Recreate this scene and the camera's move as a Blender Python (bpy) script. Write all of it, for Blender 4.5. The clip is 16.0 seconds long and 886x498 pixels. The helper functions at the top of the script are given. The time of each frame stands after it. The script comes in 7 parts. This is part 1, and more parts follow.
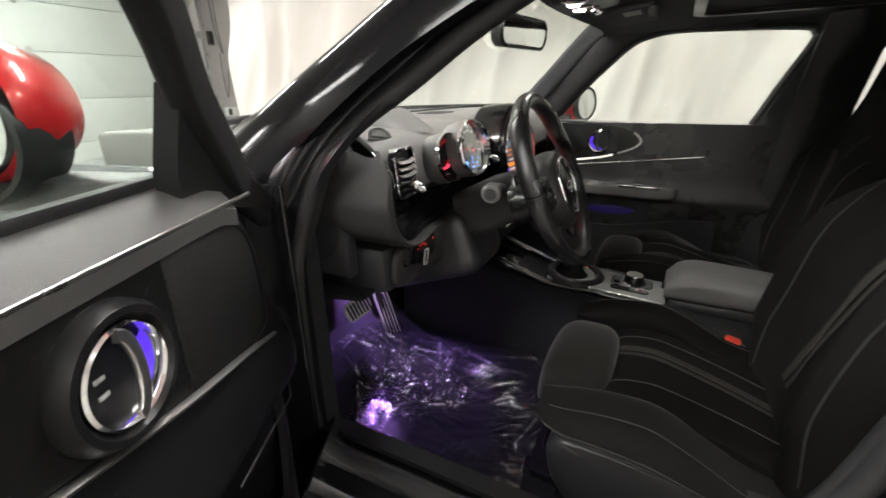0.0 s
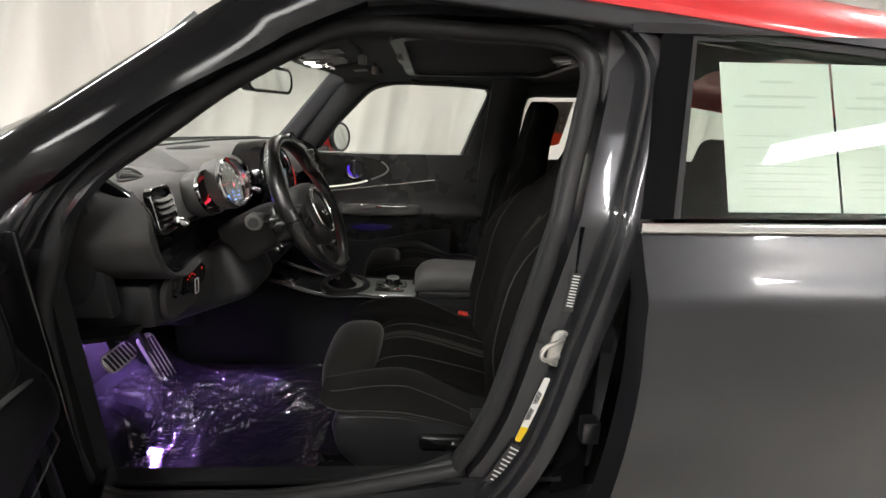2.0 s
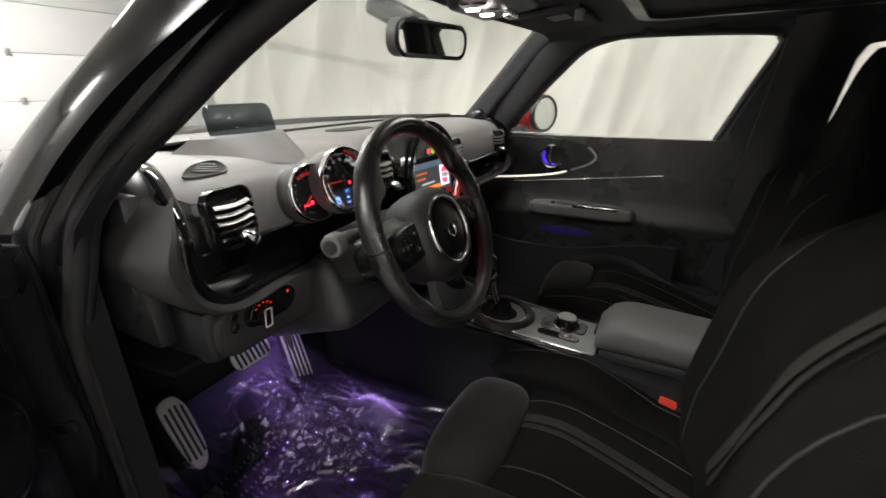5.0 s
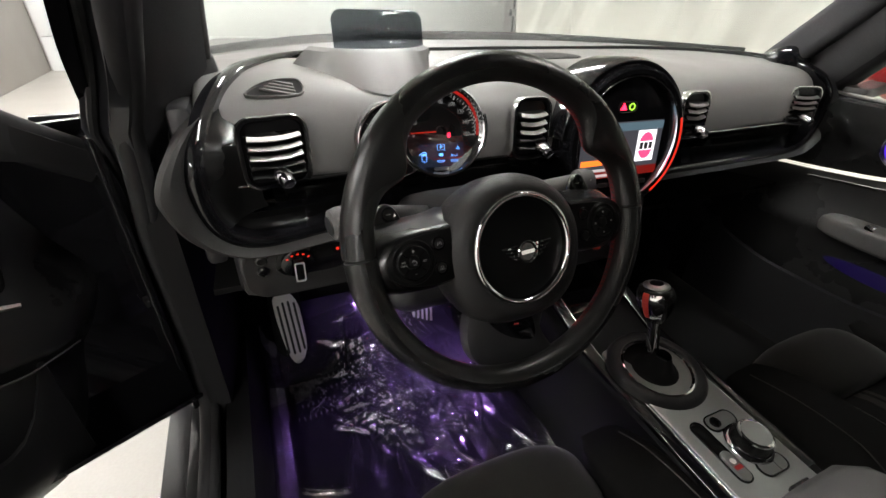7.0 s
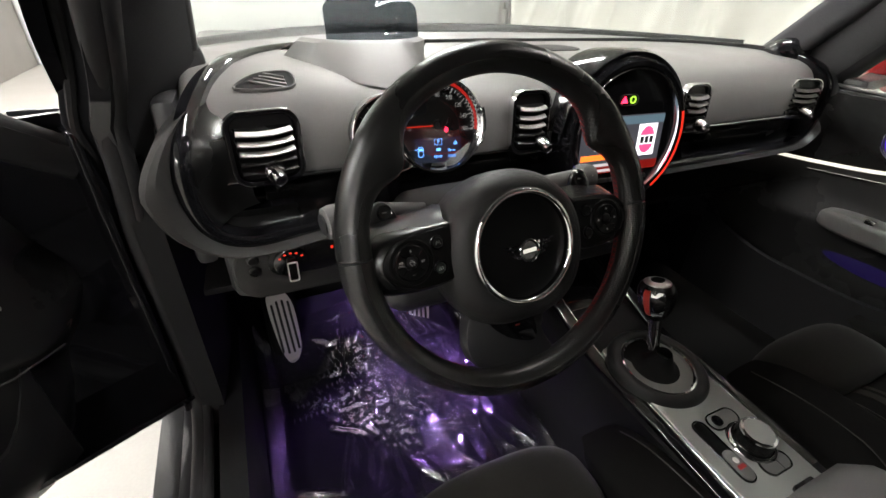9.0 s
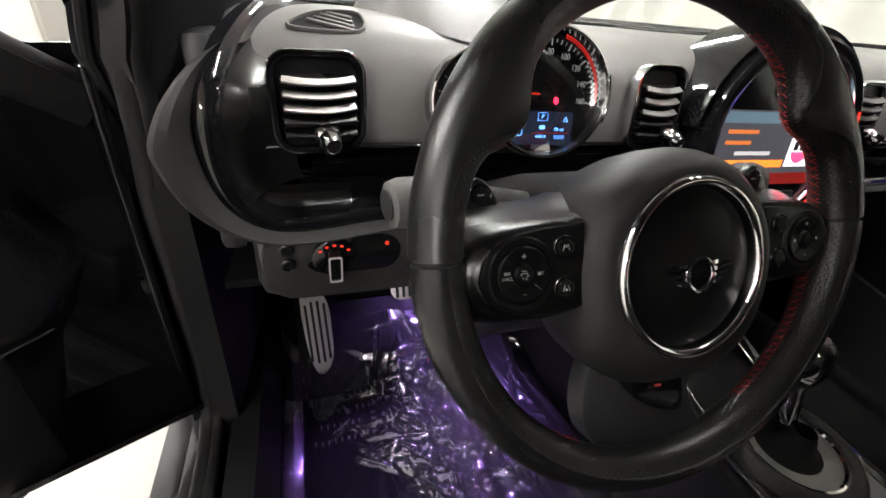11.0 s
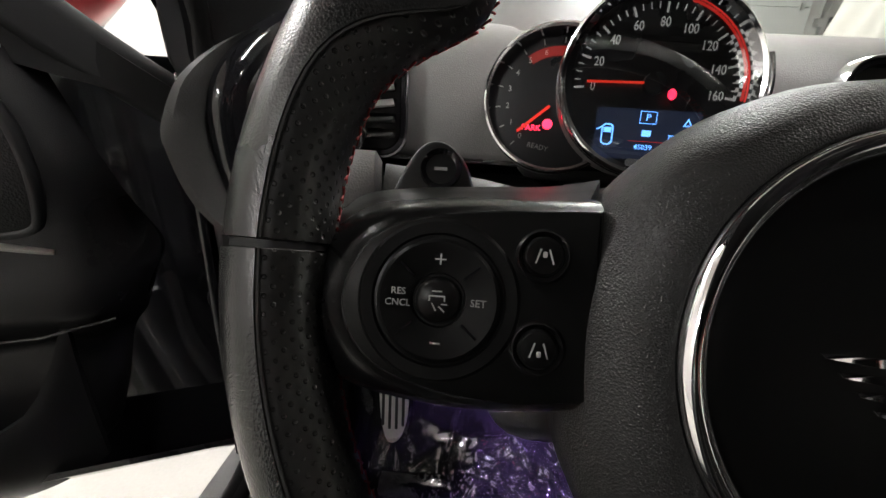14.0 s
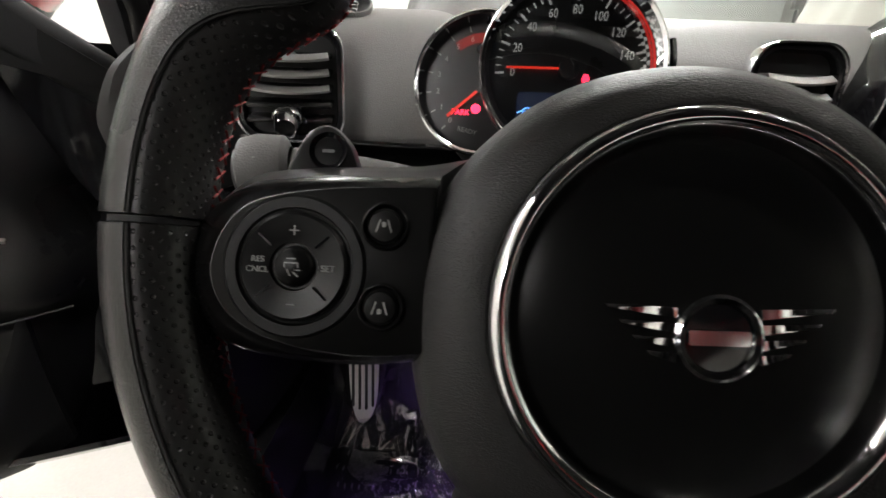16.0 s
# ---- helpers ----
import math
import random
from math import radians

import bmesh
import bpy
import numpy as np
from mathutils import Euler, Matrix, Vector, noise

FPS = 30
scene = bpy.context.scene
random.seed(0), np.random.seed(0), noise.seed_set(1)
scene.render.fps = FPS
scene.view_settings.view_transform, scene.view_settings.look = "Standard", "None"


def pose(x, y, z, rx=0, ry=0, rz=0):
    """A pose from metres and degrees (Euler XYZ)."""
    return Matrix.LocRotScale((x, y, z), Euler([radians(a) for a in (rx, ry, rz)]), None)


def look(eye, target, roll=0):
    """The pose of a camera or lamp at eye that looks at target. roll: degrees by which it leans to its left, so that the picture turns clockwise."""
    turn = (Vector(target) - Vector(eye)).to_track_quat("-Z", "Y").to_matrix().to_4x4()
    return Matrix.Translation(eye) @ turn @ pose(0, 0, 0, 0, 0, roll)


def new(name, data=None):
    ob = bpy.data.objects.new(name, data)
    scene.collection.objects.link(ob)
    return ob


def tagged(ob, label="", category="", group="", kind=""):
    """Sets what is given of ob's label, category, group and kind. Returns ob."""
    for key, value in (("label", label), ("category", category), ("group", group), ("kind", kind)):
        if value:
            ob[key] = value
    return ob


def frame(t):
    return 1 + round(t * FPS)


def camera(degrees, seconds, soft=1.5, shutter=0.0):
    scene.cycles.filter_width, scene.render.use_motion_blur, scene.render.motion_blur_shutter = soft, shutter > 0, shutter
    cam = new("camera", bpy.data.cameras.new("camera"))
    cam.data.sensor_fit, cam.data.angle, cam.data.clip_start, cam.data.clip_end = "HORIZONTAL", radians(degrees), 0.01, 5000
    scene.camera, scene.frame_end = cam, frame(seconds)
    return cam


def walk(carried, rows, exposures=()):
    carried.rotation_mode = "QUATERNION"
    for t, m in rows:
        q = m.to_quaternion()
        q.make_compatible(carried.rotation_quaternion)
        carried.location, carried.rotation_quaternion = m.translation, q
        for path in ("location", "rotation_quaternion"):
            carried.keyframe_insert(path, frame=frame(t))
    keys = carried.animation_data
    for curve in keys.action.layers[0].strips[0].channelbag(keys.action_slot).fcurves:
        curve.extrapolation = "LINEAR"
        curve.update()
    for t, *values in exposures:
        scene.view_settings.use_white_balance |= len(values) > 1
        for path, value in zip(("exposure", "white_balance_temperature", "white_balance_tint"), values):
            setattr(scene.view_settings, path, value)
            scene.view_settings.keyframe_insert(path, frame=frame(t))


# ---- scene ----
cam = camera(92.1, 16.0, shutter=0.15)
PATH = [
    (0, (0.176, -1.269, 1.074), (-0.696, 0.39, 0.376), -1.0),
    (0.5, (0.25, -1.296, 1.094), (-0.13, 0.57, 0.481), 0.3),
    (1, (0.285, -1.386, 1.117), (0.169, 0.516, 0.51), 0.1),
    (1.5, (0.27, -1.438, 1.12), (0.32, 0.472, 0.527), 0.8),
    (2, (0.271, -1.445, 1.117), (0.338, 0.463, 0.523), 1.0),
    (2.5, (0.271, -1.451, 1.12), (0.326, 0.458, 0.523), 0.3),
    (3, (0.275, -1.451, 1.118), (0.298, 0.456, 0.514), -0.3),
    (3.5, (0.298, -1.411, 1.116), (0.249, 0.491, 0.501), -1.1),
    (4, (0.343, -1.309, 1.117), (0.178, 0.583, 0.491), -2.1),
    (4.5, (0.323, -1.126, 1.101), (-0.089, 0.709, 0.422), -0.6),
    (5, (0.325, -0.984, 1.109), (-0.568, 0.663, 0.407), -1.0),
    (5.2, (0.329, -0.92, 1.11), (-0.784, 0.575, 0.385), -0.2),
    (7.3, (0.324, -0.594, 1.117), (-1.235, 0.11, 0.08), 2.0),
    (7.5, (0.324, -0.594, 1.116), (-1.237, 0.114, 0.085), 1.9),
    (8, (0.324, -0.593, 1.115), (-1.223, 0.138, 0.08), 2.2),
    (8.2, (0.324, -0.593, 1.116), (-1.216, 0.145, 0.074), 2.3),
    (10.3, (0.232, -0.608, 1.065), (-1.312, 0.092, 0.004), 3.3),
    (10.5, (0.218, -0.609, 1.052), (-1.344, 0.056, -0.004), 4.0),
    (11, (0.174, -0.595, 1.023), (-1.454, -0.015, 0.016), 5.2),
    (11.5, (0.131, -0.555, 1.001), (-1.657, -0.106, 0.228), 3.1),
    (12, (0.1, -0.528, 0.972), (-1.757, -0.303, 0.267), 4.5),
    (12.5, (0.093, -0.495, 0.956), (-1.776, -0.409, 0.251), 4.8),
    (13, (0.097, -0.47, 0.948), (-1.772, -0.533, 0.24), 3.7),
    (13.5, (0.093, -0.473, 0.942), (-1.768, -0.636, 0.228), 3.2),
    (14, (0.094, -0.466, 0.941), (-1.766, -0.626, 0.223), 3.0),
    (14.5, (0.094, -0.468, 0.94), (-1.765, -0.619, 0.217), 3.1),
    (15, (0.093, -0.467, 0.939), (-1.763, -0.617, 0.211), 3.1),
    (15.5, (0.094, -0.466, 0.939), (-1.762, -0.618, 0.209), 3.0),
    (16, (0.107, -0.422, 0.944), (-1.735, -0.522, 0.172), 2.7),
]
walk(cam, [(t, look(eye, target, roll)) for t, eye, target, roll in PATH],
     exposures=((0, 1.04), (0.5, 1.14), (1, 1.04), (2, 0.74), (4, 0.72), (4.5, 0.94), (5, 0.92), (7.5, 1.04), (8.2, 1.08), (10.5, 1.38), (11.2, 1.38), (12.5, 1.06), (16, 1.08)))

# ---- light ----
world = bpy.data.worlds.new("world")
scene.world = world
world.use_nodes = True
world.node_tree.nodes["Background"].inputs[0].default_value = (0.9, 0.95, 1.0, 1)
world.node_tree.nodes["Background"].inputs[1].default_value = 0.02


# ---- materials ----
def material(name, colour, rough=0.5, metal=0.0, grain=0.0, size=200.0, bump=0.0, stain=0.0, stain_size=6.0, coat=0.0, spec=0.5, sheen=0.0, voronoi=False, flakes=0.0, rough_var=0.08):
    m = bpy.data.materials.new(name)
    m.use_nodes = True
    nt = m.node_tree
    n, l = nt.nodes, nt.links
    b = n["Principled BSDF"]
    b.inputs["Roughness"].default_value = rough
    b.inputs["Metallic"].default_value = metal
    b.inputs["Coat Weight"].default_value = coat
    b.inputs["Coat Roughness"].default_value = 0.04
    b.inputs["Specular IOR Level"].default_value = spec
    b.inputs["Sheen Weight"].default_value = sheen
    b.inputs["Sheen Roughness"].default_value = 0.4
    b.inputs["Base Color"].default_value = (*colour, 1)
    co = n.new("ShaderNodeTexCoord")
    fine = n.new("ShaderNodeTexVoronoi" if voronoi else "ShaderNodeTexNoise")
    fine.inputs["Scale"].default_value = size
    l.new(co.outputs["Object"], fine.inputs["Vector"])
    wide = n.new("ShaderNodeTexNoise")
    wide.inputs["Scale"].default_value = stain_size
    wide.inputs["Detail"].default_value = 6
    l.new(co.outputs["Object"], wide.inputs["Vector"])
    fine_out = fine.outputs["Distance"] if voronoi else fine.outputs["Fac"]
    if grain or stain:
        add = n.new("ShaderNodeMath")
        add.operation = "MULTIPLY_ADD"
        l.new(fine_out, add.inputs[0])
        add.inputs[1].default_value = grain
        add.inputs[2].default_value = 1 - grain / 2 - stain / 2
        add2 = n.new("ShaderNodeMath")
        add2.operation = "MULTIPLY_ADD"
        l.new(wide.outputs["Fac"], add2.inputs[0])
        add2.inputs[1].default_value = stain
        l.new(add.outputs[0], add2.inputs[2])
        mul = n.new("ShaderNodeVectorMath")
        mul.operation = "SCALE"
        mul.inputs[0].default_value = colour
        l.new(add2.outputs[0], mul.inputs["Scale"])
        l.new(mul.outputs[0], b.inputs["Base Color"])
    if rough_var:
        rv = n.new("ShaderNodeMapRange")
        l.new(wide.outputs["Fac"], rv.inputs["Value"])
        rv.inputs["From Min"].default_value, rv.inputs["From Max"].default_value = 0.3, 0.7
        rv.inputs["To Min"].default_value, rv.inputs["To Max"].default_value = max(0.0, rough - rough_var), min(1.0, rough + rough_var)
        l.new(rv.outputs[0], b.inputs["Roughness"])
    if bump:
        bp = n.new("ShaderNodeBump")
        bp.inputs["Strength"].default_value = bump
        bp.inputs["Distance"].default_value = 0.0006
        l.new(fine_out, bp.inputs["Height"])
        l.new(bp.outputs[0], b.inputs["Normal"])
    return m


def glow(name, colour, strength, base=(0.01, 0.01, 0.01)):
    m = bpy.data.materials.new(name)
    m.use_nodes = True
    b = m.node_tree.nodes["Principled BSDF"]
    b.inputs["Base Color"].default_value = (*base, 1)
    b.inputs["Emission Color"].default_value = (*colour, 1)
    b.inputs["Emission Strength"].default_value = strength
    return m


def sheen_mix(nt, clear, shine, least=0.04, bump=None):
    """Joins a clear and a shiny shader, shinier at grazing angles on both sides of a pane."""
    n, l = nt.nodes, nt.links
    lw = n.new("ShaderNodeLayerWeight")
    lw.inputs["Blend"].default_value = 0.5
    if bump:
        l.new(bump.outputs[0], lw.inputs["Normal"])
    pw = n.new("ShaderNodeMath")
    pw.operation = "POWER"
    l.new(lw.outputs["Facing"], pw.inputs[0])
    pw.inputs[1].default_value = 5
    ma = n.new("ShaderNodeMath")
    ma.operation = "MULTIPLY_ADD"
    l.new(pw.outputs[0], ma.inputs[0])
    ma.inputs[1].default_value, ma.inputs[2].default_value = 1 - least, least
    mix = n.new("ShaderNodeMixShader")
    l.new(ma.outputs[0], mix.inputs[0])
    l.new(clear.outputs[0], mix.inputs[1])
    l.new(shine.outputs[0], mix.inputs[2])
    return mix


def glass(name, tint=(1, 1, 1), rough=0.0, least=0.025):
    m = bpy.data.materials.new(name)
    m.use_nodes = True
    nt = m.node_tree
    n, l = nt.nodes, nt.links
    n.remove(n["Principled BSDF"])
    clear = n.new("ShaderNodeBsdfTransparent")
    clear.inputs[0].default_value = (*tint, 1)
    shine = n.new("ShaderNodeBsdfGlossy")
    shine.inputs["Roughness"].default_value = rough
    mix = sheen_mix(nt, clear, shine, least)
    l.new(mix.outputs[0], n["Material Output"].inputs[0])
    return m


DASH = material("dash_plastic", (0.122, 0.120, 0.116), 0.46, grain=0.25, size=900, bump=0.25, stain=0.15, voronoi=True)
HUMP = material("display_housing_plastic", (0.085, 0.083, 0.081), 0.5, grain=0.25, size=900, bump=0.25, stain=0.15, voronoi=True, spec=0.3)
ARMREST = material("padded_armrest_vinyl", (0.11, 0.108, 0.105), 0.38, grain=0.25, size=800, bump=0.25, stain=0.15, voronoi=True)
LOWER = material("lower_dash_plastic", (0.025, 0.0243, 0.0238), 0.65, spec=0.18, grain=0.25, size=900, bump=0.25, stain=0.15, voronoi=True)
TRIM = material("black_plastic", (0.018, 0.018, 0.019), 0.40, grain=0.3, size=900, bump=0.2, stain=0.2, voronoi=True)
SOFT = material("soft_black_trim", (0.021, 0.021, 0.022), 0.36, grain=0.3, size=700, bump=0.25, stain=0.2, voronoi=True)
PIANO = material("piano_black", (0.006, 0.006, 0.007), 0.07, coat=0.2, rough_var=0.03)
CHROME = material("chrome", (0.85, 0.85, 0.86), 0.08, 1.0, rough_var=0.03)
SATIN = material("satin_metal", (0.55, 0.55, 0.54), 0.32, 1.0, grain=0.1, size=300)
LIT_SLAT = material("satin_slat_lit", (0.34, 0.335, 0.325), 0.36, 0.9, grain=0.1, size=300)
ALLOY = material("brushed_steel", (0.66, 0.64, 0.61), 0.38, 0.72, grain=0.2, size=250, bump=0.1)
RUBBER = material("rubber_seal", (0.018, 0.018, 0.019), 0.58, spec=0.28, grain=0.2, size=400, bump=0.1, stain=0.2)
FABRIC = material("seat_fabric", (0.0062, 0.0060, 0.0057), 0.9, grain=0.6, size=900, bump=0.6, stain=0.25, sheen=0.0, voronoi=True, spec=0.08)
BOLSTER = material("bolster_suede", (0.0092, 0.0088, 0.0082), 0.95, grain=0.3, size=700, bump=0.3, stain=0.4, stain_size=14, sheen=0.12, spec=0.1)
SUEDE = material("seat_suede", (0.0165, 0.0157, 0.0143), 0.95, grain=0.3, size=700, bump=0.3, stain=0.7, stain_size=16, sheen=0.16, spec=0.1)
STRIPE = material("seat_stripe", (0.025, 0.0225, 0.020), 0.9, grain=0.6, size=700, bump=0.5, stain=0.2, voronoi=True, spec=0.2)
DARK_THREAD = material("dark_thread", (0.017, 0.017, 0.0165), 0.8)
THREAD = material("grey_thread", (0.040, 0.038, 0.035), 0.8)
FLAT_BLACK = material("flat_black", (0.012, 0.012, 0.0125), 0.75, grain=0.2, size=500, bump=0.1, stain=0.2, spec=0.15)
PILLAR_GLOSS = material("gloss_black_pillar", (0.004, 0.004, 0.0045), 0.10, spec=0.06, rough_var=0.03)
GREY_KEY = material("grey_key", (0.16, 0.165, 0.16), 0.32, 0.3, grain=0.08, size=500, stain=0.1)
DOORTRIM = material("dark_door_trim", (0.026, 0.026, 0.026), 0.28, grain=0.25, size=800, bump=0.25, stain=0.15, voronoi=True)
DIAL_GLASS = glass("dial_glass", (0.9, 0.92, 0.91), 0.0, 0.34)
SILL_VINYL = material("sill_vinyl", (0.042, 0.041, 0.040), 0.48, grain=0.3, size=800, bump=0.3, stain=0.2, spec=0.45, voronoi=True)
DOOR_GLASS = glass("door_glass", (0.86, 0.91, 0.87))
DOORBLACK = material("black_door_trim", (0.008, 0.008, 0.0085), 0.33, spec=0.25, grain=0.3, size=800, bump=0.2, stain=0.2, voronoi=True)
RED_THREAD = material("red_thread", (0.30, 0.014, 0.014), 0.7)
LEATHER = material("black_leather", (0.010, 0.010, 0.010), 0.25, grain=0.2, size=1300, bump=0.2, stain=0.2, voronoi=True)
PAINT = material("dark_grey_metallic_paint", (0.030, 0.031, 0.036), 0.34, 0.7, grain=0.3, size=1500, coat=0.8, stain=0.05, rough_var=0.0)
RED_PAINT = material("red_paint", (0.55, 0.015, 0.02), 0.35, 0.2, coat=1.0, stain=0.05)
HEADLINER = material("anthracite_headliner", (0.062, 0.062, 0.064), 0.95, grain=0.5, size=600, bump=0.3, stain=0.2, spec=0.1)
CARPET = material("black_carpet", (0.008, 0.008, 0.008), 1.0, grain=0.7, size=500, bump=1.0, spec=0.1)
CURTAIN = material("white_curtain", (0.475, 0.462, 0.432), 0.9, grain=0.06, size=60, stain=0.12, stain_size=1.5, bump=0.1)
WALL = material("white_wall_paint", (0.545, 0.535, 0.515), 0.8, grain=0.05, size=40, stain=0.12, stain_size=1.2)
PANEL = material("white_steel_panel", (0.66, 0.675, 0.67), 0.45, grain=0.03, size=80, stain=0.1, stain_size=1.0)
CONCRETE = material("polished_concrete", (0.31, 0.30, 0.275), 0.45, grain=0.15, size=120, stain=0.3, stain_size=2.5, bump=0.1)
GREY_DOOR = material("grey_door_paint", (0.30, 0.285, 0.26), 0.5, grain=0.04, size=60, stain=0.12, stain_size=2.0)
PAPER_INK = material("paper_print", (0.57, 0.60, 0.57), 0.8)
PAPER = material("window_paper", (0.70, 0.73, 0.70), 0.8, grain=0.03, stain=0.05)
WHITE = material("white_print", (0.75, 0.75, 0.73), 0.6)
YELLOW = material("yellow_print", (0.8, 0.55, 0.02), 0.6)
RED_PLASTIC = material("red_plastic", (0.6, 0.05, 0.03), 0.4)
GLASS = glass("clear_glass", (0.93, 0.96, 0.94))
SIDE_GLASS = glass("tinted_glass", (0.82, 0.87, 0.83))
MIRROR = material("mirror_glass", (0.8, 0.82, 0.82), 0.02, 1.0, rough_var=0.0)
LAMP = glow("strip_lamp", (1.0, 0.97, 0.94), 51.0, (0.8, 0.8, 0.8))
INK = material("dark_print", (0.03, 0.03, 0.03), 0.6)
YELLOW_DARK = material("ochre_print", (0.45, 0.32, 0.03), 0.6)
PILLAR = material("grey_pillar_cloth", (0.055, 0.055, 0.058), 0.95, grain=0.4, size=500, bump=0.3, stain=0.15, spec=0.1)
SPOKE = material("satin_spoke", (0.004, 0.004, 0.004), 0.26, spec=0.28, grain=0.1, size=900, bump=0.06, stain=0.15)
SATIN_BLACK = material("satin_black", (0.006, 0.006, 0.006), 0.26, stain=0.1, rough_var=0.06)
GRILLE = material("woven_grille", (0.009, 0.009, 0.009), 0.6, spec=0.2, grain=0.9, size=450, bump=1.0, voronoi=True)
VIOLET_LAMP = glow("violet_lamp", (0.50, 0.27, 1.0), 1500.0)
VIOLET_SOFT = glow("violet_soft_lamp", (0.35, 0.15, 1.0), 14.0)
VIOLET_GLOW = glow("violet_glow", (0.12, 0.03, 1.0), 0.5)
VIOLET_DIM = glow("violet_dim", (0.14, 0.03, 1.0), 0.014)
BRIGHT_SATIN = material("bright_satin_metal", (0.86, 0.85, 0.82), 0.42, 0.55, grain=0.05, size=300)
LIT_STRIP = glow("lit_edge_strip", (1.0, 0.93, 0.80), 0.45, (0.6, 0.6, 0.58))
RED_GLOW = glow("red_needle", (1.0, 0.03, 0.01), 0.40)
RED_LAMP = glow("red_lamp", (1.0, 0.02, 0.06), 2.5)
RED_DIM = glow("red_dim", (0.8, 0.02, 0.01), 0.12)
RED_PRINT = glow("red_print", (0.8, 0.03, 0.02), 0.25, (0.4, 0.01, 0.01))
BLUE_GLOW = glow("blue_lit", (0.12, 0.35, 1.0), 2.0)
BLUE_DIM = glow("blue_dim", (0.12, 0.35, 1.0), 0.6)
PRINT = material("pale_print", (0.27, 0.27, 0.26), 0.6)
PRINT_LIT = glow("dial_print", (0.9, 0.88, 0.84), 0.12, (0.32, 0.32, 0.32))
SCREEN_DARK = glow("trip_screen", (0.01, 0.02, 0.06), 0.25)
SCREEN_GREY = glow("menu_screen", (0.10, 0.10, 0.12), 0.28)
SCREEN_BLUE = glow("menu_top", (0.10, 0.16, 0.20), 0.5)
AMBER = glow("amber_bar", (1.0, 0.18, 0.02), 1.0)
AMBER_DIM = glow("amber_line", (1.0, 0.25, 0.05), 0.35)
WHITE_DIM = glow("white_line", (0.9, 0.85, 0.85), 0.35)
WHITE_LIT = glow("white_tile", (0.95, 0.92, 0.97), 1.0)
GREEN_LAMP = glow("green_lamp", (0.35, 0.7, 0.05), 0.9)
HUD = glass("smoky_pane", (0.34, 0.36, 0.38))
SATIN_DARK = material("dark_satin_metal", (0.16, 0.16, 0.16), 0.35, 0.9)
CHROME_DARK = material("dark_chrome", (0.35, 0.35, 0.36), 0.12, 1.0, rough_var=0.03)
BUTTON = material("button_black", (0.004, 0.004, 0.004), 0.34, spec=0.12, grain=0.1, size=900, bump=0.05, stain=0.15)
GRAIN = material("grained_airbag", (0.0165, 0.016, 0.016), 0.42, spec=0.24, grain=0.3, size=1700, bump=0.36, stain=0.15, voronoi=True)
PLATE = material("satin_grey_plate", (0.33, 0.345, 0.33), 0.35, 0.4, grain=0.08, size=500, stain=0.1)
MAT = material("velour_mat", (0.006, 0.006, 0.007), 1.0, grain=0.5, size=400, bump=0.6, spec=0.1)
GREY_LABEL = material("grey_label", (0.25, 0.25, 0.24), 0.7, grain=0.2, size=90)
LENS = material("lamp_lens", (0.8, 0.8, 0.82), 0.15, 0.6, voronoi=True, bump=0.8, size=180)
DOME_LAMP = glow("dome_lamp", (1.0, 0.95, 0.88), 110.0, (0.7, 0.7, 0.7))
DIAL_BLACK = material("dial_black", (0.006, 0.006, 0.007), 0.3)


def perforated(name, colour):
    """Leather with rows of small holes."""
    m = material(name, colour, 0.34, grain=0.25, size=700, bump=0.3, voronoi=True)
    nt = m.node_tree
    n, l = nt.nodes, nt.links
    b = n["Principled BSDF"]
    co = n.new("ShaderNodeTexCoord")
    turn = n.new("ShaderNodeMapping")
    turn.inputs["Rotation"].default_value = (0, 0, radians(45))
    l.new(co.outputs["UV"], turn.inputs["Vector"])
    holes = n.new("ShaderNodeTexVoronoi")
    holes.voronoi_dimensions = "2D"
    holes.inputs["Scale"].default_value = 270
    holes.inputs["Randomness"].default_value = 0.05
    l.new(turn.outputs[0], holes.inputs["Vector"])
    cut = n.new("ShaderNodeMapRange")
    l.new(holes.outputs["Distance"], cut.inputs["Value"])
    cut.inputs["From Min"].default_value, cut.inputs["From Max"].default_value = 0.13, 0.22
    mix = n.new("ShaderNodeMix")
    mix.data_type = "RGBA"
    l.new(cut.outputs[0], mix.inputs["Factor"])
    mix.inputs["A"].default_value = (0.006, 0.006, 0.006, 1)
    mix.inputs["B"].default_value = (*colour, 1)
    l.new(mix.outputs["Result"], b.inputs["Base Color"])
    bp = n.new("ShaderNodeBump")
    bp.inputs["Strength"].default_value = 1.0
    bp.inputs["Distance"].default_value = 0.0006
    l.new(cut.outputs[0], bp.inputs["Height"])
    l.new(bp.outputs[0], b.inputs["Normal"])
    return m


PERFORATED = perforated("perforated_leather", (0.011, 0.011, 0.0107))


def thin_paper(name, colour):
    """Paper that daylight shines through."""
    m = material(name, colour, 0.8, grain=0.03, stain=0.05)
    n, l = m.node_tree.nodes, m.node_tree.links
    through_light = n.new("ShaderNodeBsdfTranslucent")
    through_light.inputs[0].default_value = (*colour, 1)
    mix = n.new("ShaderNodeMixShader")
    mix.inputs[0].default_value = 0.6
    l.new(n["Principled BSDF"].outputs[0], mix.inputs[1])
    l.new(through_light.outputs[0], mix.inputs[2])
    l.new(mix.outputs[0], n["Material Output"].inputs[0])
    return m


POSTER_PAPER = thin_paper("poster_paper", (0.80, 0.81, 0.79))
POSTER_GREY = thin_paper("poster_grey", (0.42, 0.39, 0.36))
POSTER_RED = thin_paper("poster_red", (0.80, 0.22, 0.12))


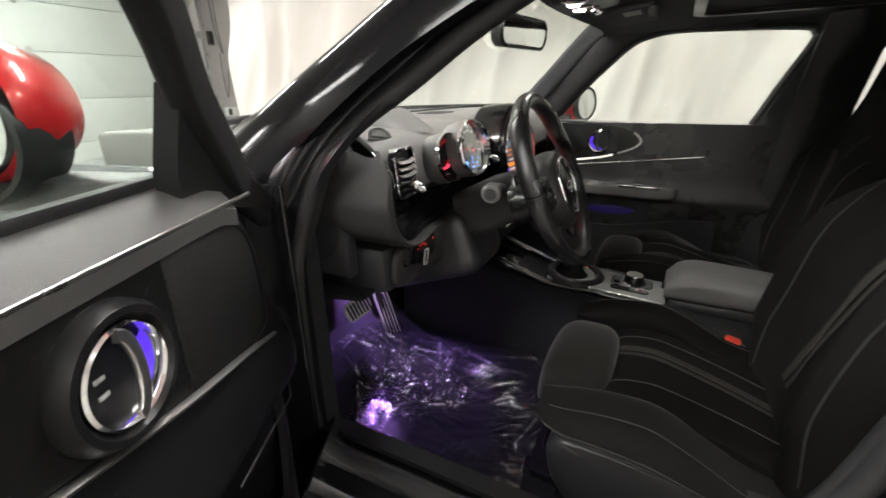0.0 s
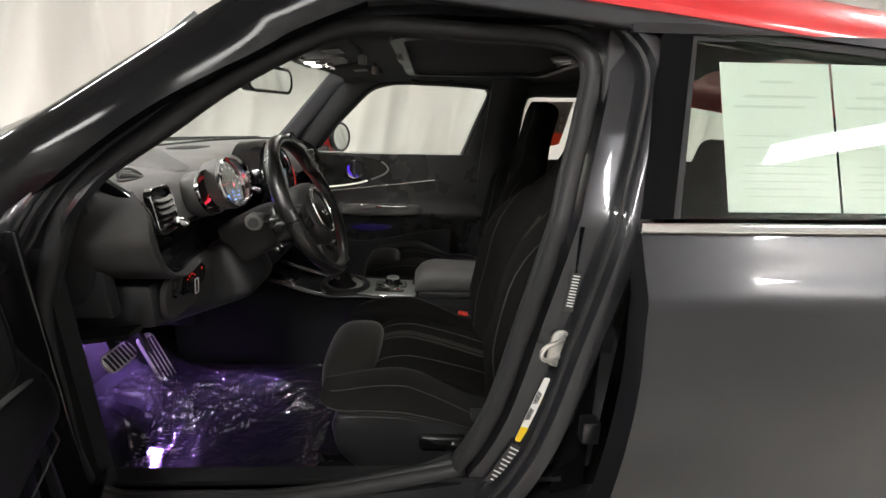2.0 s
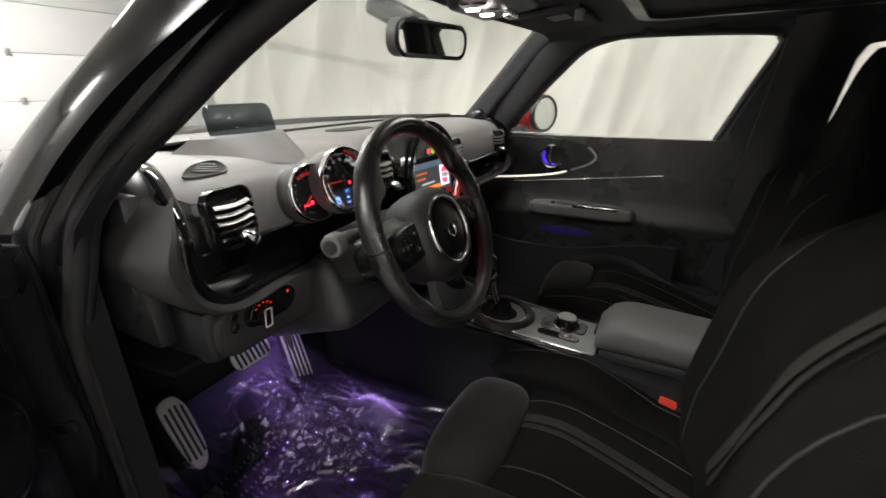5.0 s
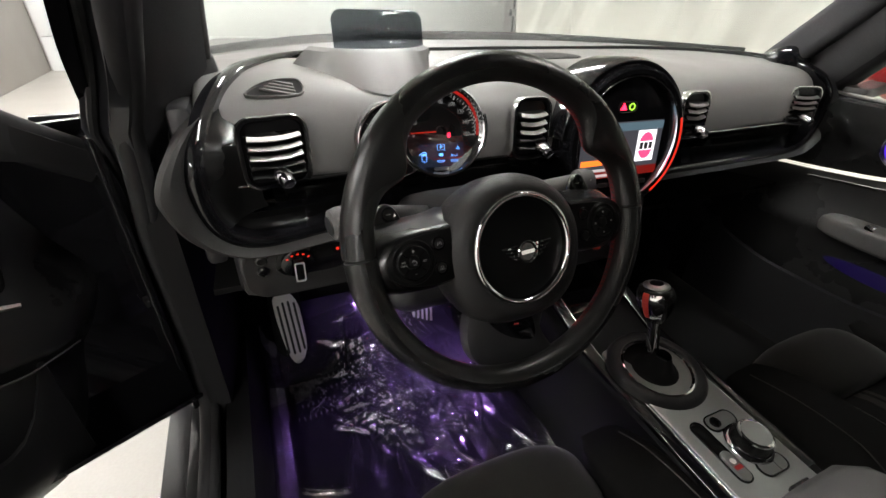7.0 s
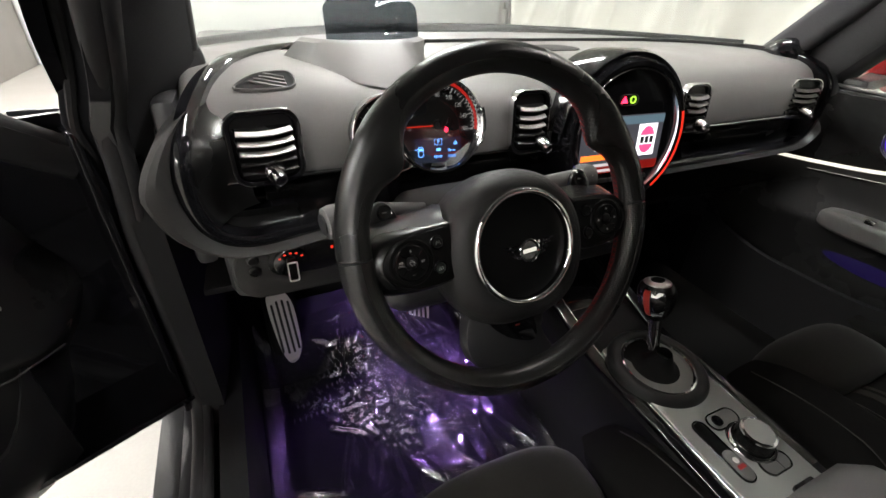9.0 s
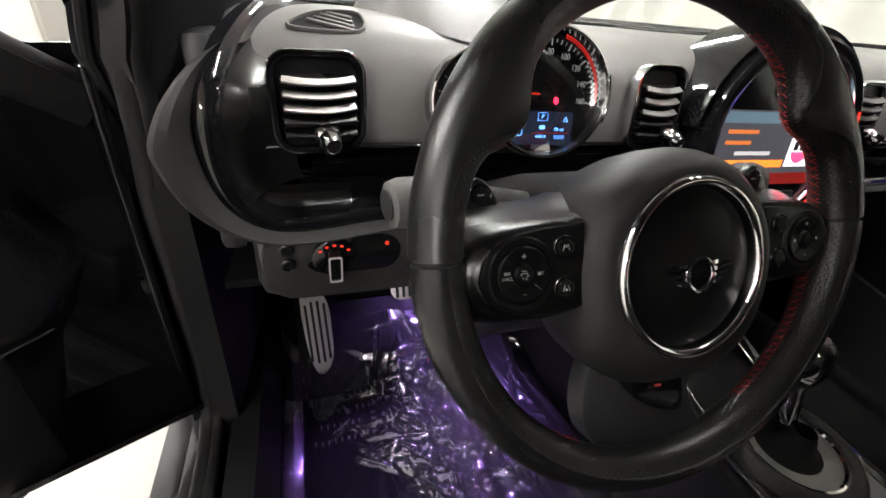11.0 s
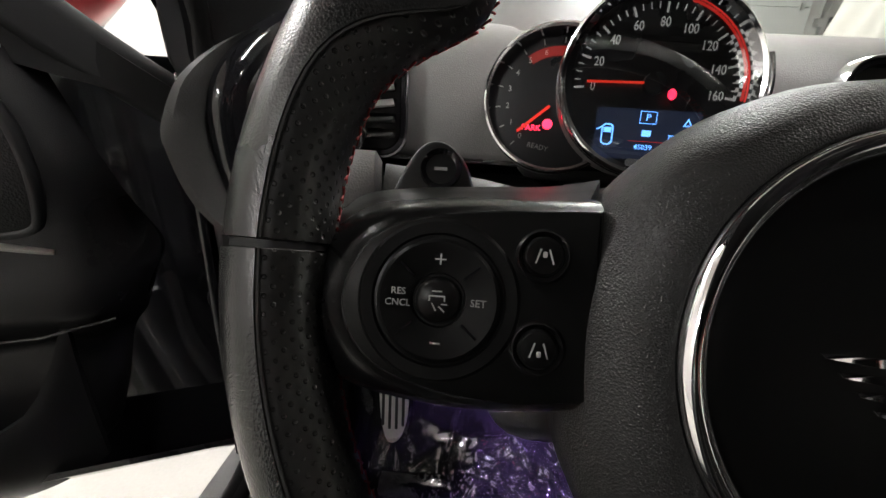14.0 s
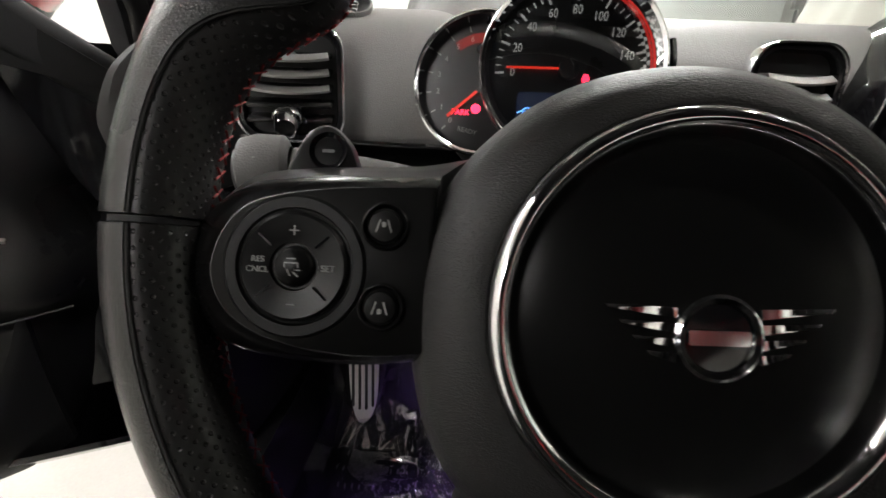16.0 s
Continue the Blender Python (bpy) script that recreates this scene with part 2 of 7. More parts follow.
def film_material():
    """Thin clear film: mostly see-through, with sharp shine on its creases."""
    m = bpy.data.materials.new("clear_film")
    m.use_nodes = True
    nt = m.node_tree
    n, l = nt.nodes, nt.links
    n.remove(n["Principled BSDF"])
    clear = n.new("ShaderNodeBsdfTransparent")
    clear.inputs[0].default_value = (0.86, 0.86, 0.88, 1)
    sharp = n.new("ShaderNodeBsdfGlossy")
    sharp.inputs["Roughness"].default_value = 0.02
    broad = n.new("ShaderNodeBsdfGlossy")
    broad.inputs["Roughness"].default_value = 0.28
    shine = n.new("ShaderNodeMixShader")
    l.new(sharp.outputs[0], shine.inputs[1])
    l.new(broad.outputs[0], shine.inputs[2])
    shine.inputs[0].default_value = 0.08
    haze = n.new("ShaderNodeBsdfDiffuse")
    haze.inputs[0].default_value = (0.5, 0.5, 0.55, 1)
    co = n.new("ShaderNodeTexCoord")
    tex = n.new("ShaderNodeTexNoise")
    tex.inputs["Scale"].default_value = 60
    tex.inputs["Detail"].default_value = 2
    tex.inputs["Distortion"].default_value = 2.5
    l.new(co.outputs["Object"], tex.inputs["Vector"])
    bp = n.new("ShaderNodeBump")
    bp.inputs["Strength"].default_value = 0.05
    bp.inputs["Distance"].default_value = 0.009
    l.new(tex.outputs["Fac"], bp.inputs["Height"])
    l.new(bp.outputs[0], sharp.inputs["Normal"])
    l.new(bp.outputs[0], broad.inputs["Normal"])
    a = n.new("ShaderNodeMixShader")
    a.inputs[0].default_value = 0.003
    l.new(clear.outputs[0], a.inputs[1])
    l.new(haze.outputs[0], a.inputs[2])
    b = sheen_mix(nt, a, shine, 0.17, bp)
    l.new(b.outputs[0], n["Material Output"].inputs[0])
    return m


FILM = film_material()


# ---- builders ----
PANES = (GLASS, SIDE_GLASS, HUD, DOOR_GLASS, DIAL_GLASS)


def link(name, me, mat, parent=None, label="", smooth=40):
    ob = new(name, me)
    if mat:
        me.materials.append(mat)
    if smooth:
        me.shade_smooth()
        me.set_sharp_from_angle(angle=radians(smooth))
    if parent:
        ob.parent = parent
    if mat in PANES:
        ob.visible_shadow = False
    return tagged(ob, label)


def part(name, bm, mat, parent=None, label="", smooth=40):
    me = bpy.data.meshes.new(name)
    bmesh.ops.recalc_face_normals(bm, faces=bm.faces)
    bm.to_mesh(me)
    bm.free()
    return link(name, me, mat, parent, label, smooth)


def thing(name, label, category, group="", kind="", at=(0, 0, 0)):
    ob = new(name)
    ob.location = at
    ob.empty_display_size = 0.1
    return tagged(ob, label, category, group, kind)


def box(size, at=(0, 0, 0), bevel=0.0, turn=(0, 0, 0), segs=2, bm=None):
    bm = bm or bmesh.new()
    r = bmesh.ops.create_cube(bm, size=1, matrix=pose(*at, *turn) @ Matrix.Diagonal((*size, 1)))
    if bevel:
        es = list({e for v in r["verts"] for e in v.link_edges})
        bmesh.ops.bevel(bm, geom=es, offset=bevel, segments=segs, affect="EDGES", profile=0.5)
    return bm


def lathe(profile, m=None, segs=48, bm=None, squash=(1, 1)):
    """Turns a profile of (radius, height) round the local z axis of m."""
    bm = bm or bmesh.new()
    m = m or Matrix()
    rings = []
    for r, h in profile:
        if r < 1e-6:
            rings.append([bm.verts.new(m @ Vector((0, 0, h)))])
        else:
            rings.append([bm.verts.new(m @ Vector((squash[0] * r * math.cos(2 * math.pi * i / segs), squash[1] * r * math.sin(2 * math.pi * i / segs), h))) for i in range(segs)])
    for a, b in zip(rings, rings[1:]):
        for i in range(segs):
            j = (i + 1) % segs
            q = [a[i % len(a)], a[j % len(a)], b[j % len(b)], b[i % len(b)]]
            q = list(dict.fromkeys(q))
            if len(q) > 2:
                bm.faces.new(q)
    return bm


def loft(rings, closed=True, caps=True, loop=False, bm=None):
    """Joins rings of as many points each."""
    bm = bm or bmesh.new()
    vs = [[bm.verts.new(p) for p in ring] for ring in rings]
    n = len(vs[0])
    pairs = list(zip(vs, vs[1:])) + ([(vs[-1], vs[0])] if loop else [])
    for a, b in pairs:
        for i in range(n if closed else n - 1):
            j = (i + 1) % n
            bm.faces.new((a[i], a[j], b[j], b[i]))
    if caps and closed and not loop:
        bm.faces.new(list(reversed(vs[0])))
        bm.faces.new(vs[-1])
    return bm


def curve_points(pts, n=8, closed=False):
    """A smooth line through the points."""
    p = [Vector(q) for q in pts]
    out = []
    k = len(p)
    for i in range(k if closed else k - 1):
        a, b, c, d = (p[(i - 1) % k], p[i], p[(i + 1) % k], p[(i + 2) % k]) if closed else (p[max(i - 1, 0)], p[i], p[i + 1], p[min(i + 2, k - 1)])
        for s in range(n):
            t = s / n
            out.append(0.5 * (2 * b + (c - a) * t + (2 * a - 5 * b + 4 * c - d) * t * t + (3 * b - a - 3 * c + d) * t ** 3))
    if not closed:
        out.append(p[-1])
    return out


def sweep(path, section, up=(0, 0, 1), closed=False, bm=None, caps=True, scale=None):
    """Sweeps a flat section (sideways, up) along a path."""
    up = Vector(up)
    n = len(path)
    rings = []
    for i, p in enumerate(path):
        a = path[(i - 1) % n] if closed or i else path[0]
        b = path[(i + 1) % n] if closed or i < n - 1 else path[-1]
        d = (Vector(b) - Vector(a)).normalized()
        s = d.cross(up).normalized()
        u = s.cross(d)
        k = scale(i / (n - 1)) if scale else 1
        rings.append([Vector(p) + s * x * k + u * y * k for x, y in section])
    return loft(rings, True, caps, closed, bm)


def disc(r, n=10, ry=None):
    return [(r * math.cos(2 * math.pi * i / n), (ry or r) * math.sin(2 * math.pi * i / n)) for i in range(n)]


def tube(path, r, closed=False, n=10, bm=None, up=(0, 0, 1), scale=None):
    return sweep([Vector(p) for p in path], disc(r, n), up, closed, bm, scale=scale)


def rounded(w, h, r, n=5):
    """A rounded rectangle about the origin."""
    r = min(r, w / 2, h / 2)
    out = []
    for cx, cy, a0 in ((w / 2 - r, h / 2 - r, 0), (r - w / 2, h / 2 - r, 90), (r - w / 2, r - h / 2, 180), (w / 2 - r, r - h / 2, 270)):
        for i in range(n + 1):
            a = radians(a0 + 90 * i / n)
            out.append((cx + r * math.cos(a), cy + r * math.sin(a)))
    return out


def plate(outline, depth, m=None, bevel=0.0, bm=None, dome=0.0):
    """A slab with that outline in the local xy plane of m, its face at z = depth, its edge bevelled."""
    m = m or Matrix()
    o = [Vector((x, y, 0)) for x, y in outline]
    c = sum(o, Vector()) / len(o)
    rings = [[m @ Vector((p.x, p.y, 0)) for p in o]]
    if bevel:
        rings.append([m @ Vector((p.x, p.y, depth - bevel)) for p in o])
        rings.append([m @ Vector((p.x - (p - c).normalized().x * bevel * 0.3, p.y - (p - c).normalized().y * bevel * 0.3, depth - bevel * 0.3)) for p in o])
        rings.append([m @ Vector((p.x - (p - c).normalized().x * bevel, p.y - (p - c).normalized().y * bevel, depth)) for p in o])
    else:
        rings.append([m @ Vector((p.x, p.y, depth)) for p in o])
    if dome:
        for k in (0.7, 0.4, 0.15):
            rings.append([m @ Vector((c.x + (p.x - c.x) * k, c.y + (p.y - c.y) * k, depth + dome * (1 - k * k))) for p in o])
    return loft(rings, bm=bm)


def frame_ring(outer, inner, depth, m=None, bm=None, bevel=0.0):
    """A frame between two outlines of as many points."""
    m = m or Matrix()
    def lay(o, z, k=0.0):
        return [m @ Vector((x, y, z)) for x, y in o]
    mid_o = [(x + (a - x) * 0.25, y + (b - y) * 0.25) for (x, y), (a, b) in zip(outer, inner)]
    mid_i = [(x + (a - x) * 0.75, y + (b - y) * 0.75) for (x, y), (a, b) in zip(outer, inner)]
    rings = [lay(outer, 0), lay(outer, depth - bevel), lay(mid_o, depth), lay(mid_i, depth), lay(inner, depth - bevel), lay(inner, 0)]
    return loft(rings, loop=True, bm=bm)


def grid(f, nu, nv, bm=None):
    bm = bm or bmesh.new()
    vs = [[bm.verts.new(f(i / nu, j / nv)) for j in range(nv + 1)] for i in range(nu + 1)]
    for i in range(nu):
        for j in range(nv):
            bm.faces.new((vs[i][j], vs[i + 1][j], vs[i + 1][j + 1], vs[i][j + 1]))
    return bm


def slab(f, nu, nv, thick, bm=None):
    """A curved sheet with thickness; thick is a vector."""
    bm = bm or bmesh.new()
    t = Vector(thick)
    a = [[bm.verts.new(f(i / nu, j / nv)) for j in range(nv + 1)] for i in range(nu + 1)]
    b = [[bm.verts.new(v.co + t) for v in row] for row in a]
    for i in range(nu):
        for j in range(nv):
            bm.faces.new((a[i][j], a[i + 1][j], a[i + 1][j + 1], a[i][j + 1]))
            bm.faces.new((b[i][j], b[i][j + 1], b[i + 1][j + 1], b[i + 1][j]))
    for i in range(nu):
        bm.faces.new((a[i][0], b[i][0], b[i + 1][0], a[i + 1][0]))
        bm.faces.new((a[i][nv], a[i + 1][nv], b[i + 1][nv], b[i][nv]))
    for j in range(nv):
        bm.faces.new((a[0][j], a[0][j + 1], b[0][j + 1], b[0][j]))
        bm.faces.new((a[nu][j], b[nu][j], b[nu][j + 1], a[nu][j + 1]))
    return bm


def facing(at, normal, up=(0, 0, 1)):
    """A pose whose z axis is the normal and whose y axis is up."""
    z = Vector(normal).normalized()
    x = Vector(up).cross(z).normalized()
    y = z.cross(x)
    return Matrix(((x.x, y.x, z.x, at[0]), (x.y, y.y, z.y, at[1]), (x.z, y.z, z.z, at[2]), (0, 0, 0, 1)))


def words(name, text, size, m, mat, parent, depth=0.0003, align="CENTER"):
    """Raised lettering as a mesh."""
    cu = bpy.data.curves.new(name, "FONT")
    cu.body, cu.size, cu.extrude = text, size, depth
    cu.align_x, cu.align_y = align, "CENTER"
    cu.resolution_u = 3
    ob = bpy.data.objects.new(name, cu)
    scene.collection.objects.link(ob)
    me = bpy.data.meshes.new_from_object(ob.evaluated_get(bpy.context.evaluated_depsgraph_get()))
    bpy.data.objects.remove(ob)
    me.transform(m)
    return link(name, me, mat, parent, smooth=0)



def pillow(at, half, e=0.55, nu=20, nv=32, shape=None, bm=None):
    """A soft block with well rounded edges; shape may bend its points."""
    bm = bm or bmesh.new()
    def p(c, k=e):
        return math.copysign(abs(c) ** k, c)
    rings = []
    for i in range(nu + 1):
        a = -math.pi / 2 + math.pi * (i + 0.02 * (i == 0) - 0.02 * (i == nu)) / nu
        ring = []
        for j in range(nv):
            b = 2 * math.pi * j / nv
            q = Vector((p(math.cos(a)) * p(math.cos(b)) * half[0], p(math.sin(a)) * half[1], p(math.cos(a)) * p(math.sin(b)) * half[2]))
            ring.append(Vector(at) + (shape(q) if shape else q))
        rings.append(ring)
    return loft(rings, bm=bm)


# ---- the garage ----
def build_garage():
    floor = part("floor", box((18, 12, 0.2), (0, 0, -0.1)), CONCRETE)
    tagged(floor, "pale polished concrete garage floor with scuffs", "floor", kind="structure")

    def folds(x, z):
        return 0.12 * math.sin(x * 4.4 + 0.9 * math.sin(x * 1.3) + 0.7 * z) + 0.12 * abs(math.sin(x * 5.1 + 1.3 - 0.6 * z)) + 0.05 * math.sin(x * 1.7 + z) + 0.05 * math.sin(8.5 * (x - 0.42 * z) + 1.2 * math.sin(1.9 * x)) + 0.03 * abs(math.sin(13 * (x - 0.3 * z) + math.sin(3 * x)))

    cur = slab(lambda u, v: Vector((-4.80 + 11.6 * u, 2.67 + folds(-4.80 + 11.6 * u, 3 * v), 0.02 + 2.95 * v)), 560, 24, (0, 0.01, 0))
    tagged(part("curtain", cur, CURTAIN, smooth=80), "long cream-white curtain hanging in loose folds", "curtain", kind="structure")
    tagged(part("wall_right", box((18, 0.2, 4), (0, 5.2, 2)), WALL), "white painted wall behind the curtain", "wall", kind="structure")
    tagged(part("wall_left", box((18, 0.2, 4), (0, -3.14, 2)), WALL), "off-white painted garage wall", "wall", kind="structure")
    tagged(part("wall_back", box((0.2, 8.6, 4), (7.0, 1.0, 2)), WALL), "off-white painted wall behind the car", "wall", kind="structure")
    tagged(part("wall_front", box((0.2, 8.6, 4), (-7.78, 1.0, 2)), WALL), "off-white painted wall round the garage door", "wall", kind="structure")
    tagged(part("ceiling", box((18, 8.7, 0.2), (0, 1.0, 3.12)), WALL), "white garage ceiling", "ceiling", kind="structure")
    leaf = part("door_1", box((2.0, 0.05, 2.05), (-6.62, -3.02, 1.025), 0.006), GREY_DOOR)
    tagged(leaf, "closed grey-beige painted side door in the garage wall", "door", kind="structure")
    door = thing("garage_door", "closed white sectional garage door with ribbed panels", "garage door", kind="structure", at=(-7.64, 0, 0))
    for i in range(5):
        part("panel", box((0.05, 7.12, 0.608), (0, 0.59, 0.12 + 0.614 * i), 0.006), PANEL, door)
    for i in range(4):
        for y in (1.76, 4.02):
            part("hinge", box((0.02, 0.06, 0.10), (0.034, y, 0.43 + 0.614 * i), 0.003), SATIN, door, "small steel hinge")
    track = thing("door_track", "galvanised steel track beside the garage door", "door track", at=(-7.54, 4.08, 0))
    part("rail", box((0.07, 0.06, 2.9), (0, 0.24, 1.45), 0.004), SATIN, track)
    for i in range(5):
        part("roller_bracket", box((0.09, 0.10, 0.11), (0.02, 0.18, 0.22 + 0.614 * i), 0.004), SATIN, track)
    motor = thing("wall_switch_box", "small grey switch box on the wall beside the door", "switch box", at=(-7.66, 4.53, 2.04))
    part("case", box((0.06, 0.11, 0.24), (0.01, 0, 0), 0.012), SATIN_DARK, motor)
    part("cover", box((0.012, 0.085, 0.20), (0.042, 0, 0), 0.006), INK, motor, "dark cover")
    for k, pts in enumerate((((4.64, 2.95), (4.65, 2.5), (4.67, 2.1), (4.74, 1.80)), ((4.72, 2.95), (4.71, 2.5), (4.72, 2.1), (4.75, 1.79)), ((4.66, 1.80), (4.65, 1.5), (4.66, 1.1), (4.69, 1.02), (4.74, 1.2), (4.78, 1.5)))):
        wire = thing("loose_cable", "thin dark cable hanging against the white wall", "cable", "cables by the door")
        part("wire", tube(curve_points([Vector((-7.665 + 0.012 * k, y, z)) for y, z in pts], 5), 0.007, n=6, up=(1, 0, 0)), INK, wire)
    crate = thing("wall_unit", "pale plastic unit with a dark front low on the wall", "wall unit", at=(-7.62, 4.68, 0.74))
    part("case", box((0.12, 0.24, 0.17), (0, 0, 0), 0.015), PAPER, crate)
    part("front", box((0.012, 0.07, 0.12), (0.062, -0.07, 0), 0.004), INK, crate, "dark front")
    skirting = part("baseboard", box((13, 0.02, 0.1), (1, -3.03, 0.05), 0.004), WALL)
    tagged(skirting, "pale painted skirting along the garage wall", "baseboard", kind="structure")
    for x, rows in ((-5.7, (-2.65, 1.3)), (-2.6, (-2.65, 0.45)), (-0.5, (-2.65,)), (0.3, (0.45,)), (3.75, (-2.65, 0.45))):
        for y in rows:
            lamp = thing("strip_light", "long white fluorescent strip light on the ceiling", "ceiling light", "ceiling strip lights", at=(x, y, 2.98))
            lamp.rotation_euler = (0, 0, radians(20))
            part("housing", box((1.5, 0.30, 0.06), (0, 0, 0.01), 0.01), PANEL, lamp)
            part("tube", box((1.42, 0.24, 0.03), (0, 0, -0.035), 0.01), LAMP, lamp, "glowing white tube")


build_garage()

# ---- the car's shell ----
car = thing("car", "dark grey metallic estate car, red roof, driver's door open", "car")


def side_y(z):
    """How far out the body side stands at a height."""
    if z > 0.955:
        return 0.80 - 0.42 * (z - 0.955)
    return 0.80 + 0.03 * math.sin(math.pi * min(1, (0.955 - z) / 0.65))


def door_y(z):
    """How far out the doors' skins stand below the waistline."""
    if z > 0.68:
        return 0.8825 - 1.09 * (z - 0.68) ** 2 + 0.010 * math.exp(-((z - 0.850) / 0.03) ** 2)
    return 0.8825 - 0.35 * (0.68 - z) ** 2


INNER = [(-0.372, 0.755), (-0.345, 0.865), (-0.272, 0.993), (-0.16, 1.088), (-0.073, 1.153), (0.05, 1.232), (0.115, 1.262), (0.202, 1.278), (0.353, 1.281), (0.505, 1.274), (0.565, 1.246), (0.584, 1.197), (0.566, 1.111), (0.537, 1.008), (0.505, 0.871), (0.475, 0.749), (0.424, 0.549), (0.36, 0.424), (0.291, 0.387), (-0.12, 0.395), (-0.335, 0.40), (-0.38, 0.47), (-0.38, 0.62)]
LOOP = [(p.x, p.z) for p in curve_points([(x, 0, z) for x, z in INNER], 6, True)]


def pushed(loop, d):
    out = []
    n = len(loop)
    for i in range(n):
        (ax, az), (bx, bz) = loop[i - 3], loop[(i + 3) % n]
        t = Vector((bx - ax, bz - az)).normalized()
        k = d(*loop[i]) if callable(d) else d
        out.append((loop[i][0] - t.y * k, loop[i][1] + t.x * k))
    return out


def soft(v, a, b):
    k = min(1, max(0, (v - a) / (b - a)))
    return k * k * (3 - 2 * k)


def inset(x, z=0.0):
    """How far the door seal stands in from the skin."""
    return 0.022 + 0.053 * soft(x, -0.1, 0.4) + 0.030 * soft(z, 0.72, 0.98) * (1 - soft(x, 0.0, 0.3))


def thin(d):
    """Narrows the frame over the door's top edge."""
    def at(x, z):
        k = min(1, max(0, (z - 1.19) / 0.08))
        return d * (1 - 0.55 * k * k * (3 - 2 * k)) * (1 - 0.30 * (1 - soft(x, -0.1, 0.15)) * soft(z, 0.8, 0.95))
    return at


def roof_edge(x):
    return 1.325 - 0.10 * (x - 0.33) - 0.02 * (x - 0.33) ** 2


def build_body():
    # the door opening's frame, from the outer skin to the inner seal
    def lay(d, f, extra=0.0):
        if not callable(d) and d > 0.02:
            d = thin(d)
        return [Vector((x, f * inset(x, z) + (extra(x) if callable(extra) else extra) - min(0.80, side_y(z)), z)) for x, z in pushed(LOOP, d)]
    jamb = loft([lay(0.115, 0.0, 0.03), lay(0.095, 0.0, 0.004), lay(0.072, 0.0), lay(0.064, 0.0, 0.002), lay(0.058, 0.12, 0.002), lay(0.052, 0.62), lay(0.046, 0.72), lay(0.006, 0.78), lay(0.004, 1.0, 0.008), lay(0.008, 1.0, lambda x: 0.012 + 0.078 * soft(x, 0.1, 0.4))], caps=False)
    part("door_frame", jamb, PAINT, car, "dark grey painted door opening")
    def line(d, f, extra=0.0):
        return lay(d, f, extra)
    def eased(x, z):
        return 0.012 * math.exp(-((z - 0.97) / 0.07) ** 2) * (1 - soft(x, -0.2, -0.1))
    part("door_seal", sweep(line(lambda x, z: 0.010 + eased(x, z) - 0.0286 * soft(x, -0.1, 0.4), 1.0), disc(0.0155, 14), (0, 1, 0), True), RUBBER, car, "thick black rubber door seal")
    part("inner_seal", sweep(line(lambda x, z: 0.006 + eased(x, z) - 0.034 * soft(x, -0.1, 0.4), 1.0, 0.010), disc(0.011, 12), (0, 1, 0), True), RUBBER, car, "inner lip of the door seal")
    part("outer_seal", sweep(line(0.056, 0.3), disc(0.006, 8), (0, 1, 0), True), RUBBER, car, "thin black rubber seal")
    # pillar trims inside the opening
    part("kick_panel", slab(lambda u, v: Vector((-0.95 + 0.592 * u, -0.715 - 0.02 * u ** 4, 0.22 + 0.68 * v)), 12, 8, (0, -0.035, 0)), FLAT_BLACK, car, "black plastic panel beside the footrest")
    # front wing, sill, bonnet
    part("front_wing", slab(lambda u, v: Vector((-1.9 + 1.44 * u, -door_y(0.25 + 0.70 * v) + 0.012, 0.25 + 0.70 * v - 0.05 * (1 - u) * v)), 12, 12, (0, 0.01, 0)), PAINT, car)
    part("hinge_pillar", box((0.012, 0.13, 0.64), (-0.505, -0.835, 0.62), 0.003), PAINT, car, "painted hinge pillar behind the front wing")
    part("sill", box((2.2, 0.13, 0.13), (0.5, -0.765, 0.29), 0.03), PAINT, car)
    part("sill_moulding", box((2.2, 0.07, 0.10), (0.5, -0.845, 0.265), 0.02), TRIM, car, "black outer sill moulding")
    part("sill_cover", slab(lambda u, v: Vector((-0.60 + 1.15 * u, -0.745 + 0.062 * v, 0.404 - 0.010 * v - 0.13 * max(0, v - 0.7) / 0.3)), 10, 12, (0, 0, -0.012)), FLAT_BLACK, car, "black tread plate on the sill")
    part("bonnet", slab(lambda u, v: Vector((-2.4 + 1.25 * u, -0.77 + 1.54 * v, 0.74 + 0.19 * u - 0.1 * (2 * v - 1) ** 4 + 0.03 * (1 - (2 * v - 1) ** 2))), 12, 20, (0, 0, -0.02)), PAINT, car, "dark grey bonnet")
    part("scuttle", slab(lambda u, v: Vector((-0.72 + 0.15 * u - 0.50 * (1 - abs(2 * v - 1) ** 2.5), -0.75 + 1.5 * v, 0.925 + 0.03 * u)), 4, 20, (0, 0, -0.02)), TRIM, car, "black scuttle panel under the windscreen")
    # roof
    def roof(u, v):
        s = 2 * v - 1
        x = -0.03 + 2.23 * u - 0.09 * (1 - s * s) * (1 - u) ** 6
        return Vector((x, 0.664 * s, roof_edge(x) - 0.002 + (0.085 + 0.02 * u) * (1 - abs(s) ** 11) * min(1, 0.15 + 3 * u)))
    part("roof", slab(roof, 20, 40, (0, 0, 0.012)), RED_PAINT, car, "glossy red painted roof")
    def screen(u, v):
        s = 2 * v - 1
        return Vector((-0.56 + 0.53 * u - (0.52 - 0.42 * u) * (1 - abs(s) ** 2.5), (0.755 - 0.10 * u) * s, 0.958 + 0.328 * u + 0.02 * (1 - s * s)))
    part("windscreen", slab(screen, 10, 16, (0.002, 0, 0.004)), GLASS, car, "clear curved windscreen")
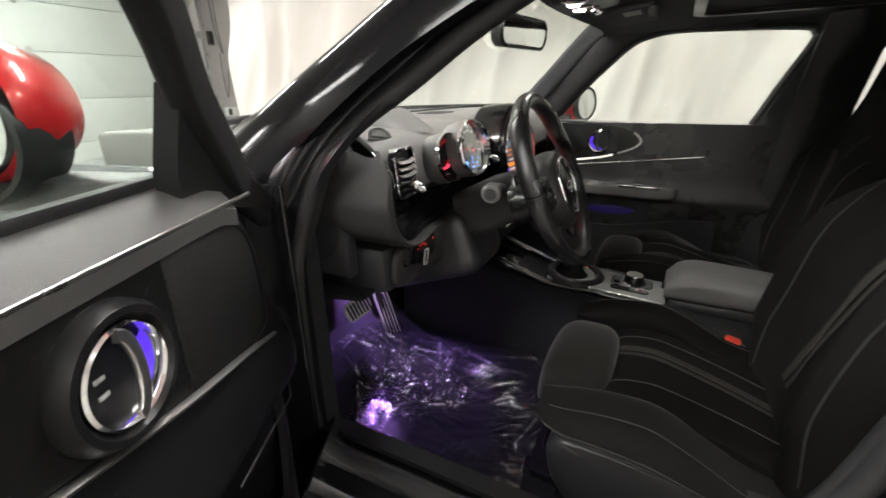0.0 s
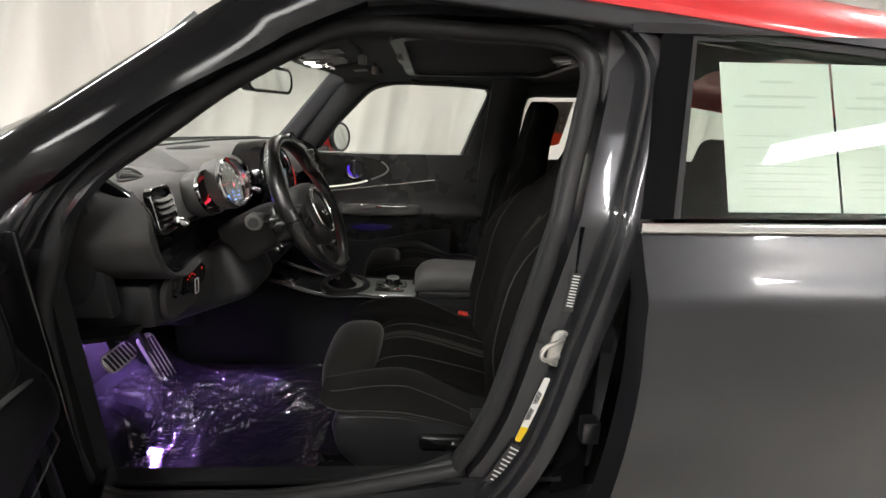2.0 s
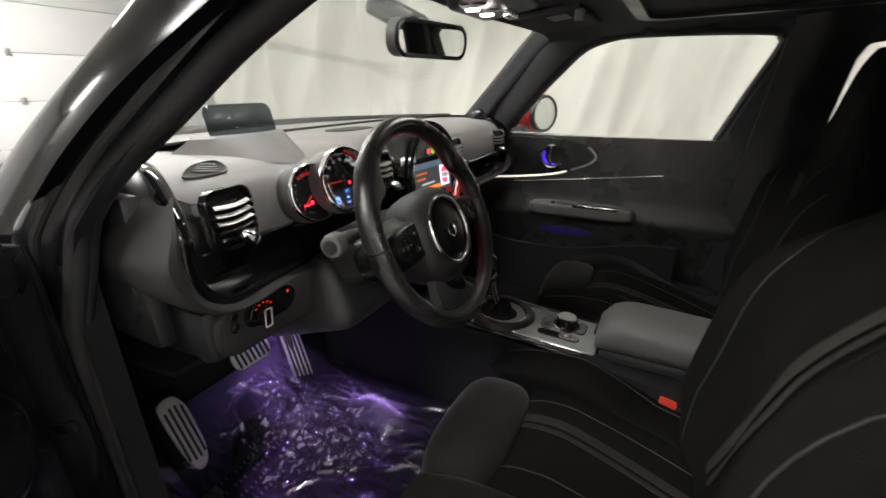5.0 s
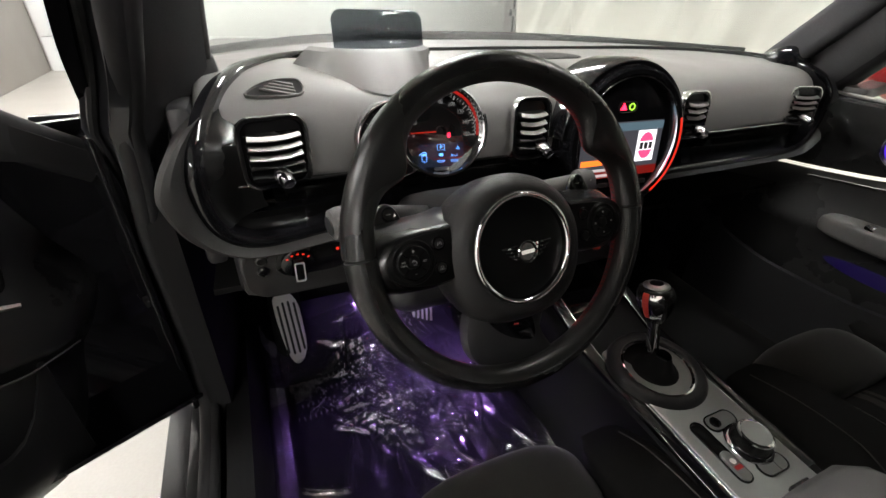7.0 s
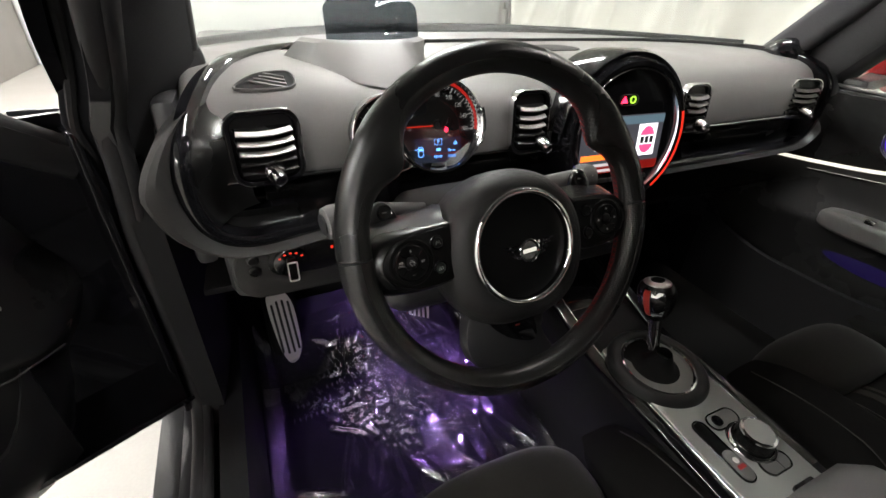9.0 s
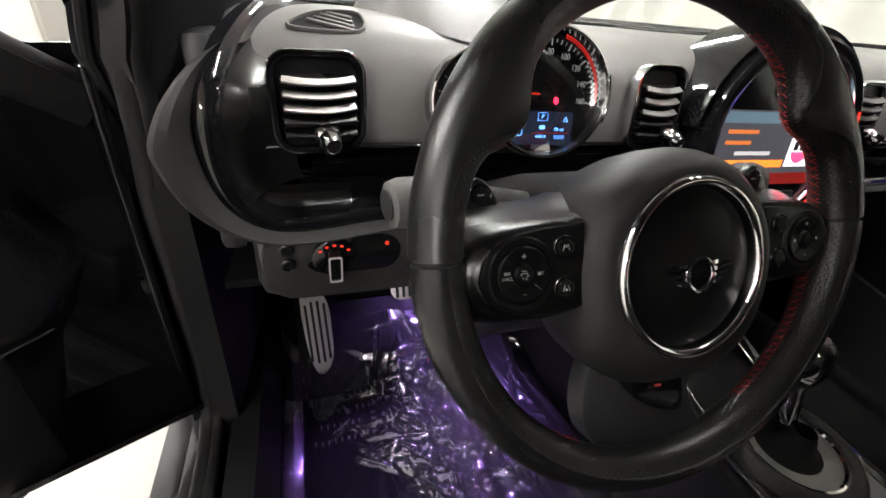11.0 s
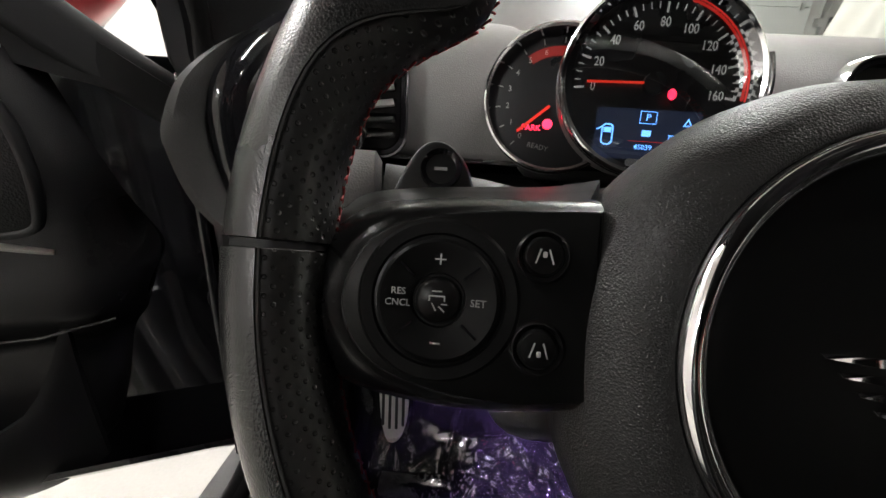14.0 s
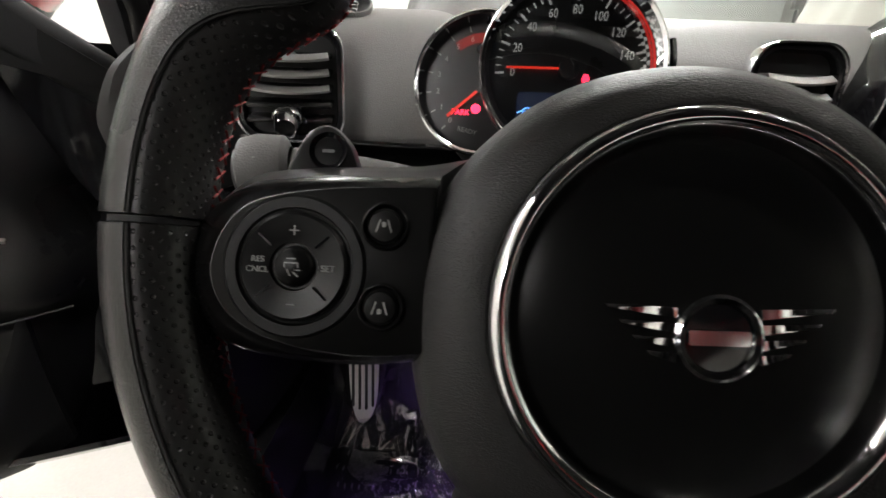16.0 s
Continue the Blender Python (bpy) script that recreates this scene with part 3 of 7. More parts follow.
    skin_p = curve_points([Vector(p) for p in ((-0.60, -0.78, 0.93), (-0.43, -0.740, 1.055), (-0.275, -0.693, 1.162), (-0.125, -0.660, 1.257), (-0.04, -0.648, 1.305), (0.08, -0.640, 1.348))], 6)
    skin_q = curve_points([Vector(p) for p in ((-0.40, -0.80, 0.93), (-0.27, -0.768, 1.043), (-0.155, -0.73, 1.13), (0.0, -0.69, 1.215), (0.06, -0.68, 1.248), (0.17, -0.668, 1.292))], 6)
    rows = []
    for p, q in zip(skin_p, skin_q):
        rows.append([p + Vector((0, 0.03, -0.004)), p] + [p.lerp(q, k) + Vector((0, -0.35, 1)).normalized() * 0.016 * math.sin(math.pi * k) ** 0.8 for k in (0.15, 0.3, 0.5, 0.7, 0.88)] + [q, q + Vector((0, 0.015, -0.006))])
    part("pillar_skin", loft(rows, closed=False), PILLAR_GLOSS, car, "gloss black windscreen pillar")
    # rear door on the driver's side
    door = thing("rear_door", "closed dark grey rear door with a paper behind its window", "")
    door.parent = car
    X0, X1 = 0.605, 1.75
    def skin(u, v):
        z = 0.30 + 0.645 * v
        x = X0 - 0.028 * (1 - v) ** 2 + (X1 - X0) * u
        return Vector((x, -door_y(z) - 0.002, z))
    bm = slab(skin, 12, 40, (0, 0.06, 0))
    part("skin", bm, PAINT, door, "glossy dark grey door skin")
    def strip(x):
        return Vector((x, -side_y(0.955) - 0.010, 0.956))
    part("belt_strip", sweep([strip(0.60 + 0.1 * i) for i in range(12)], rounded(0.012, 0.017, 0.005), (0, 0, 1)), CHROME, door, "bright chrome waistline strip")
    def upper(x0, x1, z0, z1, out, mat, name, nu=4, thick=0.012, slope=0.0, drop=0.0, label=""):
        def f(u, v):
            x = x0 + (x1 - x0) * u
            z = z0 + (z1 - z0) * v - drop * max(0, x - 0.66) * v
            return Vector((x + slope * v, -side_y(z) - out, z))
        return part(name, slab(f, nu, 8, (0, thick, 0)), mat, door, label)
    upper(0.606, 0.658, 0.967, 1.256, 0.002, PILLAR_GLOSS, "pillar_cover", slope=0.05, label="gloss black pillar cover")
    upper(0.655, 1.65, 0.967, 1.255, -0.004, SIDE_GLASS, "window_pane", thick=0.004, label="lightly tinted side window")
    upper(0.606, 1.65, 1.254, 1.278, 0.003, PAINT, "window_frame", nu=24, drop=0.11)
    upper(0.685, 1.65, 1.243, 1.256, -0.0015, RUBBER, "window_seal", nu=20, drop=0.09)
    upper(0.657, 0.671, 0.967, 1.25, -0.001, RUBBER, "window_guide", slope=0.045)
    part("roof_rail", sweep([Vector((0.02 + 0.12 * i, -0.653, roof_edge(0.02 + 0.12 * i) - 0.019)) for i in range(18)], rounded(0.035, 0.034, 0.010)), PAINT, car)
    # shut face behind the rear door's front edge
    part("pillar_face", slab(lambda u, v: Vector((0.53 + 0.075 * u, -0.745 + 0.02 * u, 0.36 + 0.58 * v)), 3, 6, (0, 0.01, 0)), PIANO, car)
    for k, (w, z) in enumerate(((0.05, 0.86), (0.05, 0.66))):
        part("door_hinge", box((0.035, 0.03, 0.05), (0.585, -0.765, z - 0.12), 0.005), PAINT, car)
    # papers inside the rear side window
    for k, x in enumerate((0.76, 0.955)):
        sheet = thing("window_sheet", "pale green-white printed paper taped inside the window", "paper", "papers in the window")
        def at(u, v, x=x, out=0.0):
            z = 0.975 + 0.237 * v
            return Vector((x + 0.19 * u, 0.016 - side_y(z) - out, z))
        part("sheet", slab(at, 4, 6, (0, 0.0006, 0)), PAPER, sheet)
        for r, (h, a, b) in enumerate([(0.86, 0.35, 0.65), (0.76, 0.2, 0.85), (0.69, 0.1, 0.75), (0.5, 0.1, 0.6), (0.42, 0.1, 0.9), (0.3, 0.15, 0.9), (0.25, 0.15, 0.88), (0.2, 0.15, 0.9), (0.15, 0.15, 0.7), (0.10, 0.15, 0.9)]):
            part("print_line", slab(lambda u, v: at(a + (b - a) * u, h + (0.02 if r < 3 else 0.008) * v, out=0.0012), 2, 1, (0, 0.0004, 0)), PAPER_INK, sheet)

    # wheels under the shell
    for x in (-1.32, 1.42):
        for s in (-1, 1):
            m = facing((x, s * 0.79, 0.318), (0, s, 0))
            w = part("wheel", lathe([(0.215, -0.09), (0.27, -0.10), (0.308, -0.09), (0.318, -0.06), (0.318, 0.05), (0.308, 0.078), (0.27, 0.085), (0.215, 0.075), (0.21, 0.0), (0.215, -0.09)], m, 40), RUBBER, car, "black rubber tyre")
            part("rim", lathe([(0.214, 0.074), (0.20, 0.055), (0.15, 0.045), (0.06, 0.06), (0, 0.062)], m, 40), SATIN_DARK, w, "dark alloy rim")


build_body()


def build_pillar_details():
    # latch striker, stickers and print on the driver's pillar
    st = thing("door_striker", "galvanised steel door striker loop bolted to the pillar", "door striker", at=(0.514, -0.7475, 0.708))
    m = facing((0, 0, 0), (-0.1, -1, 0), (0.12, 0, 1))
    part("base_plate", plate(rounded(0.036, 0.075, 0.016), 0.005, m, 0.002), ALLOY, st)
    loop = curve_points([m @ Vector(p) for p in ((0.004, 0.022, 0.003), (-0.012, 0.022, 0.022), (-0.032, 0.017, 0.036), (-0.038, 0.004, 0.038), (-0.032, -0.008, 0.036), (-0.012, -0.014, 0.022), (0.004, -0.014, 0.003))], 5)
    part("loop", tube(loop, 0.0042, up=(0.5, 1, 0.1)), ALLOY, st)
    for h in (0.028, -0.028):
        part("bolt", lathe([(0.007, 0.004), (0.007, 0.008), (0.004, 0.009), (0, 0.007)], m @ Matrix.Translation((0, h, 0)), 12), SATIN, st)
    lab = thing("pillar_label", "white and yellow tyre label stuck to the door pillar", "label", at=(0.483, -0.750, 0.570))
    m = facing((0, 0, 0), (-0.08, -1, 0), (0.32, 0, 1))
    part("sticker", plate(rounded(0.030, 0.155, 0.004), 0.0008, m), WHITE, lab)
    part("yellow_patch", plate(rounded(0.030, 0.036, 0.004), 0.0006, m @ Matrix.Translation((0, -0.0595, 0.0009))), YELLOW, lab)
    part("print_block", plate(rounded(0.014, 0.03, 0.002), 0.0005, m @ Matrix.Translation((0.006, 0.032, 0.0009))), YELLOW_DARK, lab)
    for i in range(6):
        part("print_bar", plate(rounded(0.002, 0.03 - 0.003 * (i % 3), 0.0005), 0.0005, m @ Matrix.Translation((-0.013 + 0.003 * (i % 3), 0.03 - 0.04 * (i // 3), 0.0009))), INK, lab)
    vin = thing("maker_plate", "black and white maker's sticker on the lower pillar", "label", at=(0.427, -0.752, 0.443))
    m = facing((0, 0, 0), (-0.08, -1, 0), (0.52, 0, 1))
    part("sticker", plate(rounded(0.03, 0.11, 0.002), 0.0008, m), INK, vin)
    for i in range(9):
        part("print_bar", plate(rounded(0.024 - 0.006 * (i % 3), 0.003, 0.0005), 0.0005, m @ Matrix.Translation((0, 0.045 - 0.011 * i, 0.0009))), WHITE, vin)
    mark = thing("pillar_print", "small black sticker with white bars on the pillar", "label", at=(0.528, -0.748, 0.82))
    m = facing((0, 0, 0), (-0.1, -1, 0), (0.12, 0, 1))
    part("sticker", plate(rounded(0.018, 0.075, 0.002), 0.0006, m), INK, mark)
    for i in range(11):
        part("print_bar", plate(rounded(0.012, 0.0022, 0.0004), 0.0005, m @ Matrix.Translation((0, 0.032 - 0.0058 * i, 0.0007))), WHITE, mark)


build_pillar_details()

FAR = [(-0.275, 0.942), (-0.1, 0.932), (0.2, 0.926), (0.405, 0.922), (0.43, 0.94), (0.48, 1.07), (0.533, 1.20), (0.532, 1.228), (0.50, 1.24), (0.30, 1.25), (0.14, 1.252), (0.07, 1.243), (0.0, 1.218), (-0.09, 1.142), (-0.17, 1.067), (-0.265, 0.965)]


def far_y(z):
    return 0.70 - 0.33 * max(0, z - 0.95)


def build_far_side():
    loop = [(p.x, p.z) for p in curve_points([(x, 0, z) for x, z in FAR], 5, True)][::-1]
    def lay(d, out):
        return [Vector((x, far_y(z) + out, z)) for x, z in pushed(loop, d)]
    side = thing("passenger_side", "dark trimmed passenger side with a closed door", "")
    side.parent = car
    part("window_surround", loft([lay(-0.002, 0.05), lay(-0.001, 0.015), lay(0.006, 0.002), lay(0.014, 0.0)], caps=False), RUBBER, side, "black rubber window surround")
    part("side_frame", loft([lay(0.012, 0.004), lay(0.02, -0.006), lay(0.05, -0.012), lay(0.075, -0.014), lay(0.10, -0.008)], caps=False), HEADLINER, side, "dark cloth pillar trim")
    part("window_pane", loft([lay(0.012, 0.03), lay(0.012, 0.034)]), GLASS, side, "clear passenger window")
    part("belt_line", sweep([Vector((-0.30 + 0.145 * i, 0.712, 0.943 - 0.004 * i)) for i in range(6)], rounded(0.006, 0.008, 0.002)), SATIN, side, "thin bright line under the window")
    # rear half
    rear = [(0.662, 0.922), (0.85, 0.917), (1.05, 0.912), (1.055, 0.93), (1.022, 1.02), (1.010, 1.11), (1.008, 1.195), (0.99, 1.208), (0.85, 1.208), (0.745, 1.205), (0.718, 1.175), (0.684, 1.05), (0.656, 0.94)]
    loop2 = [(p.x, p.z) for p in curve_points([(x, 0, z) for x, z in rear], 4, True)][::-1]
    def lay2(d, out):
        return [Vector((x, far_y(z) + out, z)) for x, z in pushed(loop2, d)]
    part("rear_window_frame", loft([lay2(0, 0.05), lay2(0.0, 0.01), lay2(0.01, 0), lay2(0.035, -0.008), lay2(0.06, 0.0)], caps=False), HEADLINER, side)
    part("pillar_trim", slab(lambda u, v: Vector((0.462 + 0.09 * v + (0.19 - 0.03 * v) * u, far_y(0.3 + 0.98 * v) - 0.03 - 0.02 * math.sin(math.pi * u), 0.3 + 0.98 * v)), 6, 10, (0, 0.03, 0)), TRIM, side, "dark centre pillar trim")
    part("roof_side", box((1.50, 0.012, 0.10), (1.29, 0.668, 1.275), 0.003), HEADLINER, side, "dark cloth roof edge over the rear window")
    part("rear_door_trim", slab(lambda u, v: Vector((0.62 + 1.3 * u, 0.69 - 0.03 * math.sin(math.pi * v), 0.3 + 0.62 * v)), 6, 8, (0, 0.03, 0)), SOFT, side)
    def head(u, v):
        s = 2 * v - 1
        return Vector((-0.10 + 2.2 * u, 0.60 * s, 1.268 + 0.03 * (1 - s ** 4) - 0.02 * (1 - u) ** 8))
    part("headliner", slab(head, 20, 16, (0, 0, 0.01)), HEADLINER, car, "anthracite cloth headliner")
    part("windscreen_pillar", sweep(curve_points([Vector((-0.50, 0.68, 0.92)), Vector((-0.405, 0.65, 1.0)), Vector((-0.28, 0.64, 1.13)), Vector((-0.15, 0.615, 1.26)), Vector((-0.08, 0.59, 1.30))], 5), rounded(0.075, 0.05, 0.02), (0, 1, 0)), PILLAR, car, "grey cloth windscreen pillar")
    part("header", slab(lambda u, v: Vector((-0.085 + 0.06 * u - 0.08 * (1 - (2 * v - 1) ** 2), 0.60 * (2 * v - 1), 1.258 + 0.02 * u + 0.02 * (1 - (2 * v - 1) ** 4))), 4, 20, (0, 0, 0.02)), HEADLINER, car, "cloth strip over the windscreen")
    fore = curve_points([Vector((-0.52, -0.672, 0.93)), Vector((-0.47, -0.655, 1.0)), Vector((-0.30, -0.635, 1.14)), Vector((-0.13, -0.60, 1.275))], 6)
    aft = curve_points([Vector((-0.375, -0.748, 0.88)), Vector((-0.30, -0.732, 0.985)), Vector((-0.175, -0.684, 1.09)), Vector((0.05, -0.622, 1.24))], 6)
    rows = [[a, a.lerp(b, 0.1) + Vector((0.012, 0.016, 0)), a.lerp(b, 0.5) + Vector((0.0, 0.022, 0)), a.lerp(b, 0.9) + Vector((0, 0.012, 0)), b] for a, b in zip(fore, aft)]
    part("driver_pillar_trim", loft(rows, closed=False), PILLAR, car, "grey cloth windscreen pillar")
    part("pillar_edge", sweep(fore, rounded(0.02, 0.03, 0.008), (0, 1, 0)), TRIM, car)
    part("centre_pillar_trim", slab(lambda u, v: Vector((0.52 + 0.07 * v + 0.12 * u, -0.69 + 0.17 * max(0, v - 0.62) + 0.02 * u, 0.36 + 0.92 * v)), 4, 12, (0, 0.02, 0)), HEADLINER, car, "dark cloth centre pillar trim")
    part("far_kick_panel", box((0.75, 0.03, 0.72), (-0.92, 0.715, 0.58), 0.005), CARPET, car, "black carpet beside the passenger footwell")
    part("cabin_floor", box((3.0, 1.44, 0.04), (0.7, 0, 0.25), 0.01), CARPET, car, "black carpeted floor")
    part("bulkhead", slab(lambda u, v: Vector((-0.78 + 0.18 * (1 - v) ** 2 - 0.05, -0.72 + 1.44 * u, 0.26 + 0.66 * v)), 2, 8, (-0.02, 0, 0)), CARPET, car, "black carpet under the dashboard")
    part("rear_bulkhead", box((0.05, 1.4, 0.75), (2.2, 0, 0.6), 0.01), CARPET, car)
    part("tailgate_pillar", box((0.05, 1.3, 0.10), (2.2, 0, 1.27), 0.01), HEADLINER, car)
    for y in (-0.6, 0.6, 0):
        part("tail_post", box((0.06, 0.1 if y else 0.03, 0.35), (2.2, y, 1.1), 0.01), HEADLINER, car)
    part("near_rear_trim", box((1.5, 0.03, 0.62), (1.4, -0.74, 0.62), 0.01), SOFT, car)
    # rear bench
    bench = thing("rear_bench", "dark fabric rear bench seat with headrests", "car seat", at=(1.15, 0, 0))
    part("bench_cushion", box((0.5, 1.2, 0.2), (0.05, 0, 0.44), 0.06, (0, -4, 0), 4), FABRIC, bench)
    part("bench_back", box((0.14, 1.2, 0.56), (0.38, 0, 0.76), 0.05, (0, 16, 0), 4), FABRIC, bench)
    for y in (-0.36, 0.36):
        part("headrest", box((0.09, 0.26, 0.14), (0.47, y, 1.07), 0.035, (0, 8, 0), 4), FABRIC, bench)


build_far_side()


def build_poster():
    p = thing("window_poster", "small grey and orange-red poster inside the far window", "poster")
    def at(x, z, d):
        return Vector((x, far_y(z) + 0.004 - d, z))
    def sheet(pts, d, mat, name, lab=""):
        part(name, loft([[at(x, z, d) for x, z in pts], [at(x, z, d + 0.0006) for x, z in pts]]), mat, p, lab)
    sheet([(0.80, 1.06), (0.915, 1.045), (0.935, 1.19), (0.80, 1.19)], 0.0, POSTER_GREY, "sheet", "grey printed upper part")
    sheet([(0.730, 1.0), (0.752, 1.045), (0.80, 1.06), (0.915, 1.045), (0.905, 0.995), (0.765, 0.962), (0.745, 0.958)], 0.0, POSTER_RED, "sheet", "orange-red printed lower part")
    for k in range(3):
        part("print_bar", box((0.012, 0.001, 0.03), at(0.895, 1.15 - 0.035 * k, 0.003)), POSTER_PAPER, p)


build_poster()


def build_passenger_door():
    d = thing("passenger_door", "black passenger door trim with a chrome-ringed handle", "")
    d.parent = car
    def face(x, z):
        return 0.69 - 0.02 * math.sin(math.pi * min(1, max(0, (z - 0.3) / 0.64))) - 0.018 * max(0, 1 - abs(z - 0.64) / 0.07)
    part("trim_panel", slab(lambda u, v: Vector((-0.62 + 1.26 * u, face(0, 0.28 + 0.655 * v), 0.28 + 0.655 * v)), 20, 40, (0, 0.03, 0)), DOORTRIM, d)
    # pointed oval panel with its chrome lower edge
    oval = [Vector((x, 0, z)) for x, z in ((-0.40, 0.932), (-0.2, 0.930), (-0.09, 0.926), (-0.02, 0.917), (0.04, 0.899), (0.070, 0.868), (0.055, 0.844), (0.02, 0.827), (-0.05, 0.803), (-0.12, 0.789), (-0.20, 0.779), (-0.28, 0.771), (-0.40, 0.762))]
    pts = curve_points(oval, 4)
    part("handle_panel", loft([[Vector((p.x, face(0, p.z) + 0.003, p.z)) for p in pts], [Vector((p.x, face(0, p.z) - 0.007, p.z)) for p in pts]]), SATIN_BLACK, d, "glossy black pointed panel")
    edge = [Vector((p.x, face(0, p.z) - 0.009, p.z)) for p in pts if p.z < 0.90]
    strip = [(-0.0035, -0.004), (0.0035, -0.004), (0.0035, 0.000), (0.001, 0.004), (-0.0035, 0.002)]
    part("chrome_edge", sweep([p for p in edge if p.x < -0.02 and p.z < 0.83], strip, (0, 1, 0)), LIT_STRIP, d, "bright lit edge strip")
    part("chrome_edge", sweep([p for p in edge if p.x > -0.03 or p.z > 0.83], strip, (0, 1, 0)), SATIN, d, "satin end of the edge strip")
    c = facing((-0.091, face(0, 0.863) - 0.008, 0.863), (0, -1, 0))
    part("handle_ring", lathe([(0.0435, 0), (0.0435, 0.009), (0.040, 0.012), (0.0365, 0.007), (0.036, 0)], c, 48), CHROME, d, "round chrome ring")
    part("glow_arc", loft([[c @ Vector((r * math.cos(radians(q)), r * math.sin(radians(q)), h)) for r, h in ((0.0362, 0.002), (0.032, 0.003), (0.028, 0.001))] for q in range(150, 291, 5)], closed=False), VIOLET_GLOW, d, "violet lit arc")
    bow = curve_points([c @ Vector((0.004 - 0.014 * math.cos(t), 0.035 * math.sin(t), 0.013)) for t in [math.pi * (-0.5 + i / 8) for i in range(9)]], 2)
    part("door_lever", sweep(bow, rounded(0.011, 0.005, 0.002), (0, 1, 0)), CHROME, d, "curved chrome pull lever")
    part("trim_line", sweep([Vector((-0.24 + 0.06 * i, face(0, 0.765) - 0.004, 0.752 + 0.007 * i)) for i in range(10)], rounded(0.006, 0.006, 0.002)), CHROME, d, "thin chrome line")
    part("armrest", pillow((0.035, 0.652, 0.668), (0.195, 0.036, 0.027), 0.45), ARMREST, d, "padded armrest")
    part("armrest_inlay", box((0.16, 0.02, 0.012), (0.09, 0.622, 0.69), 0.004), CHROME, d)
    part("switch", box((0.02, 0.012, 0.012), (-0.06, 0.628, 0.695), 0.003), CHROME, d)
    part("door_pocket", slab(lambda u, v: Vector((-0.42 + 0.80 * u, 0.625 - 0.012 * math.sin(math.pi * u), 0.32 + (0.197 + 0.055 * soft(u, 0.45, 0.95) + 0.05 * max(0, 1 - u / 0.3) ** 2) * v)), 24, 6, (0, 0.016, 0)), SOFT, d, "moulded door pocket")
    # faintly emissive pad that imitates the violet light washing over the panel
    part("pocket_glow", pillow((-0.02, 0.674, 0.585), (0.13, 0.010, 0.032), 1.0, 12, 24), VIOLET_DIM, d, "violet glow standing in for lamplight on the door panel")
    # mirror outside
    m = thing("door_mirror", "red-capped door mirror", "")
    m.parent = car
    part("mirror_cap", lathe([(0, -0.165), (0.055, -0.155), (0.098, -0.115), (0.118, -0.05), (0.104, -0.012), (0.09, -0.008)], facing((-0.212, 0.955, 1.0), (1, -0.35, 0)), 32, squash=(0.92, 0.78)), RED_PAINT, m, "glossy red mirror cap")
    part("mirror_rim", lathe([(0.1, -0.03), (0.101, 0.006), (0.095, 0.012), (0.085, 0.010)], facing((-0.212, 0.955, 1.0), (1, -0.35, 0)), 32, squash=(0.92, 0.78)), TRIM, m, "black mirror rim")
    part("mirror_pane", lathe([(0.087, 0.0), (0.087, 0.008), (0, 0.009)], facing((-0.212, 0.955, 1.0), (1, -0.35, 0)), 32, squash=(0.92, 0.78)), MIRROR, m, "mirror glass")
    part("mirror_foot", box((0.05, 0.2, 0.03), (-0.27, 0.81, 0.945), 0.01, (0, 0, 12)), TRIM, m)
    tw = thing("tweeter_pod", "small black speaker pod on the windscreen pillar", "speaker", at=(-0.366, 0.622, 1.005))
    part("pod", lathe([(0.040, -0.05), (0.047, -0.01), (0.045, 0.004), (0.036, 0.012), (0.02, 0.015), (0, 0.015)], facing((0, 0, 0), (0.85, -0.5, 0.1)), 32, squash=(1, 0.68)), PIANO, tw)
    tw = thing("tweeter_pod", "small black speaker pod on the windscreen pillar", "speaker", at=(-0.435, -0.660, 1.005))
    part("pod", lathe([(0.040, -0.05), (0.047, -0.01), (0.045, 0.004), (0.036, 0.012), (0.02, 0.015), (0, 0.015)], facing((0, 0, 0), (0.85, 0.5, 0.1)), 32, squash=(0.7, 1)), TRIM, tw)


build_passenger_door()


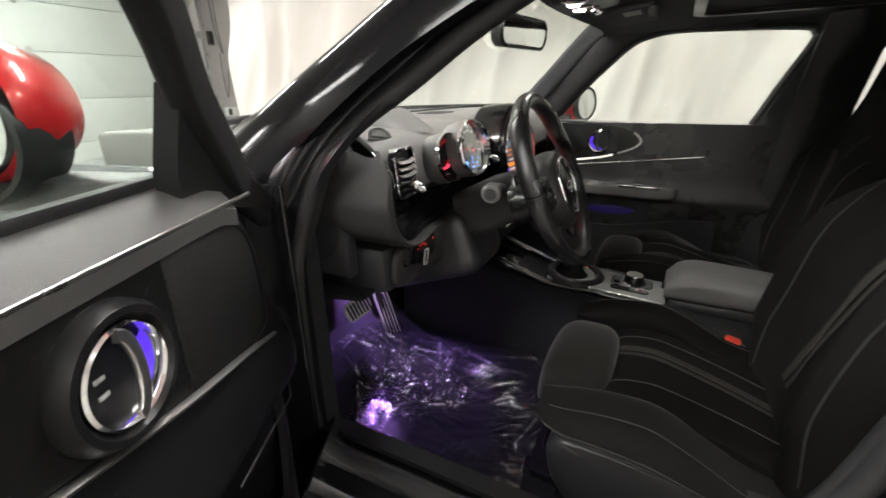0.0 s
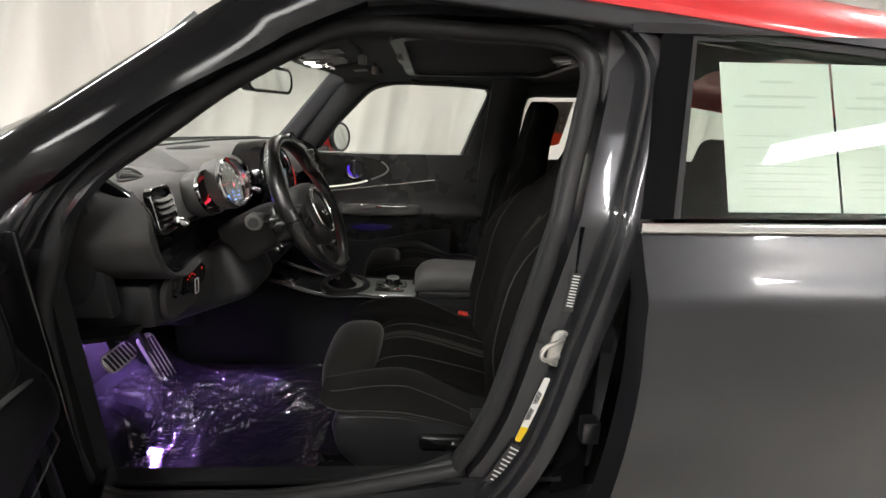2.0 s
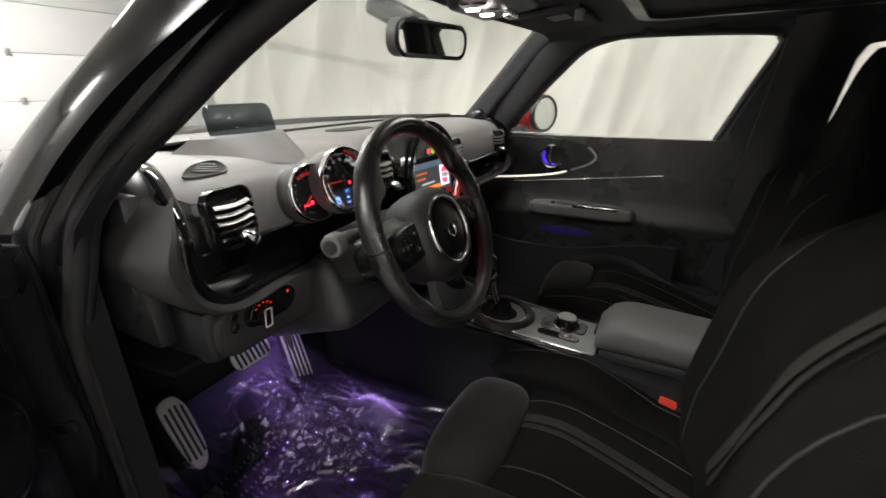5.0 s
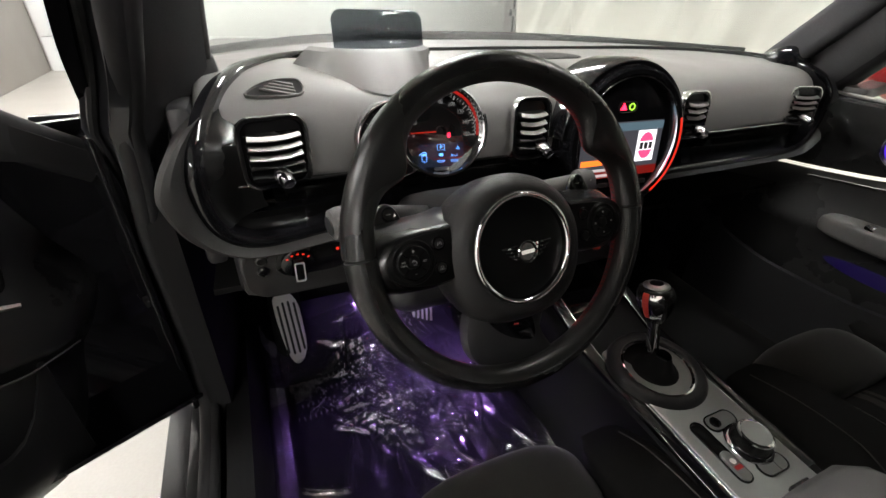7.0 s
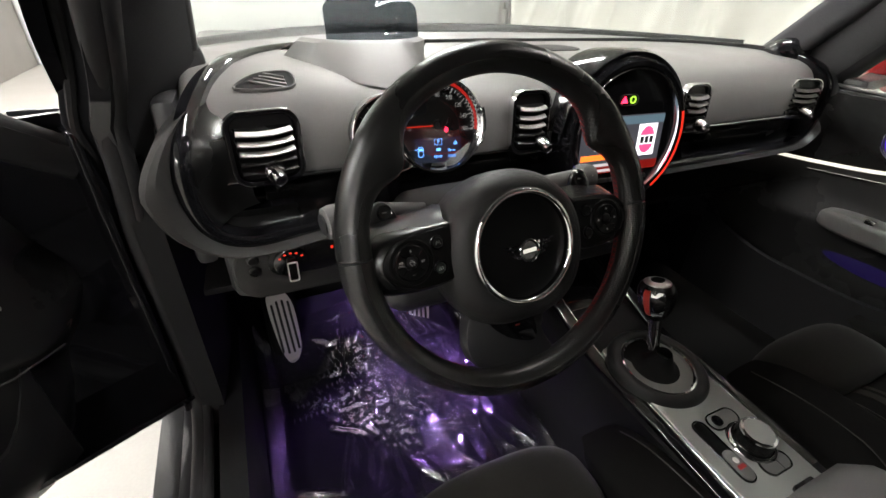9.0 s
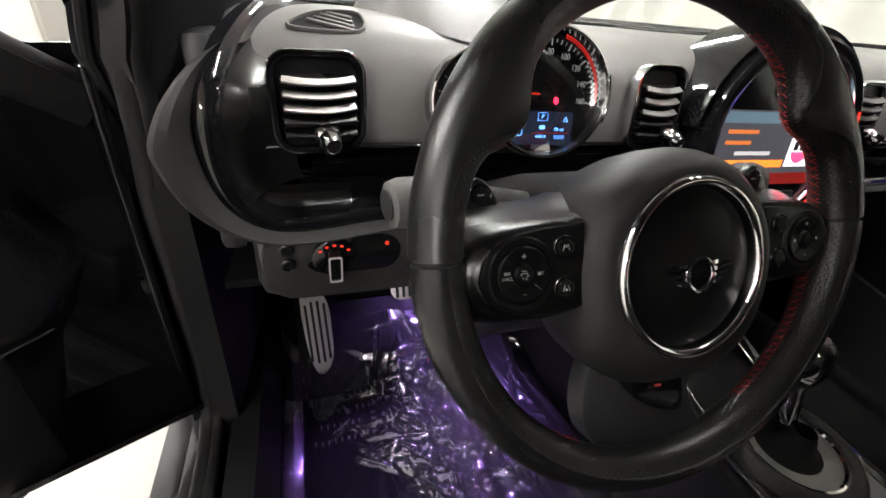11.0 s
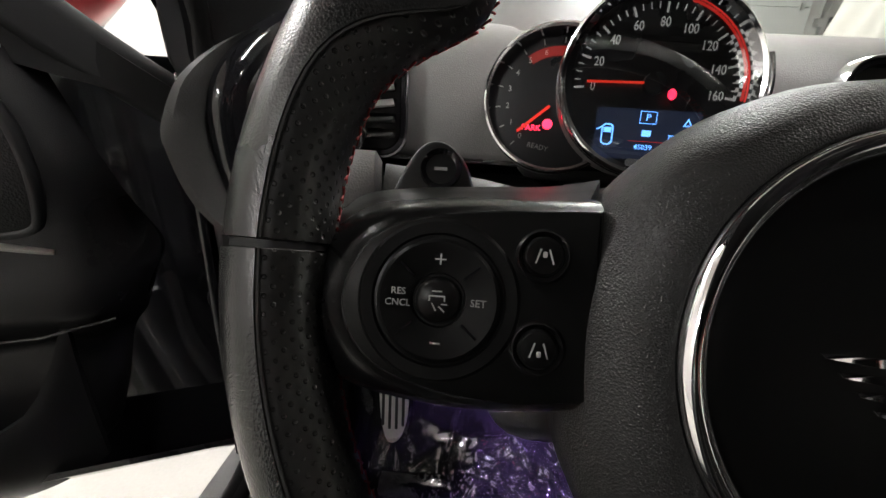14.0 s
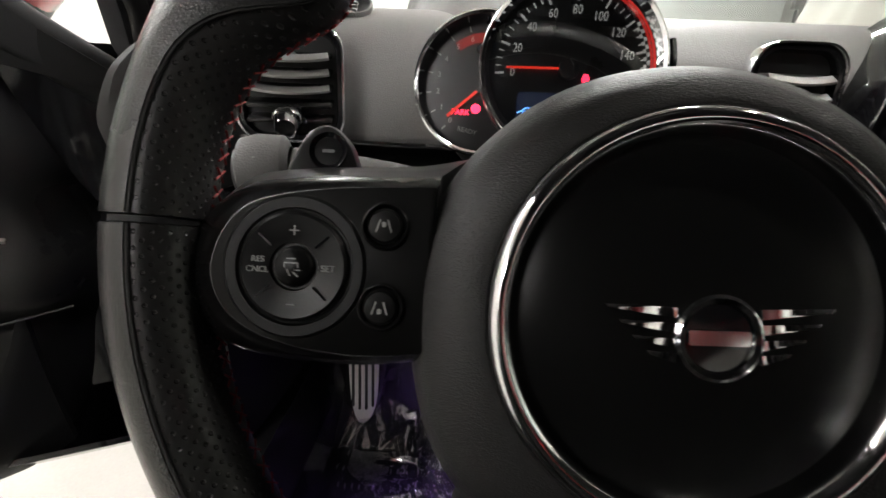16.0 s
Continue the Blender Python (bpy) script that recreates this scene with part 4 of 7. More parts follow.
# ---- the open driver's door ----
def build_open_door():
    d = thing("driver_door", "open driver's door with black trim and chrome-ringed handle", "car door", at=(-0.42, -0.80, 0))
    a = radians(64.6)
    # local: x along the door from its hinge, y inwards, z up
    d.matrix_world = Matrix(((math.cos(a), math.sin(a), 0, -0.42), (-math.sin(a), math.cos(a), 0, -0.80), (0, 0, 1, 0), (0, 0, 0, 1)))
    L = 1.06
    def outer(u, v):
        z = 0.40 + 0.555 * v
        return Vector((0.01 + (L - 0.01) * u, -(door_y(z) - 0.80), z))
    part("skin", slab(outer, 8, 20, (0, 0.012, 0)), PAINT, d, "dark grey door skin")
    part("shut_face", box((0.012, 0.055, 0.53), (0.02, 0.03, 0.675), 0.004), PIANO, d)
    part("bottom_face", slab(lambda u, v: Vector((0.01 + (L - 0.02) * u, -0.012 + 0.10 * v, 0.402 + 0.06 * v * v)), 10, 6, (0, 0, 0.01)), PIANO, d)
    # inner trim: flat above, a padded band at the armrest, hollow above the pocket
    def eased(z, at, out):
        return float(np.mean(np.interp(np.linspace(z - 0.022, z + 0.022, 9), at, out)))
    def hinge_edge(z):
        return eased(z, (0.425, 0.47, 0.558, 0.70, 0.735, 0.79, 0.863, 0.955), (0.222, 0.164, 0.129, 0.092, 0.068, 0.093, 0.121, 0.150))
    def deep(z):
        return eased(z, (0.425, 0.47, 0.60, 0.650, 0.668, 0.70, 0.755, 0.80, 0.957), (0.045, 0.060, 0.050, 0.052, 0.090, 0.094, 0.074, 0.064, 0.064))
    def trim(u, v):
        z = 0.425 + 0.530 * v
        x0 = hinge_edge(z)
        return Vector((x0 + (L - 0.02 - x0) * u, deep(z) - 0.045 * max(0, 1 - u / 0.06) ** 2, z))
    part("trim_panel", slab(trim, 48, 72, (0, -0.012, 0)), DOORBLACK, d, "black moulded door trim")
    part("inner_panel", slab(lambda u, v: Vector((0.026 + 1.0 * u, 0.022, 0.405 + 0.53 * v)), 4, 4, (0, -0.01, 0)), PIANO, d, "black painted inner door panel")
    oval = [(0.335, 0.944), (0.40, 0.946), (0.50, 0.940), (0.60, 0.922), (0.68, 0.898), (0.708, 0.880), (0.68, 0.868), (0.60, 0.850), (0.484, 0.824), (0.40, 0.800), (0.335, 0.783)]
    pts = [(p.x, p.z) for p in curve_points([(x, 0, z) for x, z in oval], 4)]
    part("handle_panel", loft([[Vector((x, 0.060, z)) for x, z in pts], [Vector((x, 0.070, z)) for x, z in pts]]), SATIN_BLACK, d, "black pointed panel")
    mesh = [(0.333, 0.944), (0.26, 0.944), (0.205, 0.932), (0.176, 0.900), (0.166, 0.850), (0.167, 0.800), (0.176, 0.778), (0.21, 0.772), (0.26, 0.774), (0.333, 0.783)]
    pts = [(p.x, p.z) for p in curve_points([(x, 0, z) for x, z in mesh], 5)]
    part("speaker_grille", loft([[Vector((x, 0.058, z)) for x, z in pts], [Vector((x, 0.067, z)) for x, z in pts], [Vector((0.255 + (x - 0.255) * 0.96, 0.0695, 0.86 + (z - 0.86) * 0.96)) for x, z in pts]]), GRILLE, d, "black woven speaker grille")
    part("speaker_ring", sweep([Vector((x, 0.064, z)) for x, z in pts], disc(0.0075, 10), (0, 1, 0)), DOORBLACK, d, "soft black rim round the grille")
    low = curve_points([Vector(p) for p in ((0.160, 0.074, 0.754), (0.25, 0.075, 0.7735), (0.366, 0.075, 0.7965), (0.484, 0.075, 0.827), (0.58, 0.074, 0.8495), (0.67, 0.073, 0.868), (0.712, 0.072, 0.886))], 5)
    part("chrome_edge", sweep(low, [(-0.0035, -0.004), (0.0035, -0.004), (0.0035, 0.000), (0.001, 0.004), (-0.0035, 0.001)], (0, 1, 0)), SATIN, d, "bright chrome edge strip")
    part("upper_chrome", sweep([Vector((0.157 + 0.085 * i, 0.0705, 0.9555)) for i in range(10)], rounded(0.0035, 0.005, 0.0015)), SATIN, d, "thin chrome line")
    c = facing((0.412, 0.070, 0.872), (0, 1, 0))
    part("handle_bowl", lathe([(0.060, -0.002), (0.059, 0.008), (0.054, 0.015), (0.048, 0.015), (0.043, 0.008), (0.040, 0.001), (0, 0.001)], c, 56), DOORBLACK, d, "round black handle bowl")
    part("handle_ring", lathe([(0.0425, 0.004), (0.0425, 0.012), (0.040, 0.014), (0.0365, 0.008), (0.036, 0.002)], c, 56), CHROME, d, "round chrome ring")
    part("glow_arc", loft([[c @ Vector((r * math.cos(radians(q)), r * math.sin(radians(q)), h)) for r, h in ((0.0362, 0.004), (0.031, 0.004), (0.029, 0.002))] for q in range(-50, 36, 5)], closed=False), VIOLET_GLOW, d, "violet lit arc")
    bow = curve_points([c @ Vector((-0.004 + 0.014 * math.cos(t), 0.036 * math.sin(t), 0.014)) for t in [math.pi * (-0.5 + i / 8) for i in range(9)]], 2)
    part("door_lever", sweep(bow, rounded(0.011, 0.005, 0.002), (0, 1, 0)), SATIN, d, "curved satin pull lever")
    for dx in (0.016, -0.020):
        for k in (-0.008, 0.006):
            part("lock_mark", box((0.010, 0.001, 0.004), (0.412 + dx, 0.0725, 0.872 + k), 0.0004), PRINT, d)
    part("armrest", box((0.42, 0.05, 0.05), (0.62, 0.115, 0.71), 0.02, (0, 3, 0), 4), SOFT, d, "padded armrest")
    part("trim_seam", sweep([Vector((0.125 + 0.03 * i, 0.066 + 0.028 * min(1, i / 2), 0.664)) for i in range(8)], disc(0.0016, 6)), INK, d)
    part("door_pocket", slab(lambda u, v: Vector((0.17 + 0.78 * u, 0.060 + 0.060 * math.sin(math.pi * (0.10 + 0.60 * v)) * min(1, 0.25 + 6 * u, 0.25 + 6 * (1 - u)), 0.435 + 0.03 * max(0, 1 - u / 0.12) ** 2 + (0.115 + 0.10 * max(0, 1 - u / 0.10) ** 2) * v)), 40, 14, (0, -0.010, 0)), DOORBLACK, d, "moulded door pocket")
    # window frame, sail panel and glass
    def post(pts, w, t, name, mat, lab=""):
        return part(name, sweep(curve_points([Vector(p) for p in pts], 5), rounded(w, t, 0.012), (0, 1, 0)), mat, d, lab)
    post([(0.02, 0.02, 0.895), (0.095, 0.028, 0.950), (0.165, 0.05, 1.010), (0.243, 0.074, 1.073), (0.308, 0.10, 1.142), (0.40, 0.13, 1.215), (0.52, 0.145, 1.26), (0.66, 0.152, 1.282), (0.80, 0.15, 1.285), (0.93, 0.145, 1.27), (0.985, 0.13, 1.21), (0.96, 0.05, 0.985)], 0.054, 0.03, "window_frame", FLAT_BLACK, "black door window frame")
    part("sail_panel", loft([[Vector((0.022, y, 0.90)), Vector((0.25, y + 0.005, 0.965)), Vector((0.262, y + 0.015, 1.0)), Vector((0.272, y + 0.045, 1.085)), Vector((0.20, y + 0.035, 1.052)), Vector((0.10, y + 0.005, 0.972)), Vector((0.022, y, 0.916))] for y in (0.015, 0.040)]), FLAT_BLACK, d, "black triangular mirror base")
    part("window_pane", slab(lambda u, v: Vector((0.24 + 0.72 * u, 0.012 + 0.12 * v, 0.978 + 0.285 * v)), 4, 4, (0, 0.004, 0)), DOOR_GLASS, d, "tinted door window")
    part("window_seal", box((0.74, 0.016, 0.014), (0.60, 0.014, 0.988), 0.004), RUBBER, d)
    part("sill_cap", slab(lambda u, v: Vector((0.165 + 0.855 * u + 0.03 * v * v * (1 - u), 0.018 + 0.054 * v, 0.985 - 0.022 * v - 0.006 * v * v - 0.012 * max(0, 1 - u / 0.06) ** 2)), 24, 6, (0, 0, -0.02)), SILL_VINYL, d, "black soft ledge under the window")
    mp = facing((0.235, -0.195, 1.062), (1, -0.05, 0))
    part("mirror_cap", lathe([(0, -0.12), (0.045, -0.113), (0.085, -0.08), (0.101, -0.03), (0.098, 0.0), (0.092, 0.006)], mp, 32, squash=(0.95, 0.80)), RED_PAINT, d, "glossy red mirror cap")
    part("mirror_shell", lathe([(0, -0.085), (0.055, -0.08), (0.088, -0.055), (0.097, -0.01), (0.094, 0.012), (0.089, 0.014), (0.087, 0.004)], mp @ Matrix.Translation((0, -0.026, 0)), 32, squash=(0.95, 0.80)), TRIM, d, "black lower mirror shell")
    part("mirror_pane", lathe([(0.089, 0.008), (0.087, 0.014), (0, 0.015)], mp @ Matrix.Translation((0, -0.010, 0)), 32, squash=(0.92, 0.76)), MIRROR, d, "mirror glass")
    part("mirror_foot", box((0.07, 0.22, 0.04), (0.20, -0.09, 0.968), 0.012, (0, 0, -8)), TRIM, d, "black mirror foot")
    part("wire_boot", tube(curve_points([Vector((0.03, 0.03, 0.66)), Vector((0.0, 0.035, 0.665)), Vector((-0.02, 0.04, 0.66))], 6), 0.010, n=12), FLAT_BLACK, d, "ribbed rubber cable sleeve")


build_open_door()


# ---- steering wheel ----
TILT, TURN = radians(22.73), radians(1.34)
HUB = Vector((-0.0305, -0.3532, 0.8913))
WHEEL = facing(HUB, (math.cos(TILT) * math.cos(TURN), math.cos(TILT) * math.sin(TURN), math.sin(TILT)))
CX, CY = 0.001, -0.0205     # middle of the airbag cover in the wheel's plane


def build_wheel():
    w = thing("steering_wheel", "black leather steering wheel with red stitching and round airbag cover", "steering wheel", at=HUB)
    w.matrix_world = WHEEL
    R, T = 0.1738, 0.0162
    def thick(a):
        # thumb rests at ten and two, swellings at three and nine
        d = math.degrees(a) % 360
        k = 1.0
        for c, w_, g in ((0, 26, 0.08), (180, 26, 0.08), (42, 12, 0.08), (138, 12, 0.08), (315, 20, -0.05), (225, 20, -0.05)):
            e = (d - c + 180) % 360 - 180
            k += g * math.exp(-(e / w_) ** 2)
        return k
    def rest(a):
        """How near an angle lies to the thumb rests."""
        return sum(math.exp(-(((math.degrees(a) - c + 180) % 360 - 180) / 9.5) ** 2) for c in (33, 147))
    def rim_ring(a, n=20, grow=0.0, lo=0, hi=360):
        k = thick(a)
        ca, sa = math.cos(a), math.sin(a)
        out = []
        for i in range(n):
            b = radians(lo + (hi - lo) * i / (n if hi - lo == 360 else n - 1))
            r = (T + grow) * k
            s = R + r * 0.92 * math.cos(b) * (1 + (1.30 * rest(a) if math.cos(b) < 0 else 0))
            out.append(Vector((s * ca, s * sa, r * 1.02 * math.sin(b))))
        return out
    N = 176
    def arc(name, a0, a1, mat, label, grow=0.0):
        m = int(N * (a1 - a0) / 360)
        ob = part(name, loft([rim_ring(radians(a0 + (a1 - a0) * i / m), grow=grow) for i in range(m + 1)]), mat, w, label)
        # unrolled coordinates for the holes in the leather
        uv = ob.data.uv_layers.new(name="unrolled")
        for lp in ob.data.loops:
            p = ob.data.vertices[lp.vertex_index].co
            uv.data[lp.index].uv = (R * (math.atan2(p.y, p.x) % (2 * math.pi) if a0 > 100 else math.atan2(p.y, p.x)), 0.0185 * math.atan2(p.z, R - math.hypot(p.x, p.y)))
        return ob
    arc("grip", 0.5, 179.5, PERFORATED, "perforated black leather grip")
    arc("grip", 180.5, 359.5, PERFORATED, "perforated black leather grip")
    # smooth outer band of the rim, which widens over the thumb rests
    def edge(a):
        return 92 + 56 * min(1, rest(a)) ** 0.8 + 16 * math.exp(-((math.degrees(a) - 90) / 30) ** 2)
    for a0, a1 in ((0.5, 179.5), (180.5, 359.5)):
        rows = []
        for i in range(89):
            a = radians(a0 + (a1 - a0) * i / 88)
            ring = rim_ring(a, 18, 0.0009, -95, edge(a))
            low = rim_ring(a, 18, -0.0004, -95, edge(a) + 2.5)
            rows.append([low[0]] + ring + [low[-1]])
        part("outer_band", loft(rows, closed=False), LEATHER, w, "smooth leather outer band")
        seam = [rim_ring(radians(a0 + (a1 - a0) * i / 110), 2, 0.0003, edge(radians(a0 + (a1 - a0) * i / 110)) + 2.5, edge(radians(a0 + (a1 - a0) * i / 110)) + 3)[0] for i in range(111)]
        part("seam", tube(seam, 0.0006, n=5), DARK_THREAD, w, "fine stitched seam")
    for a in (0, 180):
        rows = [rim_ring(radians(a + q), 24, g) for q, g in ((-0.35, -0.0012), (0.35, -0.0012))]
        part("rim_joint", loft(rows, caps=False), RUBBER, w, "dark stitched joint in the leather")
    # red cross stitches round the inside
    bm = bmesh.new()
    for i in range(150):
        d = 2.4 * i
        if d < 62 or 118 < d < 242 or d > 298:
            a, b = radians(d), radians(d + 1.5)
            p = rim_ring(a, 3, 0.0004, 182, 212)
            q = rim_ring(b, 3, 0.0004, 182, 212)
            tube([p[0], q[2]], 0.00045, n=4, bm=bm, up=(0.3, 0.2, 1))
            tube([p[2], q[0]], 0.00045, n=4, bm=bm, up=(0.3, 0.2, 1))
    tagged(part("stitching", bm, RED_THREAD, w, "red cross stitching"), kind="stuff")
    # hub
    C = Matrix.Translation((CX, CY, 0))
    cover = bmesh.new()
    rows = []
    for r, h in ((0.080, -0.062), (0.0855, -0.045), (0.0880, -0.025), (0.0885, -0.008), (0.0868, 0.003), (0.0820, 0.012), (0.0740, 0.0185), (0.0660, 0.0212), (0.0630, 0.0208), (0.0615, 0.017)):
        k = min(1, max(0, (r - 0.063) / 0.024))
        ring = []
        for i in range(80):
            q = 2 * math.pi * i / 80
            c_, s_ = math.cos(q), math.sin(q)
            e = 1.0 if s_ > 0 else 0.78
            wide = (r / 0.0885) * 0.0875 * math.copysign(abs(c_) ** e, c_)
            tall = (r / 0.0885) * (0.0825 if s_ > 0 else 0.0875) * math.copysign(abs(s_) ** e, s_)
            ring.append(C @ Vector((r * c_ + (wide - r * c_) * k, r * s_ + (tall - r * s_) * k, h)))
        rows.append(ring)
    loft(rows, caps=False, bm=cover)
    part("airbag_cover", cover, GRAIN, w, "grained dark grey airbag cover")
    part("cover_chin", sweep(curve_points([Vector((CX, CY - 0.06, -0.012)), Vector((CX, CY - 0.09, -0.016)), Vector((CX, CY - 0.115, -0.022))], 4), rounded(0.085, 0.03, 0.014), (0, 0, 1), scale=lambda t: 1 - 0.25 * t), GRAIN, w)
    for a, b, c, e in ((-0.0765, -0.0205, 0.0052, -14), (-0.0715, -0.0218, 0.006, 0), (-0.0765, -0.0190, 0.003, 70)):
        part("horn_mark", box((c, 0.0004, 0.0006), (a, b, 0.0196 - 0.9 * (abs(a - CX) - 0.068)), 0, (0, 0, e)), INK, w)
    part("chrome_ring", lathe([(0.0627, 0.014)] + [(0.0591 + 0.0036 * math.cos(radians(q)), 0.0200 + 0.0046 * math.sin(radians(q))) for q in range(0, 181, 18)] + [(0.0555, 0.014)], C, 96), CHROME, w, "bright chrome ring")
    part("airbag_disc", lathe([(0.0558, 0.012), (0.0558, 0.0150), (0.053, 0.0162), (0.047, 0.0178), (0.038, 0.0196), (0.027, 0.0210), (0.014, 0.0218), (0, 0.0220)], C, 64), BUTTON, w, "satin black centre disc")
    # winged badge in plain shapes
    B = Matrix.Translation((CX + 0.003, CY - 0.004, 0.0210)) @ Matrix.Rotation(radians(2), 4, "Z")
    badge = part("badge", lathe([(0.0125, 0), (0.0125, 0.002), (0.0115, 0.0026), (0.0100, 0.0022), (0.0095, 0.0005)], B, 40), CHROME, w, "chrome winged badge")
    part("badge_disc", lathe([(0.0096, 0), (0.0096, 0.0012), (0, 0.0013)], B, 32), PIANO, badge)
    part("badge_bar", plate(rounded(0.017, 0.0042, 0.0006), 0.0021, B), CHROME, badge)
    for s in (-1, 1):
        for i, (a, b) in enumerate(((0.0315, 0.0064), (0.0275, 0.0020), (0.0235, -0.0024), (0.0195, -0.0066))):
            wing = [(s * 0.0118, b - 0.0010), (s * a, b - 0.0004 + 0.002), (s * (a + 0.001), b + 0.0028), (s * 0.0115, b + 0.0020)]
            part("wing_feather", plate(wing if s > 0 else wing[::-1], 0.0018, B, 0.0004), CHROME, badge)
    # side spokes with their switch pads
    for s in (-1, 1):
        face = [(0.078, 0.0165), (0.0875, 0.0160), (0.1097, 0.0145), (0.129, 0.0115), (0.1417, 0.0065), (0.1495, -0.004), (0.1517, -0.0165), (0.1465, -0.0275), (0.1368, -0.0345), (0.1218, -0.0388), (0.1026, -0.0405), (0.088, -0.0395), (0.078, -0.038)]
        flank = [(0.078, 0.0220), (0.0875, 0.0215), (0.110, 0.0205), (0.133, 0.0180), (0.151, 0.0125), (0.1640, 0.0015), (0.1690, -0.0150), (0.1640, -0.0310), (0.1520, -0.0420), (0.130, -0.0460), (0.105, -0.0465), (0.088, -0.0445), (0.078, -0.043)]
        back = [(0.068, 0.0340), (0.0875, 0.0300), (0.110, 0.0285), (0.135, 0.0265), (0.158, 0.0220), (0.171, 0.0080), (0.1730, -0.0130), (0.1680, -0.0330), (0.1540, -0.0450), (0.130, -0.0490), (0.105, -0.0490), (0.088, -0.0470), (0.068, -0.045)]
        def laid(o, z, k=1.0):
            return [Vector((s * (0.115 + (p.x - 0.115) * k), -0.0125 + (p.y + 0.0125) * k, z)) for p in curve_points([(x, y, 0) for x, y in o], 4)]
        def between(o, q, t):
            return [(x + (u - x) * t, y + (v - y) * t) for (x, y), (u, v) in zip(o, q)]
        rows = [laid(back, -0.052), laid(back, -0.032), laid(between(back, flank, 0.6), -0.016), laid(flank, -0.006), laid(between(flank, face, 0.22), 0.0005), laid(between(flank, face, 0.5), 0.0050), laid(between(flank, face, 0.8), 0.0075), laid(face, 0.0084), laid(face, 0.0090, 0.985)]
        spoke = part("spoke", loft(rows), SPOKE, w, "satin black spoke cover")
        part("switch_plate", loft([laid(face, 0.0086, 0.97), laid(face, 0.0098, 0.965), laid(face, 0.0101, 0.95)]), BUTTON, spoke, "black switch plate with rounded end")
        P = Matrix.Translation((s * 0.123, -0.0122, 0.0098))
        part("pad_ring", lathe([(0.0232, -0.002), (0.0232, 0.0004), (0.0222, 0.0014), (0.0190, 0.0012), (0.0178, -0.001)], P, 56), BUTTON, spoke, "raised black ring")
        part("pad_disc", lathe([(0.0174, -0.002), (0.0174, 0.0016), (0.0164, 0.0026), (0.0078, 0.0014), (0.0074, 0.0004), (0.0066, 0.0004), (0.0062, 0.0018), (0.0052, 0.0026), (0, 0.0028)], P, 56), BUTTON, spoke, "round black switch pad")
        for q in (42, 138, 222, 318):
            part("pad_notch", box((0.0056, 0.0006, 0.0008), (P.translation.x + 0.0122 * math.cos(radians(q)), P.translation.y + 0.0122 * math.sin(radians(q)), 0.0120), 0, (0, 0, q)), PIANO, spoke)
        bx = s * 0.0945
        for by in (0.0022, -0.0235):
            M = Matrix.Translation((bx, by, 0.0096))
            part("button_ring", lathe([(0.0078, -0.002), (0.0078, 0.0012), (0.0070, 0.0022), (0.0060, 0.0012), (0.0058, -0.001)], M, 32), SATIN_BLACK, spoke)
            b = part("button", lathe([(0.0056, -0.002), (0.0056, 0.0020), (0.0048, 0.0030), (0, 0.0034)], M, 32), BUTTON, spoke, "small round black button")
            if s < 0:
                for k in (-1, 1):
                    part("lane_mark", box((0.0004, 0.0042, 0.0004), (bx + k * 0.0018, by, 0.0135), 0, (0, 0, k * 18)), PRINT, spoke)
                part("car_mark", box((0.0012, 0.0016, 0.0004), (bx, by + (0.0005 if by > 0 else -0.001), 0.0135), 0.0003), PRINT, spoke)
        if s < 0:
            tx, ty, tz = P.translation
            for txt, dx, dy, sz in (("RES", -0.0113, 0.0018, 0.0027), ("CNCL", -0.0113, -0.0014, 0.0027), ("SET", 0.0113, -0.0002, 0.0029)):
                words("print_" + txt.lower(), txt, sz, Matrix.Translation((tx + dx, ty + dy, tz + 0.0022)), PRINT, spoke)
            for sx, sy, y in ((0.0031, 0.0004, 0.0115), (0.0004, 0.0031, 0.0115), (0.0028, 0.0004, -0.0120)):
                part("sign_bar", box((sx, sy, 0.0004), (tx, ty + y, tz + 0.0024)), PRINT, spoke)
            for sx, sy, x, y, r in ((0.0036, 0.0007, -0.0004, 0.0030, 0), (0.0054, 0.0007, -0.0004, 0.0014, 0), (0.0007, 0.002, -0.0028, 0.0006, 0), (0.0007, 0.002, 0.0022, 0.0006, 0), (0.0007, 0.003, -0.0012, -0.0022, 30), (0.0028, 0.0007, 0.0014, -0.0028, -40), (0.0022, 0.0006, 0.0022, -0.0012, 0)):
                part("cruise_mark", box((sx * (0.8 if sx > 0.001 else 0.5), sy * (0.8 if sy > 0.001 else 0.5), 0.0004), (tx + 0.85 * x, ty + 0.85 * y, tz + 0.0029), 0, (0, 0, r)), PRINT, spoke)
        else:
            tx, ty, tz = P.translation
            for q in range(4):
                part("arrow_mark", box((0.002, 0.002, 0.0004), (tx + 0.0122 * math.cos(q * math.pi / 2), ty + 0.0122 * math.sin(q * math.pi / 2), tz + 0.0023), 0, (0, 0, 45)), PRINT, spoke)
    # lower spoke
    lo = [(-0.060, -0.062), (-0.075, -0.10), (-0.072, -0.135), (-0.045, -0.158), (0.0, -0.166), (0.040, -0.160), (0.028, -0.13), (0.022, -0.10), (0.030, -0.065)]
    pts = [(p.x, p.y) for p in curve_points([(x, y, 0) for x, y in lo], 4)]
    lower = part("lower_spoke", plate(pts, 0.018, Matrix.Translation((0.006, -0.005, -0.022)), 0.006), TRIM, w, "dark lower spoke")
    slot = [(-0.052, -0.075), (-0.045, -0.10), (-0.02, -0.122), (0.012, -0.13), (0.008, -0.095), (-0.01, -0.075)]
    pts = [(p.x, p.y) for p in curve_points([(x, y, 0) for x, y in slot], 4, True)]
